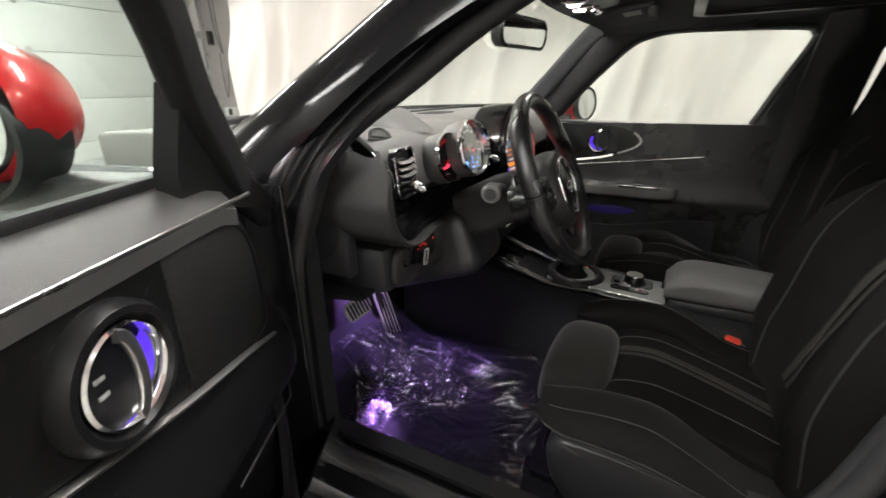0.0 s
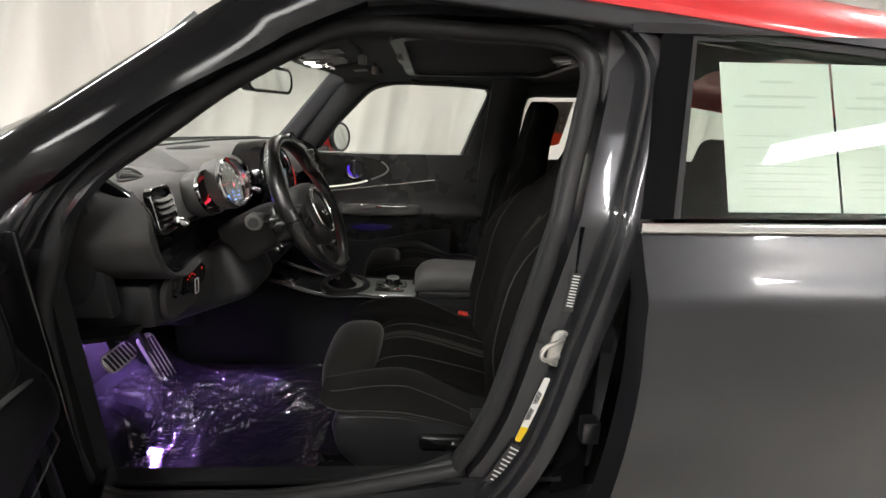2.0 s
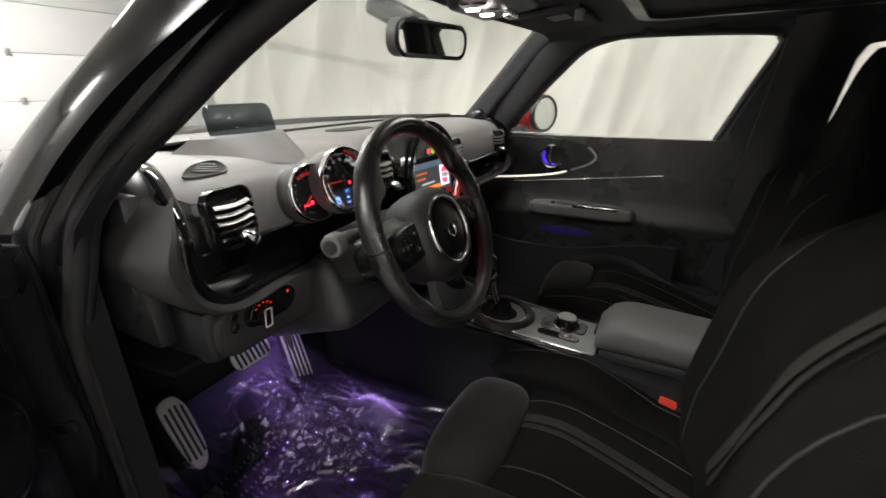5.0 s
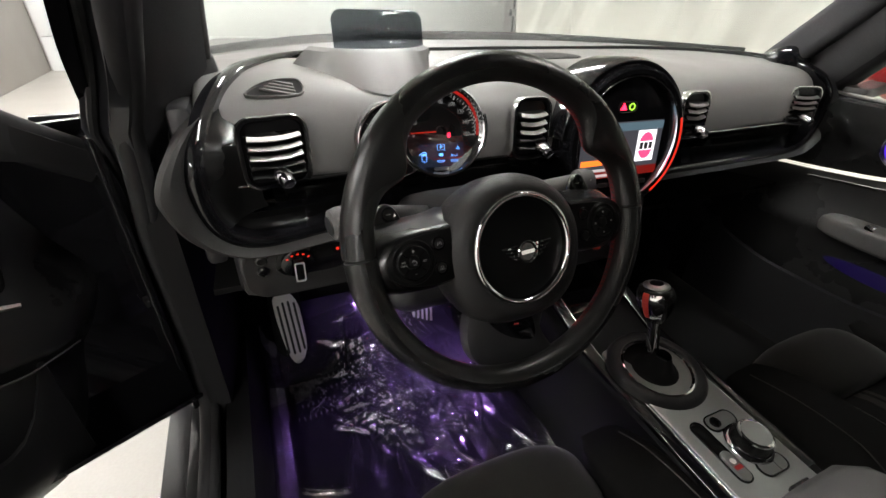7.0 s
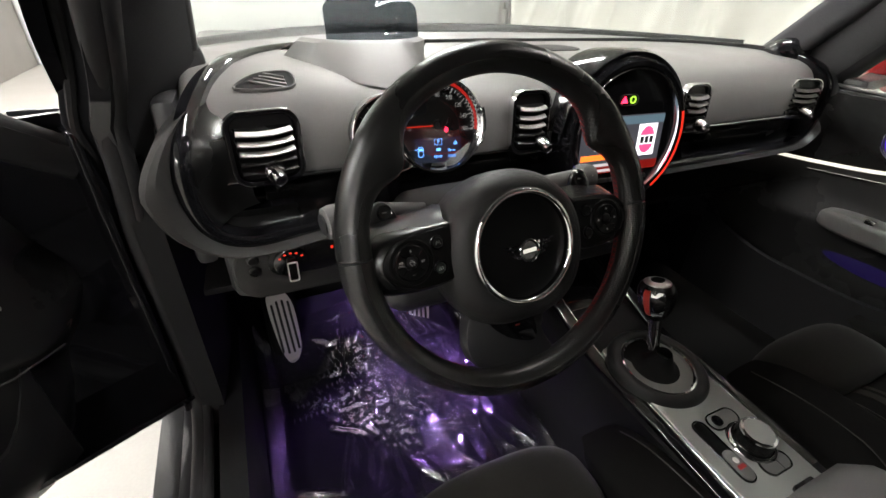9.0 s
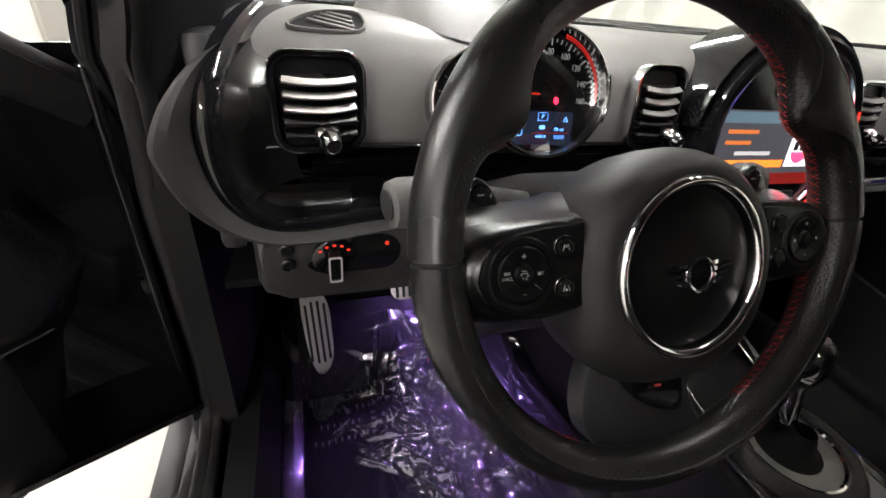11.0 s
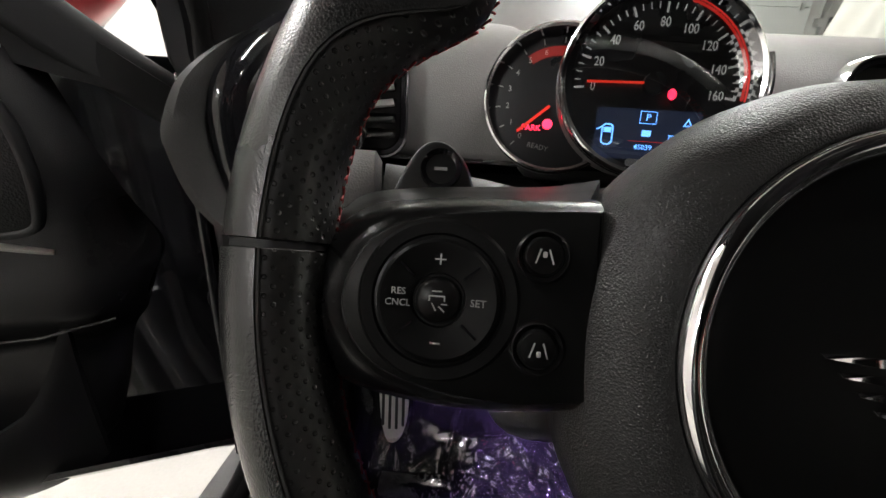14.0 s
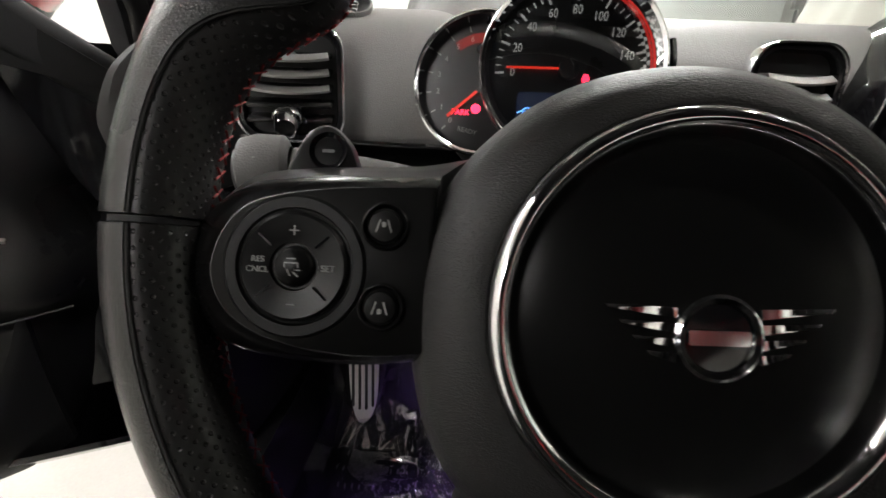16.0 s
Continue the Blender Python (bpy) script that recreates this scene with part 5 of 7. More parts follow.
    part("spoke_inlay", plate(pts, 0.004, Matrix.Translation((0.006, -0.005, -0.005)), 0.001), PIANO, lower, "gloss black inlay")
    for k in range(3):
        part("spoke_mark", box((0.006, 0.0016, 0.0008), (-0.012 + 0.006 * k, -0.113 + 0.001 * k, -0.0008), 0, (0, 0, -5)), (CHROME, RED_PLASTIC, CHROME)[k], lower)
    # shift paddles
    for s in (-1, 1):
        pad = [(0.111, 0.009), (0.115, 0.028), (0.120, 0.040), (0.128, 0.0465), (0.136, 0.0455), (0.142, 0.038), (0.148, 0.024), (0.153, 0.006)]
        pts = [(p.x, p.y) for p in curve_points([(s * x, y, 0) for x, y in pad], 4)]
        if s < 0:
            pts = pts[::-1]
        p = part("shift_paddle", plate(pts, 0.007, Matrix.Translation((0, 0, -0.043)), 0.003), SATIN_BLACK, w, "satin black shift paddle")
        part("paddle_dish", lathe([(0.0085, 0.0), (0.008, 0.0012), (0.006, 0.0002), (0, -0.0006)], Matrix.Translation((s * 0.1287, 0.0352, -0.0362)), 28), PIANO, p)
        part("paddle_mark", box((0.005, 0.0012, 0.0005), (s * 0.1287, 0.0352, -0.0357)), PRINT, p)


build_wheel()


def build_column():
    c = thing("steering_column", "dark grey steering column shroud with two stalks", "steering column")
    m = lambda t: WHEEL @ Vector(t)
    rings = []
    for z, w_, h, dy in ((-0.05, 0.10, 0.085, -0.005), (-0.09, 0.13, 0.10, -0.005), (-0.14, 0.14, 0.11, -0.005), (-0.22, 0.13, 0.11, -0.01)):
        rings.append([WHEEL @ Vector((x, y + dy, z)) for x, y in rounded(w_, h, 0.03, 5)])
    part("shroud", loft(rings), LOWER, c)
    part("column_skirt", box((0.30, 0.20, 0.16), (-0.33, -0.353, 0.70), 0.04, (0, -20, 0), 4), TRIM, c)
    for s in (-1, 1):
        path = curve_points([m((s * 0.05, 0.02, -0.100)), m((s * 0.11, 0.030, -0.088)), m((s * 0.160, 0.033, -0.078))], 5)
        st = part("stalk", tube(path, 0.012, n=16, up=(0.2, 0, 1)), HUMP, c, "dark grey control stalk")
        end = m((s * 0.160, 0.033, -0.078))
        q = facing(end, WHEEL.to_3x3() @ Vector((s, -0.1, 0.15)))
        part("stalk_end", lathe([(0.0125, 0), (0.018, 0.003), (0.019, 0.016), (0.017, 0.024), (0.012, 0.026), (0, 0.026)], q, 32), HUMP, st, "grey knurled stalk end")
        part("stalk_cap", lathe([(0.012, 0.0255), (0.0115, 0.0275), (0, 0.028)], q, 28), TRIM, st)
        for k in range(2):
            part("stalk_mark", box((0.008, 0.002, 0.0005), end + Vector((0.0185, s * 0.012, 0.006 - 0.010 * k)), 0, (0, 90, 0)), PRINT, st)


build_column()


# ---- dashboard ----
def build_dashboard():
    d = thing("dashboard", "dark grey moulded dashboard with gloss black surround", "dashboard")
    prof = [(-1.13, 0.985), (-0.95, 0.992), (-0.65, 1.000), (-0.52, 1.004), (-0.42, 1.003), (-0.36, 0.998), (-0.318, 0.987), (-0.295, 0.970), (-0.283, 0.945), (-0.278, 0.91), (-0.2775, 0.882), (-0.282, 0.876), (-0.32, 0.874), (-0.5, 0.80), (-1.13, 0.80)]
    pc = [(p.x, p.z) for p in curve_points([(x, 0, z) for x, z in prof[:11]], 4)] + prof[11:]
    rings = []
    for y, k in ((-0.668, 0.88), (-0.664, 0.94), (-0.655, 0.98), (-0.64, 1), (-0.3, 1), (0, 1.0), (0.3, 1), (0.64, 1), (0.655, 0.98), (0.664, 0.94), (0.668, 0.88)):
        bow = 0.018 * (y / 0.66) ** 2
        rings.append([Vector((-0.5 + (x - bow + 0.5) * (k if x > -0.5 else 1), y, 0.90 + (z - 0.90) * (k if z > 0.9 else 1))) for x, z in pc])
    part("main_panel", loft(rings), DASH, d, "dark grey grained upper panel")

    # lip round the lower edge and the ends, with the gloss black band inside it; both stand proud at the ends
    def proud(y, z):
        return 0.038 * soft(-y, 0.44, 0.645) * (1 - soft(z, 0.925, 1.0))

    def path(s):
        pts = [(-0.06, 0.803), (-0.2, 0.803), (-0.35, 0.803), (-0.50, 0.804), (-0.60, 0.808), (-0.640, 0.818), (-0.664, 0.842), (-0.6745, 0.88), (-0.6735, 0.92), (-0.660, 0.957), (-0.632, 0.987), (-0.585, 1.0), (-0.54, 1.003), (-0.49, 1.003)]
        return [(p.x * (-s), p.z) for p in curve_points([(a, 0, b) for a, b in pts], 6)]
    for s in (-1, 1):
        ln = path(s)
        n = len(ln)
        def normal(i):
            (ay, az), (by, bz) = ln[max(i - 1, 0)], ln[min(i + 1, n - 1)]
            t = Vector((by - ay, bz - az)).normalized()
            return Vector((-t.y, t.x)) * (1 if s < 0 else -1)
        def sect(sec, cut=1.0, fade=False):
            rings = []
            for i, (y, z) in enumerate(ln[:int(n * cut)]):
                nn = normal(i)
                wide = (1.0 if s < 0 else 0.55) * (1 - 0.74 * max(0, -nn.y))
                f = min(1, (int(n * cut) - 1 - i) / (n * 0.16)) if cut < 1 or fade else 1
                back = -0.02 * max(0, (z - 0.93) / 0.08) - 0.035 * max(0, (z - 0.985) / 0.03)
                rings.append([Vector((x + proud(y, z) + back - 0.015 * (1 - f), y + nn.x * (0.011 + (o * wide - 0.011) * f), z + nn.y * (0.011 + (o * wide - 0.011) * f) - 0.004 * (1 - f))) for o, x in sec])
            return rings
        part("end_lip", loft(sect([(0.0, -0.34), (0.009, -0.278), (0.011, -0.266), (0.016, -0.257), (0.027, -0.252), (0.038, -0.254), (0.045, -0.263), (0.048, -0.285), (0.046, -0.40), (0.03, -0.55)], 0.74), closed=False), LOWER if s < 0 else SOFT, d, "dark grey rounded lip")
        # gloss black band: along the lower edge, round the end and over the top towards the windscreen
        pts = [(-0.275, y, z) for y, z in [(0.06, 0.803), (0.2, 0.803), (0.35, 0.803), (0.50, 0.804), (0.60, 0.808), (0.640, 0.818), (0.664, 0.842), (0.6745, 0.88), (0.6725, 0.925)]]
        pts += [(-0.282, 0.664, 0.955), (-0.302, 0.652, 0.981), (-0.345, 0.636, 0.999), (-0.40, 0.617, 1.005), (-0.455, 0.600, 1.007), (-0.55, 0.553, 1.006), (-0.62, 0.495, 1.004), (-0.665, 0.40, 1.002), (-0.69, 0.2, 1.000), (-0.70, 0.0, 1.000)]
        pts = curve_points([(x + proud(s * y, z), s * y, z) for x, y, z in pts], 6)
        rings = []
        for i, p in enumerate(pts):
            t = (pts[min(i + 1, len(pts) - 1)] - pts[max(i - 1, 0)]).normalized()
            k = min(1, max(0, (-0.278 - p.x) / 0.09)) ** 0.6
            nn = Vector((1 - k, 0, k))
            nn = (nn - t * nn.dot(t)).normalized()
            w_ = t.cross(nn)
            rings.append([p + w_ * a + nn * (h + 0.004) for a, h in ((-0.011, -0.03), (-0.011, -0.003), (-0.007, 0.001), (0, 0.002), (0.007, 0.001), (0.011, -0.003), (0.011, -0.03))])
        part("gloss_band", loft(rings, closed=False), PIANO, d, "gloss black band")
        # hollow between the band and the panel's end
        rows = []
        for p in pts[18:66] if s < 0 else []:
            c = Vector((-0.284, s * 0.560, min(0.93, max(0.86, p.z))))
            if p.z < 0.83:
                c.y = p.y
            rows.append([p.lerp(Vector((c.x, c.y, c.z)), t) + Vector((q, 0, 0)) for t, q in ((0.0, -0.002), (0.08, -0.012), (0.22, -0.022), (0.42, -0.020), (0.62, -0.010))])
        if rows:
            part("end_hollow", loft(rows, closed=False), SATIN_BLACK, d, "concave black trim inside the band")
        # concave trough below the face
        y0, y1 = (-0.648, -0.04) if s < 0 else (0.04, 0.648)
        def trough(u, v):
            return Vector((-0.281 - 0.030 * math.sin(math.pi * v) ** 0.7, y0 + (y1 - y0) * u, 0.881 - 0.066 * v))
        part("gloss_trough", slab(trough, 8, 12, (-0.02, 0, 0)), PIANO, d, "concave gloss black trim")
        part("ribbed_strip", slab(lambda u, v: Vector((-0.285 - 0.004 * math.sin(v * 40), (y0 + 0.06 * (s < 0)) + (y1 - y0 - 0.06) * u, 0.868 - 0.020 * v)), 2, 24, (-0.01, 0, 0)), SATIN_BLACK, d, "ribbed black strip")
        part("trough_line", sweep([Vector((-0.277, y0 + (y1 - y0) * i / 8, 0.881)) for i in range(9)], disc(0.0022, 6)), CHROME_DARK, d, "thin bright line")

    # knee panel with the light switch
    m = facing((-0.262, -0.43, 0.752), (1, 0, -0.12))
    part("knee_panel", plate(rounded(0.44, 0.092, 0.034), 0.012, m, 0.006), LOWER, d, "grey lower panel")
    part("knee_box", box((0.30, 0.46, 0.10), (-0.42, -0.43, 0.745), 0.02), TRIM, d)
    part("under_panel", slab(lambda u, v: Vector((-0.30 - 0.45 * u, -0.70 + 1.4 * v, 0.70 - 0.06 * u)), 4, 6, (0, 0, 0.01)), CARPET, d, "black panel under the dashboard")
    part("end_disc", lathe([(0.10, 0), (0.098, 0.008), (0.09, 0.011), (0, 0.012)], facing((-0.43, -0.700, 0.855), (0, -1, 0)), 48), TRIM, d, "round black end cover")
    part("end_wall", box((0.46, 0.03, 0.24), (-0.55, -0.685, 0.86), 0.01), TRIM, d)
    sw = part("light_switch", plate(rounded(0.108, 0.050, 0.024), 0.003, facing((-0.249, -0.551, 0.767), (1, 0, -0.12)), 0.001), SATIN_BLACK, d, "black light switch panel")
    k = facing((-0.246, -0.573, 0.767), (1, 0, -0.12))
    part("dial", lathe([(0.0245, 0), (0.024, 0.005), (0.0215, 0.007), (0, 0.007)], k, 40), PIANO, sw, "round black dial")
    part("dial_grip", plate(rounded(0.0135, 0.034, 0.003), 0.014, k @ Matrix.Translation((0, -0.006, 0.004)), 0.003), SATIN_BLACK, sw, "black dial grip")
    part("grip_edge", frame_ring(rounded(0.0145, 0.035, 0.003), rounded(0.0108, 0.0315, 0.002), 0.0018, k @ Matrix.Translation((0, -0.006, 0.0175))), BRIGHT_SATIN, sw, "chrome grip outline")
    for a in (40, 66, 90, 114, 140):
        part("lit_mark", box((0.0012, 0.0035, 0.0022), k @ Vector((0.0195 * math.cos(radians(a)), 0.0195 * math.sin(radians(a)), 0.0078)), 0.0004), RED_GLOW, sw, "red lit mark")
    part("lit_mark", box((0.0012, 0.004, 0.005), (-0.2445, -0.514, 0.779), 0.0004), RED_GLOW, sw)
    for z in (0.779, 0.760):
        part("round_cap", lathe([(0.0085, 0), (0.008, 0.003), (0.006, 0.0045), (0, 0.004)], facing((-0.2475, -0.6225, z), (1, 0, -0.12)), 24), SATIN_BLACK, sw)

    # side vent and centre vents
    def vent(y, z, w_, h, knob_y, slats, nx=0.0, x=-0.281, knob=True):
        m = facing((x, y, z), (1, nx, 0.10))
        v = part("air_vent", frame_ring(rounded(w_, h, 0.02, 6), rounded(w_ - 0.012, h - 0.012, 0.015, 6), 0.012, m, bevel=0.004), PIANO, d, "gloss black air vent")
        part("vent_rim", frame_ring(rounded(w_ + 0.004, h + 0.004, 0.022, 6), rounded(w_ - 0.0025, h - 0.0025, 0.019, 6), 0.0135, m, bevel=0.0015), CHROME, v, "thin bright rim")
        part("vent_back", plate(rounded(w_ - 0.012, h - 0.012, 0.015, 6), 0.004, m), DIAL_BLACK, v)
        n = slats
        for i in range(n):
            yy = h * (0.25 - 0.135 * i)
            part("slat", box((w_ - 0.018, 0.0035, 0.022), m @ Vector((0, yy, 0.008)), 0.0015, [math.degrees(a) for a in (m.to_3x3() @ Matrix.Rotation(radians(20), 3, "X")).to_euler()]), SATIN_BLACK, v)
            sag = [m @ Vector(((w_ - 0.021) * (q / 8 - 0.5), yy - 0.0035 + 0.003 * (q / 4 - 1) ** 2, 0.0185 - 0.003 * (q / 4 - 1) ** 2)) for q in range(9)]
            # window reflections put into the colour: top three edges pale, the rest black
            part("slat_edge", sweep(sag, [(-0.0040, -0.0010), (0.0040, -0.0002), (0.0046, 0.0012), (0.0036, 0.0022), (-0.0034, 0.0006)] if i < 3 else [(-0.0012, -0.0008), (0.0012, -0.0008), (0.0012, 0.0010), (-0.0012, 0.0010)], m.to_3x3() @ Vector((0, 0.55, 0.83))), LIT_SLAT if i < 3 else SATIN_BLACK, v, "slat edge, paler on the upper three where windows reflect")
        if knob:
            kb = facing(m @ Vector((knob_y, -h * 0.25, 0.014)), (1, nx + 0.12, -0.30))
            part("vent_knob", lathe([(0.007, 0), (0.0075, 0.006), (0.0105, 0.010), (0.0115, 0.016), (0.011, 0.025), (0.0092, 0.031), (0.0078, 0.034), (0.0072, 0.0325), (0, 0.032)], kb, 24), CHROME_DARK, v, "satin vent knob")
            part("knob_grip", pillow(kb @ Vector((0, 0.002, 0.014)), (0.012, 0.0125, 0.0085), 0.8, 10, 16), CHROME, v, "rounded chrome grip")
    vent(-0.5785, 0.9265, 0.088, 0.091, 0.0, 5, 0.14, -0.276)
    vent(-0.172, 0.925, 0.070, 0.098, 0.012, 5)
    vent(0.215, 0.922, 0.070, 0.090, 0.0, 5, 0.0)
    vent(0.600, 0.915, 0.080, 0.085, 0.0, 5, -0.3, -0.295)
    # small windscreen-side outlet
    m = facing((-0.340, -0.562, 0.9935), (0.62, 0.0, 1), (-1, 0, 0.6))
    tri = [(p.x, p.y) for p in curve_points([(-0.036, -0.013, 0), (0.030, -0.014, 0), (0.033, 0.012, 0), (0.005, 0.014, 0), (-0.02, 0.006, 0)], 4, True)]
    o = part("side_outlet", frame_ring([(x * 1.08, y * 1.12) for x, y in tri], tri, 0.004, m, bevel=0.001), DASH, d, "small slatted outlet")
    part("outlet_back", plate(tri, 0.001, m), DIAL_BLACK, o)
    for i in range(4):
        part("outlet_slat", box((0.05 - 0.008 * i, 0.0028, 0.004), m @ Vector((0.004 + 0.003 * i, -0.0085 + 0.0055 * i, 0.002)), 0.0006, [math.degrees(a) for a in (m.to_3x3() @ Matrix.Rotation(radians(-17), 3, "Z")).to_euler()]), DASH, o)
    # head-up display hump and its flip-up pane
    h = part("display_hump", loft([[Vector((-0.312 - 0.19 * abs(a) ** 2.4, -0.395 + 0.125 * a, 0.982 + 0.018 * abs(a))) for a in [i / 10 - 1 for i in range(21)]], [Vector((-0.398 - 0.06 * abs(a) ** 3, -0.392 + 0.108 * a, 1.030)) for a in [i / 10 - 1 for i in range(21)]], [Vector((-0.420 - 0.05 * abs(a) ** 3, -0.39 + 0.100 * a, 1.034)) for a in [i / 10 - 1 for i in range(21)]], [Vector((-0.430 - 0.04 * abs(a) ** 3, -0.388 + 0.098 * a, 1.026)) for a in [i / 10 - 1 for i in range(21)]], [Vector((-0.56, -0.385 + 0.11 * a, 1.012)) for a in [i / 10 - 1 for i in range(21)]], [Vector((-0.60, -0.385 + 0.15 * a, 0.995)) for a in [i / 10 - 1 for i in range(21)]]], closed=False), HUMP, d, "dark grey head-up display housing")
    part("display_pane", plate(rounded(0.160, 0.085, 0.018), 0.003, facing((-0.475, -0.370, 1.046), (1, 0, 0.25)), 0.001), HUD, h, "smoky flip-up display pane")
    part("pane_slot", box((0.03, 0.19, 0.006), (-0.475, -0.375, 1.022), 0.002), PIANO, h)
    part("windscreen_edge", sweep([Vector((-0.56 - 0.51 * (1 - abs(2 * i / 40 - 1) ** 2.5), 0.735 * (2 * i / 40 - 1), 0.998)) for i in range(41)], rounded(0.03, 0.024, 0.008)), FLAT_BLACK, d)
    part("top_speaker", plate(rounded(0.16, 0.09, 0.04), 0.003, facing((-0.52, 0.02, 1.003), (0, 0, 1), (-1, 0, 0)), 0.001), GRILLE, d, "round speaker grille")
    return d


DASHBOARD = build_dashboard()


# ---- instruments ----
def build_instruments():
    g = thing("instrument_cluster", "round speedometer and rev counter with red needles and blue display", "instrument cluster")
    nrm = (1, -0.10, 0.22)
    s = facing((-0.222, -0.3575, 0.9495), nrm)
    b = part("speedometer", lathe([(0.054, -0.05), (0.0615, -0.045), (0.0638, -0.01), (0.0634, 0.004)], s, 64), HUMP, g, "round speedometer")
    part("bezel", lathe([(0.0638, 0.0), (0.0627, 0.0075), (0.0611, 0.009), (0.0590, 0.008), (0.0574, -0.002), (0.0565, -0.006)], s, 72), CHROME, b, "bright chrome bezel")
    part("face", lathe([(0.0571, -0.007), (0, -0.007)], s, 64), DIAL_BLACK, b, "black dial face")
    def mark(a, r0, r1, w_, mat, z=-0.0062, name="tick", parent=b, m=s):
        r = (r0 + r1) / 2
        c = m @ Vector((r * math.cos(a), r * math.sin(a), z))
        rot = m.to_3x3() @ Matrix.Rotation(a, 3, "Z")
        return part(name, box((r1 - r0, w_, 0.0006), c, 0, [math.degrees(x) for x in rot.to_euler()]), mat, parent)
    # 0 at the left, 160 at the right
    def ang(v):
        return radians(184.8 - 1.208 * v)
    for v in range(0, 161, 5):
        big = v % 20 == 0
        mark(ang(v), 0.0455 if big else 0.0482, 0.0520, 0.0013 if big else 0.0007, PRINT_LIT)
    for v in range(0, 161, 20):
        a = ang(v)
        words("number", str(v), 0.0086, s @ Matrix.Translation((0.0395 * math.cos(a), 0.0395 * math.sin(a), -0.0062)) @ Matrix.Diagonal((0.78, 1, 1, 1)), PRINT_LIT, b)
    bm = bmesh.new()
    for i in range(24):
        a0, a1 = ang(92 + 68 * i / 24), ang(92 + 68 * (i + 1) / 24)
        q = [s @ Vector((r * math.cos(a), r * math.sin(a), -0.0060)) for a, r in ((a0, 0.0545), (a1, 0.0545), (a1, 0.0563), (a0, 0.0563))]
        bm.faces.new([bm.verts.new(p) for p in q])
    part("red_zone", bm, RED_PRINT, b, "red arc", 0)
    bm = bmesh.new()
    for i in range(16):
        for r0 in (0.0500, 0.0521):
            if (i + (r0 > 0.051)) % 2:
                a0, a1 = ang(122 + 38 * i / 16), ang(122 + 38 * (i + 1) / 16)
                q = [s @ Vector((r * math.cos(a), r * math.sin(a), -0.0058)) for a, r in ((a0, r0), (a1, r0), (a1, r0 + 0.0021), (a0, r0 + 0.0021))]
                bm.faces.new([bm.verts.new(p) for p in q])
    part("chequer", bm, PRINT_LIT, b, "black and white chequered arc", 0)
    n = mark(radians(181), 0.004, 0.044, 0.0016, RED_GLOW, -0.003, "needle")
    tagged(n, "red needle")
    part("lens", lathe([(0.0560, 0.0), (0.04, 0.0002), (0, 0.0003)], facing(s.translation + Vector((0.0035, 0, 0)), (1, 0.023, 0.264)), 48), DIAL_GLASS, b, "clear dial glass")
    part("needle_hub", lathe([(0.0075, -0.0065), (0.007, -0.002), (0, -0.0015)], s, 28), DIAL_BLACK, b)
    part("belt_warning", lathe([(0.0034, -0.0062), (0.0032, -0.0056), (0, -0.0055)], s @ Matrix.Translation((0.0125, -0.006, 0)), 16, squash=(0.8, 1.1)), RED_LAMP, b, "red lit warning lamp")
    scr = s @ Matrix.Translation((0, -0.0335, -0.0065))
    part("screen", plate([(x, y) for x, y in rounded(0.068, 0.034, 0.003)], 0.0002, scr), SCREEN_DARK, b, "dark blue trip screen")
    words("gear_letter", "P", 0.0062, scr @ Matrix.Translation((0.0, 0.0115, 0.0006)), BLUE_GLOW, b)
    for x, y, w_, h_ in ((0, 0.0155, 0.0105, 0.0004), (0, 0.0075, 0.0105, 0.0004), (-0.0052, 0.0115, 0.0004, 0.008), (0.0052, 0.0115, 0.0004, 0.008)):
        part("gear_frame", box((w_, h_, 0.0003), scr @ Vector((x, y, 0.0006)), 0, [math.degrees(q) for q in scr.to_euler()]), BLUE_GLOW, b)
    car_icon = frame_ring(rounded(0.0078, 0.0145, 0.003), rounded(0.0062, 0.0128, 0.0024), 0.0004, scr @ Matrix.Translation((-0.0255, -0.001, 0.0003)))
    part("car_symbol", car_icon, BLUE_GLOW, b, "blue lit car symbol")
    part("car_symbol", box((0.005, 0.0035, 0.0003), scr @ Vector((-0.0255, 0.002, 0.0006)), 0, [math.degrees(q) for q in scr.to_euler()]), BLUE_GLOW, b)
    part("car_symbol", box((0.0045, 0.0008, 0.0003), scr @ Vector((-0.031, 0.003, 0.0006)), 0, [math.degrees(q) for q in (scr.to_3x3() @ Matrix.Rotation(0.5, 3, "Z")).to_euler()]), BLUE_GLOW, b)
    for txt, x, y, z_ in (("78 mi", 0.019, -0.001, 0.0048), ("45039", -0.001, -0.0085, 0.0048), ("69.8", 0.020, -0.0085, 0.0048)):
        if txt != "69.8":
            words("readout", txt, z_, scr @ Matrix.Translation((x, y, 0.0006)), BLUE_GLOW, b)
        else:
            part("readout_bar", box((0.012, 0.004, 0.0003), scr @ Vector((x, y, 0.0006)), 0, [math.degrees(q) for q in scr.to_euler()]), BLUE_DIM, b)
    part("fuel_line", box((0.042, 0.0005, 0.0003), scr @ Vector((0.010, -0.0045, 0.0006)), 0, [math.degrees(q) for q in scr.to_euler()]), RED_PRINT, b)
    part("fuel_symbol", box((0.006, 0.004, 0.0003), scr @ Vector((0.0, 0.001, 0.0006)), 0.0, [math.degrees(q) for q in scr.to_euler()]), BLUE_GLOW, b)
    part("warning_symbol", frame_ring([(-0.003, -0.0025), (0.003, -0.0025), (0, 0.003)], [(-0.0017, -0.0017), (0.0017, -0.0017), (0, 0.0014)], 0.0003, scr @ Matrix.Translation((0.0255, 0.0095, 0.0004))), BLUE_GLOW, b)
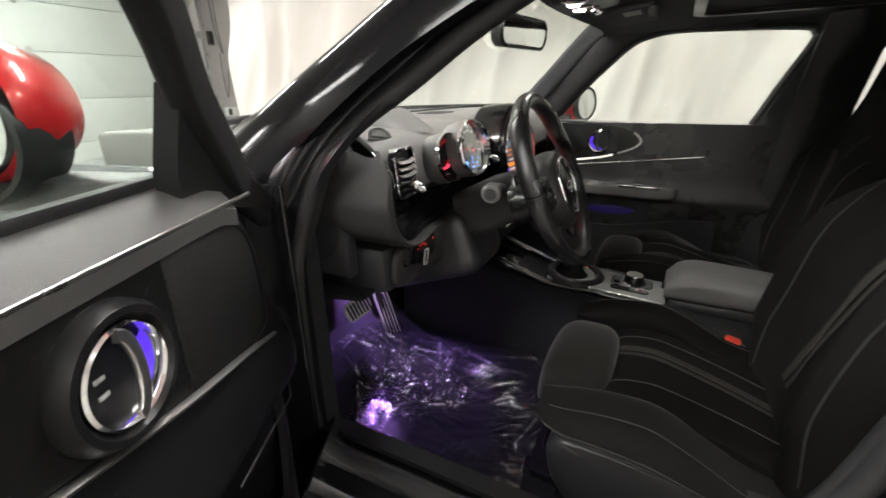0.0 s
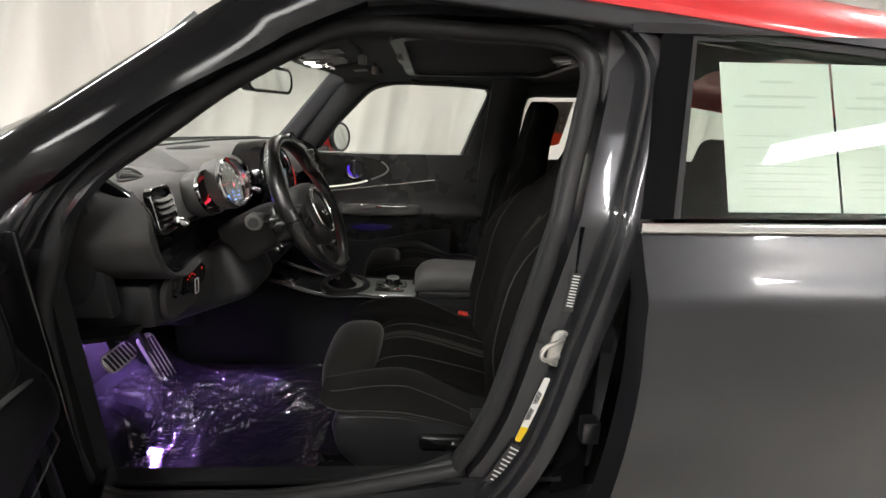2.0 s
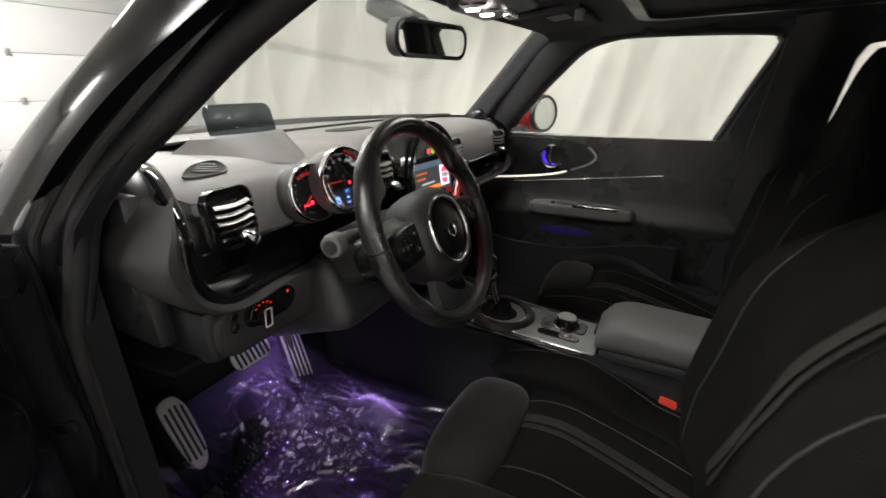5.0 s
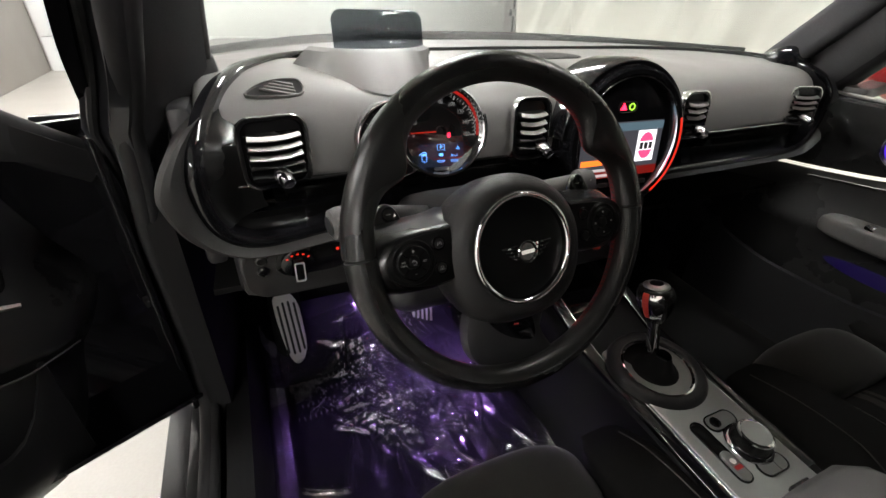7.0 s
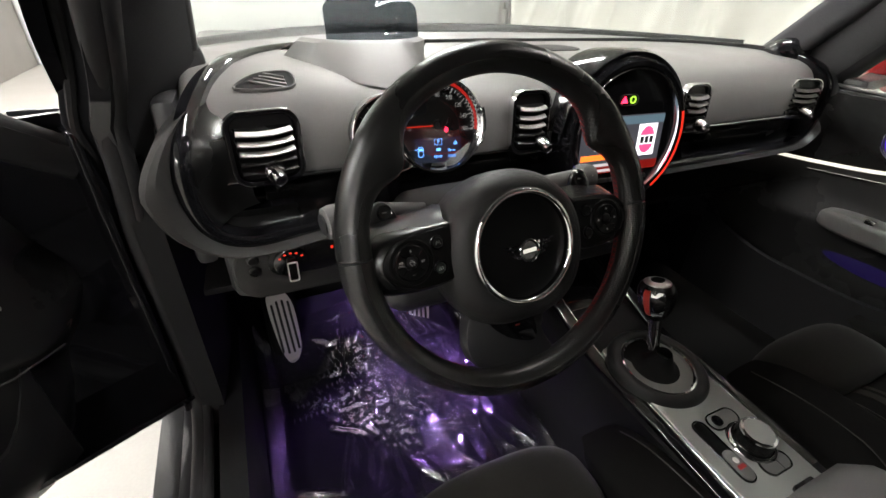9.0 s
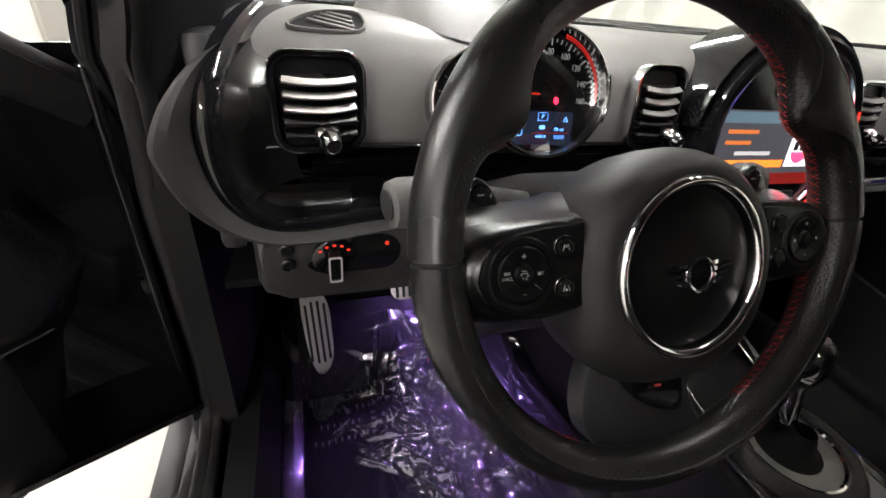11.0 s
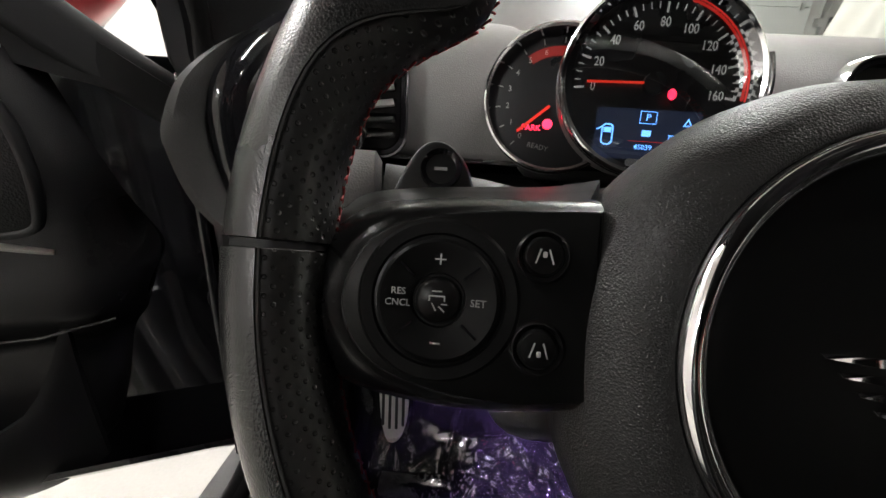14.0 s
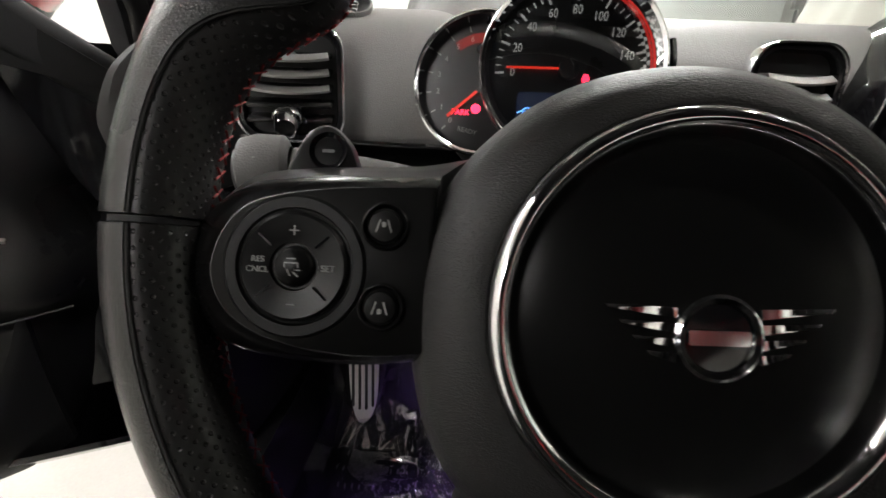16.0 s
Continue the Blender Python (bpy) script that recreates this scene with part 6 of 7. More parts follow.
    part("dial_badge", plate(rounded(0.022, 0.005, 0.0024), 0.0008, s @ Matrix.Translation((0.0, -0.0525, -0.0065))), SATIN, b)
    rows = [[s @ Vector((r * math.cos(radians(q)), r * math.sin(radians(q)), h)) for r, h in ((0.0630, -0.012), (0.0630, 0.001), (0.0668, 0.003), (0.0695, 0.0005), (0.0700, -0.012))] for q in range(-22, 19, 4)]
    part("side_gauge", loft(rows), PIANO, g, "black edge gauge")
    # rev counter behind it
    t = facing((-0.250, -0.4165, 0.9345), nrm)
    r = part("rev_counter", lathe([(0.046, -0.05), (0.0535, -0.04), (0.0545, -0.008), (0.054, 0.002)], t, 64), HUMP, g, "smaller round rev counter")
    part("bezel", lathe([(0.0545, 0.0), (0.0535, 0.0065), (0.052, 0.0075), (0.0502, 0.006), (0.049, -0.002), (0.048, -0.006)], t, 64), CHROME, r, "bright chrome bezel")
    part("face", lathe([(0.0486, -0.007), (0, -0.007)], t, 56), DIAL_BLACK, r, "black dial face")
    for i in range(9):
        a = radians(228 - 20 * i)
        mark(a, 0.042, 0.046, 0.0009, PRINT, -0.0062, "tick", r, t)
        if i < 7:
            words("number", str(i), 0.0058, t @ Matrix.Translation((0.0365 * math.cos(a), 0.0365 * math.sin(a), -0.0062)), PRINT, r)
    bm = bmesh.new()
    for i in range(10):
        a0, a1 = radians(128 - 5 * i), radians(128 - 5 * (i + 1))
        q = [t @ Vector((rr * math.cos(a), rr * math.sin(a), -0.0060)) for a, rr in ((a0, 0.033), (a1, 0.033), (a1, 0.040), (a0, 0.040))]
        bm.faces.new([bm.verts.new(p) for p in q])
    part("red_zone", bm, RED_DIM, r, "dim red arc", 0)
    n = mark(radians(222), 0.006, 0.036, 0.002, RED_GLOW, -0.003, "needle", r, t)
    words("lamp_text", "PARK", 0.0060, t @ Matrix.Translation((-0.0165, -0.0205, -0.0060)), RED_LAMP, r)
    part("brake_lamp", lathe([(0.0038, -0.0062), (0.0036, -0.0058), (0, -0.0057)], t @ Matrix.Translation((-0.0045, -0.0170, 0)), 14), RED_LAMP, r)
    words("lamp_text", "READY", 0.0052, t @ Matrix.Translation((-0.010, -0.0345, -0.0060)) @ Matrix.Rotation(radians(-10), 4, "Z"), PRINT, r)
    part("cluster_mount", box((0.10, 0.13, 0.06), (-0.325, -0.375, 0.895), 0.02, (0, 0, 0), 3), TRIM, g)


build_instruments()


def build_centre_display():
    g = thing("centre_display", "large round centre display with chrome ring and lit screen", "car display")
    m = facing((-0.232, 0.004, 0.900), (1, -0.05, 0.12))
    part("housing", lathe([(0.105, -0.08), (0.122, -0.07), (0.1265, -0.01), (0.124, 0.004)], m, 72), PIANO, g, "gloss black round housing")
    part("ring", lathe([(0.1245, 0.0), (0.1235, 0.009), (0.119, 0.0115), (0.112, 0.010), (0.1085, 0.002), (0.107, -0.006)], m, 80), PIANO, g, "gloss black ring")
    part("chrome_ring", lathe([(0.1105, 0.0085), (0.1095, 0.0112), (0.1078, 0.0106), (0.107, 0.006)], m, 80), CHROME, g, "thin chrome ring")
    # lit arc round the ring
    bm = bmesh.new()
    rows = []
    for i in range(31):
        a = radians(18 - 72 * i / 30)
        rows.append([m @ Vector((r * math.cos(a), r * math.sin(a), z)) for r, z in ((0.1192, 0.0118), (0.1168, 0.0121), (0.1145, 0.0116))])
    part("lit_arc", loft(rows, closed=False, bm=bm), RED_GLOW, g, "red lit arc")
    rows = []
    for i in range(21):
        a = radians(200 + 40 * i / 20)
        rows.append([m @ Vector((r * math.cos(a), r * math.sin(a), z)) for r, z in ((0.1185, 0.0119), (0.1165, 0.0121), (0.115, 0.0117))])
    part("lit_arc", loft(rows, closed=False), VIOLET_GLOW, g, "violet lit arc")
    part("face", lathe([(0.1075, -0.006), (0, -0.006)], m, 64), PIANO, g, "gloss black face")
    S = m @ Matrix.Translation((0, -0.016, -0.0056))
    e = [math.degrees(q) for q in S.to_euler()]
    part("screen", plate(rounded(0.178, 0.098, 0.004), 0.0006, S), SCREEN_GREY, g, "lit menu screen")
    part("screen_top", box((0.178, 0.014, 0.0004), S @ Vector((0, 0.040, 0.0009)), 0, e), SCREEN_BLUE, g)
    for i, (w_, y, mat) in enumerate(((0.05, 0.022, AMBER_DIM), (0.042, 0.008, AMBER_DIM), (0.06, -0.006, WHITE_DIM), (0.05, -0.034, WHITE_DIM), (0.045, -0.044, WHITE_DIM))):
        part("menu_line", box((w_, 0.005, 0.0004), S @ Vector((-0.078 + w_ / 2 + (0.02 if i > 1 else 0), y, 0.001)), 0, e), mat, g)
    part("menu_bar", box((0.115, 0.010, 0.0004), S @ Vector((-0.028, -0.020, 0.001)), 0, e), AMBER, g, "orange menu bar")
    part("station_tile", box((0.042, 0.056, 0.0004), S @ Vector((0.055, 0.004, 0.001)), 0, e), WHITE_LIT, g, "white lit tile")
    part("station_mark", lathe([(0.017, 0), (0.017, 0.0004), (0, 0.0004)], S @ Matrix.Translation((0.055, 0.004, 0.0012)), 24, squash=(1, 1.4)), RED_LAMP, g, "red shape on the tile")
    part("station_mark", box((0.036, 0.016, 0.0004), S @ Vector((0.055, 0.004, 0.0018)), 0, e), WHITE_LIT, g)
    for k in range(3):
        part("station_bar", box((0.008, 0.012, 0.0003), S @ Vector((0.044 + 0.0105 * k, 0.004, 0.0022)), 0, e), INK, g)
    part("screen_base", box((0.178, 0.016, 0.0004), S @ Vector((0, -0.041, 0.0008)), 0, e), RED_DIM, g)
    H = m @ Matrix.Translation((0.0, 0.058, -0.005))
    part("hazard_frame", frame_ring(rounded(0.040, 0.019, 0.009), rounded(0.037, 0.016, 0.0075), 0.002, H), SATIN_DARK, g)
    part("hazard_lamp", plate([(-0.007, -0.005), (0.007, -0.005), (0.0, 0.007)], 0.001, H @ Matrix.Translation((-0.009, 0, 0))), RED_LAMP, g, "red hazard triangle")
    part("green_lamp", frame_ring(disc(0.0065, 16, 0.0065), disc(0.004, 16, 0.004), 0.001, H @ Matrix.Translation((0.009, 0, 0))), GREEN_LAMP, g, "green lit symbol")
    for i in range(6):
        part("key", box((0.02, 0.008, 0.006), m @ Vector((-0.055 + 0.022 * i, -0.078, -0.002)), 0.002, [math.degrees(q) for q in m.to_euler()]), TRIM, g)
    # hood over it
    rows = []
    for i in range(33):
        a = radians(5 + 170 * i / 32)
        rows.append([m @ Vector((r * math.cos(a), r * math.sin(a), z)) for r, z in ((0.126, -0.005), (0.133, 0.0), (0.138, -0.012), (0.140, -0.09))])
    part("hood", loft(rows, closed=False), PIANO, g, "gloss black hood")
    # climate and toggle panel below
    p = thing("switch_panel", "dark climate and toggle switch panel below the display", "switch panel")
    part("panel", box((0.05, 0.24, 0.17), (-0.275, 0.0, 0.715), 0.02, (0, -12, 0), 3), TRIM, p)
    for y in (-0.08, 0.0, 0.08):
        c = facing((-0.247, y, 0.765), (1, 0, 0.2))
        k = part("climate_dial", lathe([(0.022, 0), (0.021, 0.014), (0.018, 0.017), (0, 0.017)], c, 32), SATIN_BLACK, p, "round climate dial")
        part("dial_ring", lathe([(0.0225, 0.002), (0.0235, 0.005), (0.0215, 0.008)], c, 32), CHROME, k)
    for i in range(5):
        y = -0.07 + 0.035 * i
        part("toggle", box((0.02, 0.014, 0.03), (-0.238, y, 0.69), 0.004, (0, -20, 0)), RED_PLASTIC if i == 2 else CHROME, p, "chrome toggle switch")
        part("toggle_lamp", box((0.004, 0.006, 0.003), (-0.24, y, 0.725), 0.0), RED_GLOW if i % 2 == 0 else AMBER, p)


build_centre_display()


# ---- seats ----
def build_seat(y, name, label, side, lean):
    """side: -1 for the outer side at the left. lean: how far back the backrest stands at a share of its height. Local y is across the seat."""
    s = thing(name, label, "car seat", at=(0, y, 0))
    o = side            # direction of the door
    inner = -o
    def base(x):
        return 0.498 - 0.27 * max(0, x - 0.22) + 0.012 * math.sin(math.pi * min(1, max(0, x - 0.1) / 0.4))
    def crest(x):
        return 0.512 + 0.034 * math.sin(math.pi * min(1, max(0, x - 0.01) / 0.36)) - 0.27 * max(0, x - 0.22)
    # seat insert between the bolsters
    rings = []
    for i in range(21):
        x = 0.125 + 0.43 * i / 20
        e = math.sqrt(max(0, 1 - (1 - min(1, (i + 0.15) / 3.0)) ** 2))
        ring = []
        for j in range(25):
            v = -1 + 2 * j / 24
            ring.append(Vector((x, v * 0.158, base(x) - 0.028 * (1 - e) - 0.010 * (1 - math.sqrt(max(0, 1 - abs(v) ** 6))) + 0.006 * abs(v) ** 2)))
        ring += [Vector((x, 0.158, 0.36)), Vector((x, -0.158, 0.36))]
        rings.append(ring)
    part("cushion", loft(rings), FABRIC, s, "black fabric cushion")
    # side bolsters with a rounded nose
    def bolster(side, t, b, grow=0.0):
        x = 0.020 + 0.55 * t
        e = math.sqrt(max(0, 1 - (1 - min(1, (t + 0.006) / 0.15)) ** 2))
        top, low = crest(x), 0.455 - 0.05 * t
        if side == o:
            top, low = top - 0.026, low + 0.012
        h = (top - low) / 2 * (0.30 + 0.70 * e) + grow
        zc = low + 0.03 * (1 - e) + h
        w_ = (0.060 + 0.012 * t) * (0.45 + 0.55 * e) + grow
        c, q = math.cos(b), math.sin(b)
        p = 0.72
        lean = 0.020 * (q if q > 0 else 0)
        return Vector((x, side * (0.206 + 0.008 * t + math.copysign(abs(c) ** p, c) * w_ - lean), zc + math.copysign(abs(q) ** p, q) * h))
    for side in (-1, 1):
        part("bolster", loft([[bolster(side, i / 26, 2 * math.pi * j / 28) for j in range(28)] for i in range(27)]), BOLSTER if side == o else FABRIC, s, "black suede side bolster" if side == o else "black fabric side bolster")
        seam = [bolster(side, 0.04 + 0.90 * i / 40, radians(62), 0.0006) for i in range(41)]
        part("piping", tube(seam, 0.0011, n=6), THREAD, s, "pale stitched seam")
        seam = [bolster(side, 0.04 + 0.90 * i / 40, radians(-5), 0.0004) for i in range(41)]
        part("piping", tube(seam, 0.0012, n=6), INK, s)
    # thigh rest with a rounded nose
    def roll(q):
        return Vector((q.x + 0.012 * (q.z / 0.07) - 0.010 * (q.y / 0.145) ** 2 * 0, q.y, q.z - 0.02 * (q.x / 0.08) ** 2 * 0 + 0.010 * (1 - (q.y / 0.15) ** 2) * (q.z > 0)))
    part("thigh_rest", pillow((0.062, 0, 0.452), (0.076, 0.150, 0.066), 0.62, shape=roll), SUEDE, s, "rounded suede thigh rest")
    # double stripe and seams on the insert
    def line(v0, v1, x0, x1, w_, mat, nm, lab=""):
        rows = []
        for i in range(25):
            t = i / 24
            x, y = x0 + (x1 - x0) * t, v0 + (v1 - v0) * t
            k = 0.028 * (1 - math.sqrt(max(0, 1 - (1 - min(1, (x - 0.122) / 0.0645)) ** 2)))
            z = base(x) - k + 0.006 * (y / 0.158) ** 2
            rows.append([Vector((x, y + a * w_ / 2, z + h)) for a, h in ((-1, -0.002), (-0.9, 0.0016), (0.9, 0.0016), (1, -0.002))])
        part(nm, loft(rows), mat, s, lab)
    line(inner * 0.050, inner * 0.030, 0.135, 0.52, 0.021, STRIPE, "stripe", "grey woven stripe")
    line(inner * 0.026, inner * 0.006, 0.135, 0.52, 0.011, STRIPE, "stripe", "grey woven stripe")
    line(o * 0.085, o * 0.075, 0.135, 0.52, 0.0014, THREAD, "seam", "pale stitched seam")
    line(inner * 0.10, inner * 0.095, 0.135, 0.52, 0.0013, THREAD, "seam", "pale stitched seam")
    # base, side cover and adjusters
    part("seat_base", box((0.46, 0.44, 0.10), (0.30, 0, 0.315), 0.03, segs=3), TRIM, s)
    cov = [(0.05, 0.400), (0.055, 0.445), (0.10, 0.462), (0.30, 0.450), (0.50, 0.432), (0.55, 0.38), (0.52, 0.30), (0.30, 0.285), (0.13, 0.30), (0.07, 0.345)]
    pts = [(p.x, p.z) for p in curve_points([(a, 0, b) for a, b in cov], 4, True)]
    rows = [[Vector((x, o * q, z)) for x, z in pts] for q in (0.235,)]
    cx, cz = 0.30, 0.36
    rows = [[Vector((cx + (x - cx) * k, o * q, cz + (z - cz) * k)) for x, z in pts] for q, k in ((0.215, 1.0), (0.246, 1.0), (0.256, 0.985), (0.261, 0.95), (0.262, 0.6))]
    cover = part("side_cover", loft(rows), SOFT, s, "black plastic seat side cover")
    part("adjuster", box((0.105, 0.020, 0.034), (0.305, o * 0.268, 0.394), 0.006, (0, 2, 0), 3), SATIN_BLACK, cover, "seat adjuster lever")
    part("adjuster_mark", box((0.006, 0.002, 0.006), (0.33, o * 0.279, 0.398), 0.0005), PRINT, cover)
    part("belt_anchor", box((0.03, 0.014, 0.024), (0.435, o * 0.264, 0.386), 0.005, (0, 25, 0)), SATIN, cover, "steel belt anchor")
    for q in (-0.18, 0.18):
        part("seat_rail", box((0.62, 0.04, 0.04), (0.30, q, 0.275), 0.006), SATIN_BLACK, s, "black steel seat rail")
    part("slide_bar", tube(curve_points([Vector((0.05, -0.12, 0.30)), Vector((0.02, -0.12, 0.295)), Vector((0.01, 0, 0.295)), Vector((0.02, 0.12, 0.295)), Vector((0.05, 0.12, 0.30))], 4), 0.008), SATIN_BLACK, s)
    # backrest: rings upwards
    def back_ring(t):
        z = 0.44 + 0.74 * t
        xc = 0.475 + 0.125 * t + 0.02 * t * t + lean(t)
        half = 0.232 + 0.024 * math.sin(math.pi * min(1, t / 0.66))
        half -= 0.122 * soft(t, 0.56, 0.82)
        if t > 0.90:
            half *= math.sqrt(max(0.04, 1 - ((t - 0.90) / 0.102) ** 2))
        bol = (0.008 + 0.067 * (1 - soft(t, 0.52, 0.74))) * min(1, 0.4 + t * 3)
        thick = 0.075
        if t > 0.93:
            thick *= math.sqrt(max(0.06, 1 - ((t - 0.93) / 0.071) ** 2))
        ring = []
        for j in range(49):
            b = math.pi * (1 - j / 48)
            v = math.copysign(abs(math.cos(b)) ** 0.72, math.cos(b))
            front = xc - 0.035 * math.sin(b) ** 0.55 - bol * math.exp(-((abs(v) - 0.74) / 0.20) ** 2) * math.sin(b) ** 0.35
            ring.append(Vector((front, v * half, z)))
        for j in range(1, 24):
            b = math.pi * j / 24
            v = math.copysign(abs(math.cos(b)) ** 0.7, math.cos(b))
            ring.append(Vector((xc + thick * math.sin(b) ** 0.7, v * half, z)))
        return ring
    br = part("backrest", loft([back_ring(i / 60) for i in range(61)]), FABRIC, s, "black fabric backrest with integrated headrest")
    def back_line(v0, v1, w_, t0=0.10, t1=0.62, mat=STRIPE, nm="stripe"):
        bm = bmesh.new()
        vs = []
        for i in range(17):
            t = t0 + (t1 - t0) * i / 16
            ring = back_ring(t)
            v = v0 + (v1 - v0) * i / 16
            row = []
            for q in (-0.5, 0.5):
                vv = v + q * w_ / 0.24
                c = math.copysign(abs(max(-1, min(1, vv * 0.24 / max(abs(ring[48].y), 0.05)))) ** (1 / 0.72), vv)
                f = 48 * (1 - math.acos(c) / math.pi)
                k = min(47, int(f))
                p = ring[k].lerp(ring[k + 1], f - k)
                row.append(bm.verts.new(p + Vector((-0.003, 0, 0))))
            vs.append(row)
        for a, b in zip(vs, vs[1:]):
            bm.faces.new((a[0], a[1], b[1], b[0]))
        ex = bmesh.ops.extrude_face_region(bm, geom=bm.faces[:])
        bmesh.ops.translate(bm, verts=[g for g in ex["geom"] if isinstance(g, bmesh.types.BMVert)], vec=(-0.0012, 0, 0))
        part(nm, bm, mat, br)
    back_line(inner * 0.20, o * 0.22, 0.022, 0.10, 0.60)
    back_line(inner * 0.09, o * 0.33, 0.012, 0.10, 0.60)
    for v in (-0.62, 0.62):
        back_line(v, v * 0.98, 0.0016, 0.05, 0.68, DARK_THREAD, "seam")
    for v in (-0.88, 0.88):
        back_line(v, v, 0.0016, 0.05, 0.72, DARK_THREAD, "seam")
    return s


build_seat(-0.362, "driver_seat", "black fabric sports seat with grey stripes and suede bolsters", -1, lambda t: 0.085 * soft(t, 0.42, 0.86))
build_seat(0.400, "passenger_seat", "black fabric sports seat beside the centre console", 1, lambda t: 0.112)


# ---- centre console ----
def build_console():
    c = thing("centre_console", "black centre console with grey control plate and gear lever gaiter", "centre console", at=(0, 0.013, 0))
    rings = []
    for x, w_, zt, zb in ((-0.60, 0.19, 0.66, 0.28), (-0.42, 0.20, 0.60, 0.27), (-0.26, 0.205, 0.545, 0.27), (-0.12, 0.21, 0.520, 0.27), (0.0, 0.21, 0.512, 0.27), (0.22, 0.205, 0.508, 0.27), (0.26, 0.20, 0.50, 0.27), (0.60, 0.19, 0.48, 0.27)):
        rings.append([Vector((x, y, zb + (zt - zb) * (z + 0.5))) for y, z in [(-w_ / 2 - 0.02, -0.5), (-w_ / 2 - 0.012, 0.1), (-w_ / 2 - 0.004, 0.40), (-w_ / 2, 0.47), (-w_ / 2 + 0.010, 0.5), (w_ / 2 - 0.010, 0.5), (w_ / 2, 0.47), (w_ / 2 + 0.004, 0.40), (w_ / 2 + 0.012, 0.1), (w_ / 2 + 0.02, -0.5)]])
    part("body", loft(rings), FLAT_BLACK, c, "black moulded console body")
    def top(x):
        return 0.5145 - 0.012 * max(0, x) / 0.22 + (0.34 * max(0, -0.10 - x))
    for s in (-1, 1):
        path = [Vector((-0.36 + 0.04 * i, s * 0.088, top(-0.36 + 0.04 * i) + 0.002)) for i in range(15)]
        part("side_strip", sweep(path, rounded(0.026, 0.012, 0.004)), PIANO, c, "gloss black side strip")
        path = [Vector((-0.36 + 0.04 * i, s * 0.0755, top(-0.36 + 0.04 * i) + 0.006)) for i in range(15)]
        part("bright_edge", sweep(path, rounded(0.003, 0.004, 0.001)), CHROME, c, "thin chrome edge")
    part("front_tray", box((0.2, 0.13, 0.02), (-0.24, 0, 0.535), 0.008, (0, 17, 0)), PIANO, c)
    # control plate
    P = facing((0.135, 0.0, 0.512), (0.05, 0, 1), (-1, 0, 0))
    part("control_plate", plate(rounded(0.146, 0.330, 0.012), 0.006, P @ Matrix.Translation((0, 0.0725, 0)), 0.002), PLATE, c, "satin grey control plate")
    kn = part("control_knob", lathe([(0.034, 0.004), (0.034, 0.010), (0.029, 0.012), (0.0275, 0.014), (0.027, 0.030), (0.0255, 0.033), (0.023, 0.0325), (0, 0.0325)], P @ Matrix.Translation((0.020, -0.004, 0)), 48), SATIN_BLACK, c, "round control knob")
    part("knob_top", lathe([(0.0262, 0.0315), (0.0255, 0.0345), (0.0235, 0.0352), (0, 0.0352)], P @ Matrix.Translation((0.020, -0.004, 0)), 48), CHROME, kn, "chrome-edged knob top")
    part("knob_pad", lathe([(0.022, 0.0348), (0.0215, 0.0358), (0, 0.0358)], P @ Matrix.Translation((0.020, -0.004, 0)), 40), PLATE, kn)
    for (x, y, w_, h_, r, mat) in ((0.014, 0.042, 0.064, 0.030, 0, GREY_KEY), (0.022, -0.041, 0.058, 0.030, 0, GREY_KEY), (-0.036, 0.004, 0.027, 0.105, 0, BUTTON)):
        M = P @ Matrix.Translation((x, y, 0.0055)) @ Matrix.Rotation(radians(r), 4, "Z")
        part("key_frame", frame_ring(rounded(w_, h_, min(w_, h_) * 0.48), rounded(w_ - 0.005, h_ - 0.005, min(w_, h_) * 0.48 - 0.0025), 0.0026, M), PIANO, c)
        part("key", plate(rounded(w_ - 0.006, h_ - 0.006, min(w_, h_) * 0.48 - 0.003), 0.0016 if h_ > 0.05 else 0.0030, M, 0.0006), mat, c)
    M = P @ Matrix.Translation((-0.036, -0.022, 0.0055))
    part("park_key", plate(rounded(0.021, 0.048, 0.010), 0.006, M, 0.002), GREY_KEY, c, "grey parking brake key")
    part("park_mark", plate(rounded(0.009, 0.009, 0.004), 0.0008, M @ Matrix.Translation((0, 0.006, 0.006))), WHITE, c)
    part("park_lamp", plate(rounded(0.014, 0.006, 0.001), 0.0008, M @ Matrix.Translation((0, -0.004, 0.006))), RED_DIM, c, "red lit parking lamp")
    part("menu_key", lathe([(0.009, 0), (0.009, 0.0042), (0.0075, 0.0048), (0.0065, 0.0032), (0, 0.0032)], P @ Matrix.Translation((0.000, 0.042, 0.0070)), 28), PIANO, c, "round black-rimmed key")
    part("key_line", plate(rounded(0.0012, 0.014, 0.0005), 0.0006, P @ Matrix.Translation((0.026, -0.046, 0.0086))), INK, c)
    part("knob_foot", lathe([(0.036, 0.004), (0.0365, 0.0075), (0.034, 0.0105), (0.030, 0.0115)], P @ Matrix.Translation((0.020, -0.004, 0)), 48), CHROME, c, "chrome ring round the knob")
    # gear lever in its ring
    S = facing((-0.031, -0.002, 0.506), (0.08, 0, 1), (-1, 0, 0))
    part("gaiter_collar", lathe([(0.090, 0.0), (0.0905, 0.014), (0.088, 0.024), (0.082, 0.031), (0.074, 0.0335), (0.067, 0.0310), (0.066, 0.0285)], S, 56), TRIM, c, "black round gaiter collar")
    part("gaiter_ring", lathe([(0.067, 0.024), (0.066, 0.0285), (0.063, 0.0292), (0.060, 0.026), (0.0595, 0.012)], S, 56), CHROME, c, "bright ring")
    part("gaiter", lathe([(0.0615, 0.019), (0.045, 0.0195), (0.034, 0.023), (0.026, 0.033), (0.020, 0.046), (0.014, 0.060)], S, 28), FLAT_BLACK, c, "black leather gaiter")
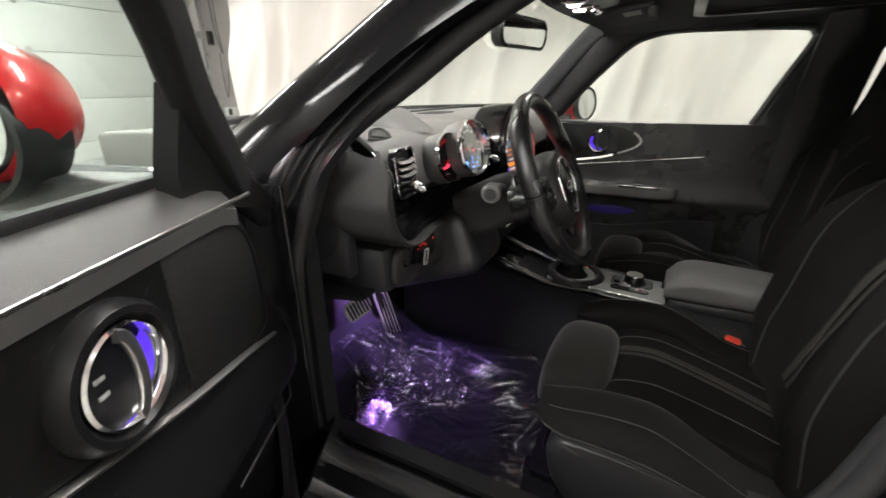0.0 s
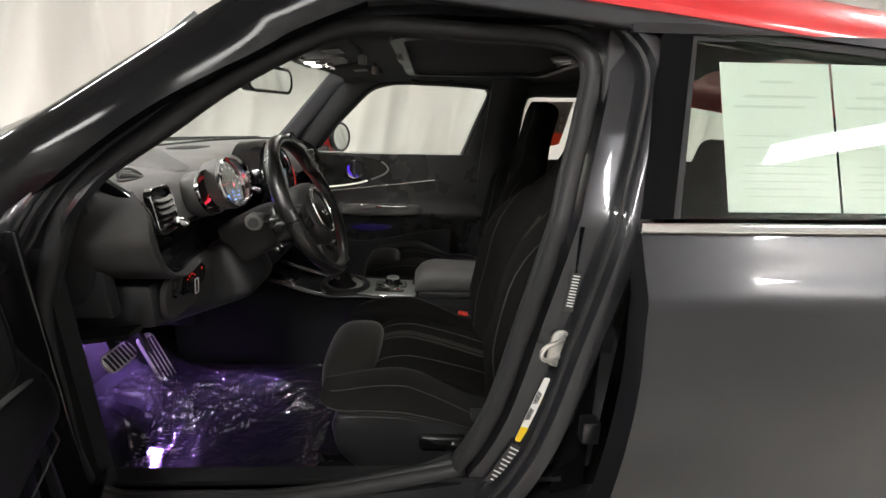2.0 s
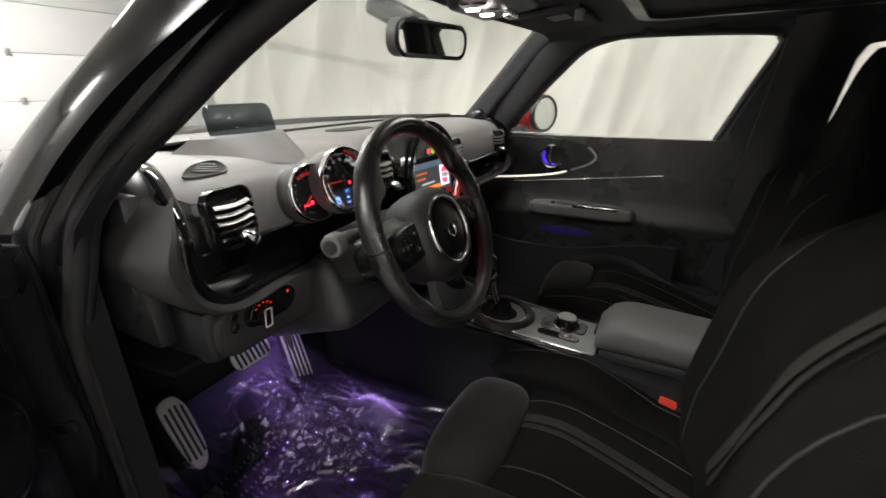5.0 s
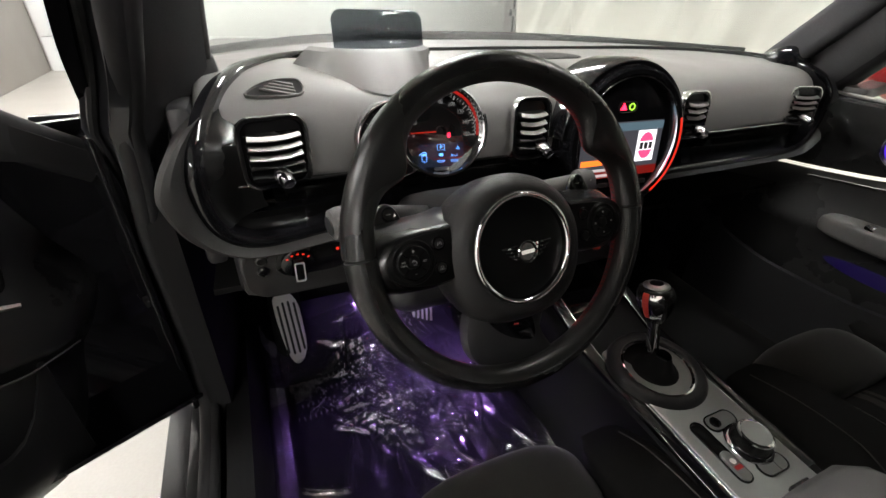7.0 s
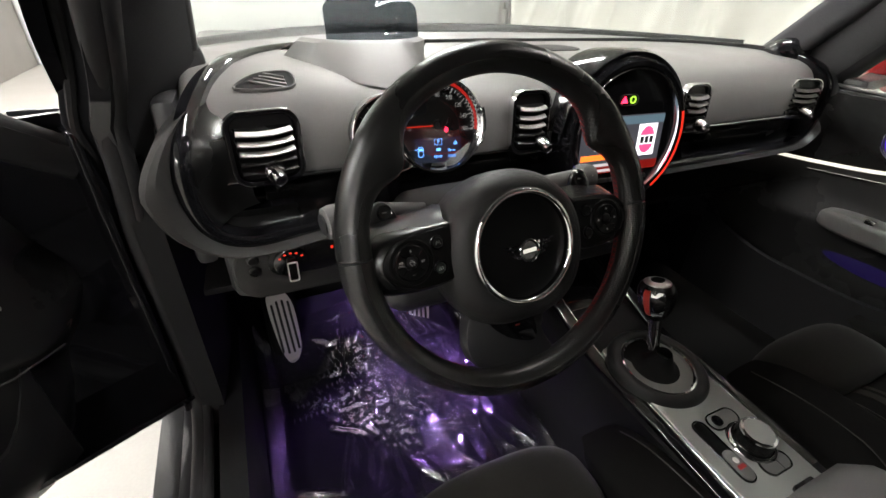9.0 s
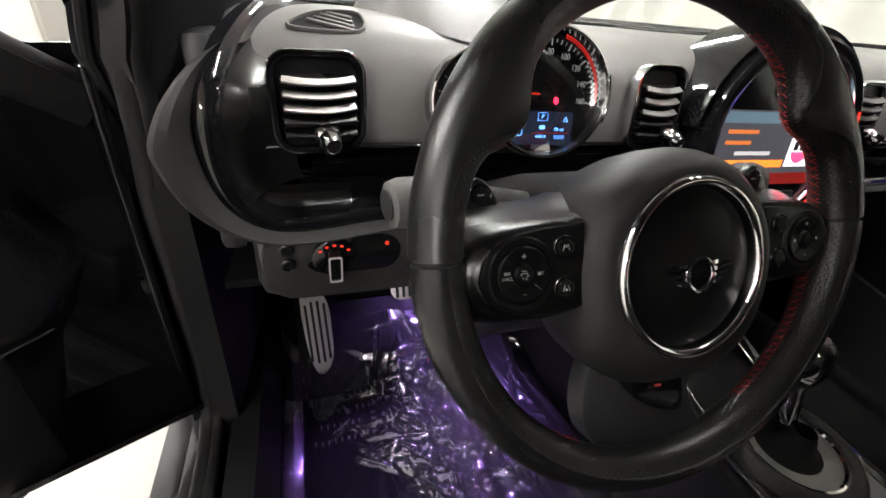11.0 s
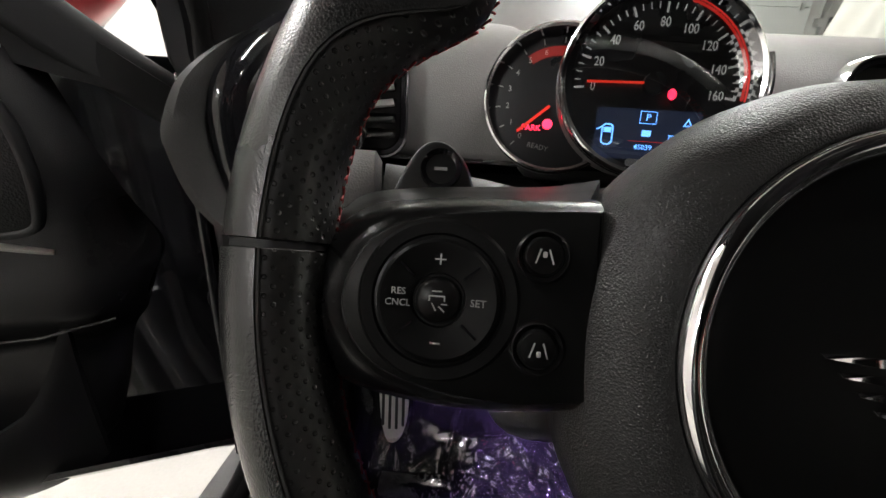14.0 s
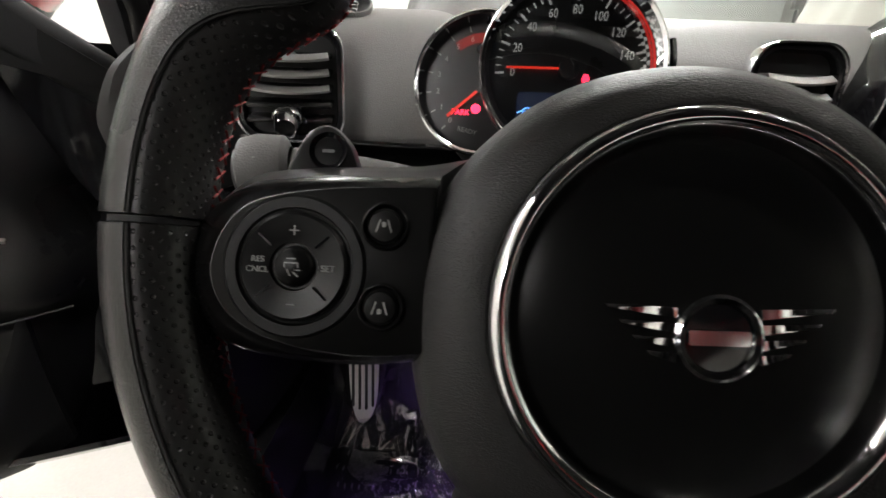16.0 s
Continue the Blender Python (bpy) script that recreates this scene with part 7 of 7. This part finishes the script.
    g = thing("gear_lever", "chrome gear lever with a black and red knob", "gear lever", at=(-0.04, 0.008, 0.53))
    axis = Vector((-0.036, -0.004, 0.14))
    part("shaft", tube([axis * 0.22, axis * 0.72], 0.0115, n=20, up=(0, 1, 0)), CHROME, g, "chrome shaft")
    k = facing(axis * 0.69, axis, (-1, 0, 0))
    part("shaft_ring", lathe([(0.012, -0.012), (0.0135, -0.011), (0.0135, -0.007), (0.012, -0.006)], k, 28), CHROME, g, "polished ring under the knob")
    kb = part("knob", lathe([(0.0125, -0.008), (0.018, -0.001), (0.025, 0.014), (0.0300, 0.034), (0.0305, 0.047), (0.027, 0.057), (0.018, 0.0635), (0.008, 0.066), (0, 0.0665)], k, 36, squash=(0.95, 1.12)), SATIN_BLACK, g, "black leather knob")
    part("knob_cap", lathe([(0.0215, 0.0608), (0.0212, 0.0632), (0.0175, 0.0655), (0.013, 0.0668), (0.0125, 0.066), (0, 0.0662)], k, 32, squash=(0.95, 1.12)), SATIN, kb, "chrome knob cap")
    part("cap_disc", lathe([(0.0118, 0.0655), (0.011, 0.0675), (0, 0.068)], k, 24), PIANO, kb)
    prof = curve_points([Vector(p) for p in ((0.0215, 0, 0.006), (0.026, 0, 0.016), (0.0300, 0, 0.034), (0.0305, 0, 0.047), (0.0280, 0, 0.055))], 4)
    def ribbon(nm, a0, a1, mat, lab):
        part(nm, loft([[k @ Vector(((p.x + h) * 0.95 * math.cos(radians(a)), (p.x + h) * 1.12 * math.sin(radians(a)), p.z)) for a, h in ((a0, -0.001), (a0, 0.0008), ((a0 + a1) / 2, 0.0012), (a1, 0.0008), (a1, -0.001))] for p in prof]), mat, kb, lab)
    ribbon("red_inlay", 176, 196, RED_PLASTIC, "red inlay")
    ribbon("silver_inlay", 200, 240, CHROME, "silver inlay")
    part("release_key", box((0.006, 0.012, 0.016), k @ Vector((-0.0275, 0.008, 0.034)), 0.002, [math.degrees(a) for a in k.to_euler()]), CHROME, kb)
    # armrest on its hinge
    a = thing("armrest", "padded dark grey armrest lid on the console", "armrest", at=(0, 0.020, 0))
    rings = []
    for i in range(15):
        t = i / 14
        x = 0.222 + 0.34 * t
        e = math.sqrt(max(0.0, 1 - (1 - min(1, (t + 0.004) / 0.24)) ** 2))
        h = 0.545 - 0.012 * (1 - e)
        zt = 0.552 + 0.056 * e - 0.02 * t * t
        w_ = 0.164 * (0.72 + 0.28 * e)
        rings.append([Vector((x, yy, 0.5 * (zt + 0.515) + zz)) for yy, zz in rounded(w_, zt - 0.515, min(0.040, (zt - 0.515) * 0.46), 7)])
    part("lid", loft(rings), HUMP, a, "grey padded lid")
    part("lid_base", box((0.32, 0.14, 0.03), (0.395, 0, 0.508), 0.01), TRIM, a)
    part("release", box((0.012, 0.04, 0.012), (0.219, 0, 0.535), 0.004), PIANO, a)
    b = thing("belt_buckle", "black belt buckle with a red press key", "belt buckle", at=(0.388, -0.0985, 0.456))
    part("buckle_body", box((0.05, 0.022, 0.07), (0, 0, -0.03), 0.006, (0, 18, 0)), TRIM, b)
    part("press_key", box((0.034, 0.018, 0.012), (0.004, 0, 0.008), 0.003, (0, 12, 0)), RED_PLASTIC, b, "red press key")
    part("stem", box((0.02, 0.01, 0.12), (-0.01, 0, -0.10), 0.003, (0, 12, 0)), TRIM, b)


build_console()


# ---- pedals and the covered mat ----
def build_pedals():
    gas = thing("accelerator_pedal", "brushed steel accelerator pedal with rubber ribs", "pedal", at=(-0.575, -0.246, 0.37))
    m = facing((0, 0, 0), (0.9, -0.25, 0.45))
    part("plate", plate(rounded(0.056, 0.19, 0.02), 0.006, m, 0.002), ALLOY, gas)
    for k in range(4):
        part("rib", plate(rounded(0.006, 0.16, 0.003), 0.003, m @ Matrix.Translation((-0.018 + 0.012 * k, 0, 0.006)), 0.001), RUBBER, gas, "black rubber rib")
    part("arm", box((0.05, 0.02, 0.22), (-0.06, 0, 0.10), 0.006, (0, -20, 0)), TRIM, gas)
    br = thing("brake_pedal", "brushed steel brake pedal with rubber ribs", "pedal", at=(-0.58, -0.385, 0.468))
    m = facing((0, 0, 0), (0.85, 0, 0.5))
    part("plate", plate(rounded(0.11, 0.056, 0.022), 0.006, m, 0.002), ALLOY, br)
    for k in range(7):
        part("rib", plate(rounded(0.006, 0.046, 0.003), 0.003, m @ Matrix.Translation((-0.042 + 0.014 * k, 0, 0.006)), 0.001), RUBBER, br, "black rubber rib")
    part("arm", box((0.03, 0.02, 0.26), (-0.05, 0.03, 0.12), 0.006, (0, -14, 0)), TRIM, br)
    ft = thing("footrest", "brushed steel footrest plate with dark slots", "footrest", at=(-0.551, -0.605, 0.397))
    m = facing((0, 0, 0), (0.93, 0.12, 0.33), (-0.33, 0, 0.93))
    out = [(p.x, p.y) for p in curve_points([(-0.022, 0.085, 0), (0.012, 0.088, 0), (0.030, 0.055, 0), (0.034, 0.0, 0), (0.033, -0.055, 0), (0.020, -0.090, 0), (0.0, -0.093, 0), (-0.014, -0.055, 0), (-0.022, 0.0, 0), (-0.026, 0.055, 0)], 4, True)]
    part("plate", plate(out[::-1], 0.006, m, 0.002), ALLOY, ft)
    for k in range(4):
        part("slot", plate(rounded(0.0055, 0.145 - 0.012 * abs(k - 1.5), 0.0027), 0.001, m @ Matrix.Translation((-0.014 + 0.0125 * k, 0, 0.0062)) @ Matrix.Rotation(radians(3), 4, "Z")), RUBBER, ft, "dark slot")
    part("block", box((0.07, 0.075, 0.19), (-0.045, 0, -0.02), 0.02, (0, -18, 0), 3), CARPET, ft)


build_pedals()


def build_film():
    f = thing("floor_film", "crinkled clear protective film with print over the floor mat", "protective film")
    rnd = random.Random(4)
    NX, NY = 380, 340
    X0, X1, Y0, Y1 = -0.60, 0.0, -0.675, -0.13
    gx, gy = np.meshgrid(np.linspace(X0, X1, NX + 1), np.linspace(Y0, Y1, NY + 1), indexing="ij")
    def wrinkle(x, y):
        z = 0.004 + 0.012 * noise.noise(Vector((x * 6, y * 6, 0.3)))
        z += 0.010 * (0.35 - abs(noise.noise(Vector((x * 7, y * 5, 2.0))))) + 0.006 * (0.35 - abs(noise.noise(Vector((x * 10 + 3, y * 24, 7.0)))))
        busy = math.exp(-((x + 0.38) / 0.15) ** 2 - ((y + 0.36) / 0.12) ** 2)
        z *= 0.35 + 0.65 * soft(y, -0.56, -0.42)
        return z + busy * (0.007 * (0.3 - abs(noise.noise(Vector((x * 22 + y * 8, y * 40 - x * 6, 5.0))))) + 0.0035 * (0.3 - abs(noise.noise(Vector((x * 46, y * 38, 3.0))))))
    rise = np.array([[wrinkle(gx[i, j], gy[i, j]) for j in range(NY + 1)] for i in range(NX + 1)])
    for k in range(260):
        # long folds everywhere, short sharp ones where the sheet is bunched up
        if k < 70:
            cx, cy, ln, w_, h_ = rnd.uniform(-0.62, 0.10), rnd.uniform(-0.66, -0.14), rnd.uniform(0.05, 0.22), rnd.uniform(0.004, 0.009), rnd.uniform(0.001, 0.0035)
            a = rnd.uniform(0, math.pi)
            h_ *= 0.12 + 0.88 * soft(cy, -0.54, -0.40)
        else:
            cx, cy, ln, w_, h_ = rnd.gauss(-0.38, 0.11), rnd.gauss(-0.36, 0.085), rnd.uniform(0.02, 0.08), rnd.uniform(0.0028, 0.006), rnd.uniform(0.002, 0.005)
            a = rnd.gauss(1.0, 0.6)
        dx, dy = gx - cx, gy - cy
        al = dx * math.cos(a) + dy * math.sin(a)
        ac = -dx * math.sin(a) + dy * math.cos(a) + 0.02 * np.sin(al * 20 + cx * 30) * (0.4 if k >= 70 else 1)
        rise += np.where(np.abs(al) < ln, h_ * np.exp(-np.abs(ac / w_) ** 1.5) * (1 - (al / ln) ** 2), 0)
    def height(x, y):
        return float(rise[min(NX, max(0, round((x - X0) / (X1 - X0) * NX))), min(NY, max(0, round((y - Y0) / (Y1 - Y0) * NY)))])
    def ground(x):
        return 0.272 + 0.55 * max(0, -0.47 - x) ** 1.0 + 0.6 * max(0, -0.47 - x) ** 2
    def film(u, v):
        x = X0 + (X1 - X0) * u
        y = Y0 + (Y1 - Y0) * v
        edge = 0.015 * max(0, 1 - v / 0.06) + 0.006 * max(0, (v - 0.95) / 0.05)
        return Vector((x, y, ground(x) + 0.012 + 1.7 * height(x, y) + edge))
    sheet = part("sheet", grid(film, NX, NY), FILM, f, "glossy crinkled clear sheet", 180)
    mat = thing("floor_mat", "black velour floor mat under clear film", "floor mat")
    part("mat", slab(lambda u, v: Vector((-0.65 + 0.72 * u, -0.66 + 0.51 * v, ground(-0.65 + 0.72 * u) + 0.004)), 20, 8, (0, 0, -0.006)), MAT, mat)
    # faint printed lines on the film
    for r in range(4):
        for i in range(13):
            x, y = -0.46 + 0.034 * r, -0.62 + 0.012 * i
            if rnd.random() < 0.8:
                z = ground(x) + 0.013 + 1.7 * height(x, y)
                part("print_bar", box((0.009, 0.0022, 0.0005), (x + rnd.uniform(-0.002, 0.002), y, z + 0.002), 0, (0, 0, rnd.uniform(-9, 9))), INK, sheet)


build_film()


# ---- up at the roof ----
def build_roof_things():
    m = thing("rear_view_mirror", "black rear-view mirror on the windscreen", "mirror", at=(-0.222, -0.002, 1.217))
    q = facing((0, 0, 0), (1, -0.18, -0.10))
    part("mirror_shell", plate(rounded(0.262, 0.080, 0.034), 0.03, q @ Matrix.Translation((0, 0, -0.03)), 0.008), TRIM, m)
    part("mirror_rim", frame_ring(rounded(0.263, 0.081, 0.034), rounded(0.242, 0.062, 0.027), 0.006, q @ Matrix.Translation((0, 0, -0.002)), bevel=0.002), SATIN_BLACK, m, "black rim")
    part("mirror_pane", plate(rounded(0.250, 0.068, 0.030), 0.0015, q, 0.0), MIRROR, m, "mirror glass")
    part("stalk", box((0.10, 0.04, 0.05), (-0.07, 0.0, 0.045), 0.012, (0, 30, 0), 3), TRIM, m)
    part("camera_box", box((0.14, 0.09, 0.05), (-0.10, 0.0, 0.062), 0.015, (0, 26, 0), 3), TRIM, m, "black sensor housing")
    o = thing("roof_console", "dark overhead console with lit chrome reading lamps", "reading lamp", at=(-0.065, -0.06, 1.262))
    part("console_body", box((0.14, 0.2, 0.03), (0.0, 0.05, 0.02), 0.012, (0, -8, 0), 3), TRIM, o)
    for dy in (-0.045, 0.03):
        part("lamp_lens", lathe([(0.024, 0), (0.022, -0.006), (0.012, -0.012), (0, -0.013)], Matrix.Translation((-0.01, dy, 0.006)), 24, squash=(1.2, 0.75)), LENS, o, "bright faceted lamp lens")
        part("lit_lamp", lathe([(0.013, -0.0105), (0.011, -0.014), (0, -0.0155)], Matrix.Translation((-0.01, dy, 0.006)), 20, squash=(1.2, 0.75)), DOME_LAMP, o, "lit white reading lamp")
        part("lamp_rim", lathe([(0.026, 0.002), (0.027, -0.004), (0.023, -0.006)], Matrix.Translation((-0.01, dy, 0.006)), 24, squash=(1.2, 0.75)), CHROME, o)
    for i in range(3):
        part("toggle", box((0.022, 0.012, 0.018), (0.02, 0.075 + 0.018 * i, 0.0), 0.004), CHROME, o)
    for y, x in ((-0.30, 0.045), (0.27, 0.045)):
        v = thing("sun_visor", "anthracite sun visor with pale label", "sun visor", at=(0.0, y, 1.268))
        part("flap", box((0.15, 0.30, 0.016), (0.01, 0, 0.006), 0.006, (0, -6, 0), 3), HEADLINER, v)
        part("label", box((0.045, 0.075, 0.001), (0.03, 0.02 if y < 0 else -0.10, -0.0035), 0, (0, -6, 0)), GREY_LABEL, v, "pale grey warning label")
        part("clip", lathe([(0.012, 0), (0.012, 0.02), (0.008, 0.024), (0, 0.024)], Matrix.Translation((0.085, 0.14 if y < 0 else -0.14, -0.018)), 16), DASH, v)
    s = thing("sunroof", "dark panoramic sunroof with raised surround", "sunroof", at=(0, 0, 1.288))
    part("surround", frame_ring([(x + 0.46, y) for x, y in rounded(0.56, 0.92, 0.08)], [(x + 0.46, y) for x, y in rounded(0.50, 0.86, 0.06)], 0.014, Matrix.Translation((0, 0, -0.014)), bevel=0.004), TRIM, s)
    part("blind", box((0.52, 0.88, 0.006), (0.46, 0, 0.004), 0.002), HEADLINER, s)
    part("wind_edge", box((0.012, 0.10, 0.03), (0.19, -0.14, -0.012), 0.004, (0, 20, 0)), DASH, s)
    r = thing("rear_reading_lamp", "chrome-edged rear reading lamp in the headliner", "reading lamp", at=(0.655, -0.12, 1.272))
    part("lamp_lens", box((0.05, 0.085, 0.012), (0, 0, 0), 0.005, (0, 0, -20)), LENS, r)
    part("lamp_rim", box((0.066, 0.10, 0.012), (0, 0, 0.006), 0.005, (0, 0, -20)), DASH, r)
    for x in (0.28, 1.0):
        h = thing("grab_handle", "dark folding grab handle above the window", "grab handle", at=(x, 0.575, 1.262))
        part("grip", tube(curve_points([Vector((-0.09, 0, 0.01)), Vector((-0.075, -0.012, -0.004)), Vector((-0.05, -0.018, -0.010)), Vector((0.05, -0.018, -0.010)), Vector((0.075, -0.012, -0.004)), Vector((0.09, 0, 0.01))], 5), 0.009, n=10), HEADLINER, h)


build_roof_things()


# ---- violet footwell lamps ----
def build_footwell_lamps():
    for y, power in ((-0.25, 1.0), (0.30, 0.2)):
        t = thing("footwell_lamp", "small violet footwell lamp under the dashboard", "lamp", "footwell lamps", at=(-0.69, y, 0.636))
        part("housing", box((0.06, 0.10, 0.012), (0, 0, 0.006), 0.004), TRIM, t)
        # added flaps, no real parts: they keep violet off sill, console and bulkhead
        part("light_flap", box((0.004, 0.10, 0.016), (-0.028, 0, -0.006), 0.001), CARPET, t)
        part("light_flap", box((0.004, 0.10, 0.016), (0.028, 0, -0.006), 0.001), CARPET, t)
        part("light_flap", box((0.22, 0.004, 0.054), (0.08, -0.046, -0.025), 0.001), CARPET, t)
        part("light_flap", box((0.062, 0.004, 0.150), (-0.018, -0.050, -0.070), 0.001), CARPET, t)
        part("light_flap", box((0.26, 0.004, 0.170), (0.10, 0.046, -0.080), 0.001), CARPET, t)
        part("lens", box((0.034, 0.052, 0.006), (0, 0.0, -0.006), 0.002), VIOLET_LAMP if power == 1.0 else VIOLET_SOFT, t, "glowing violet lens")


build_footwell_lamps()
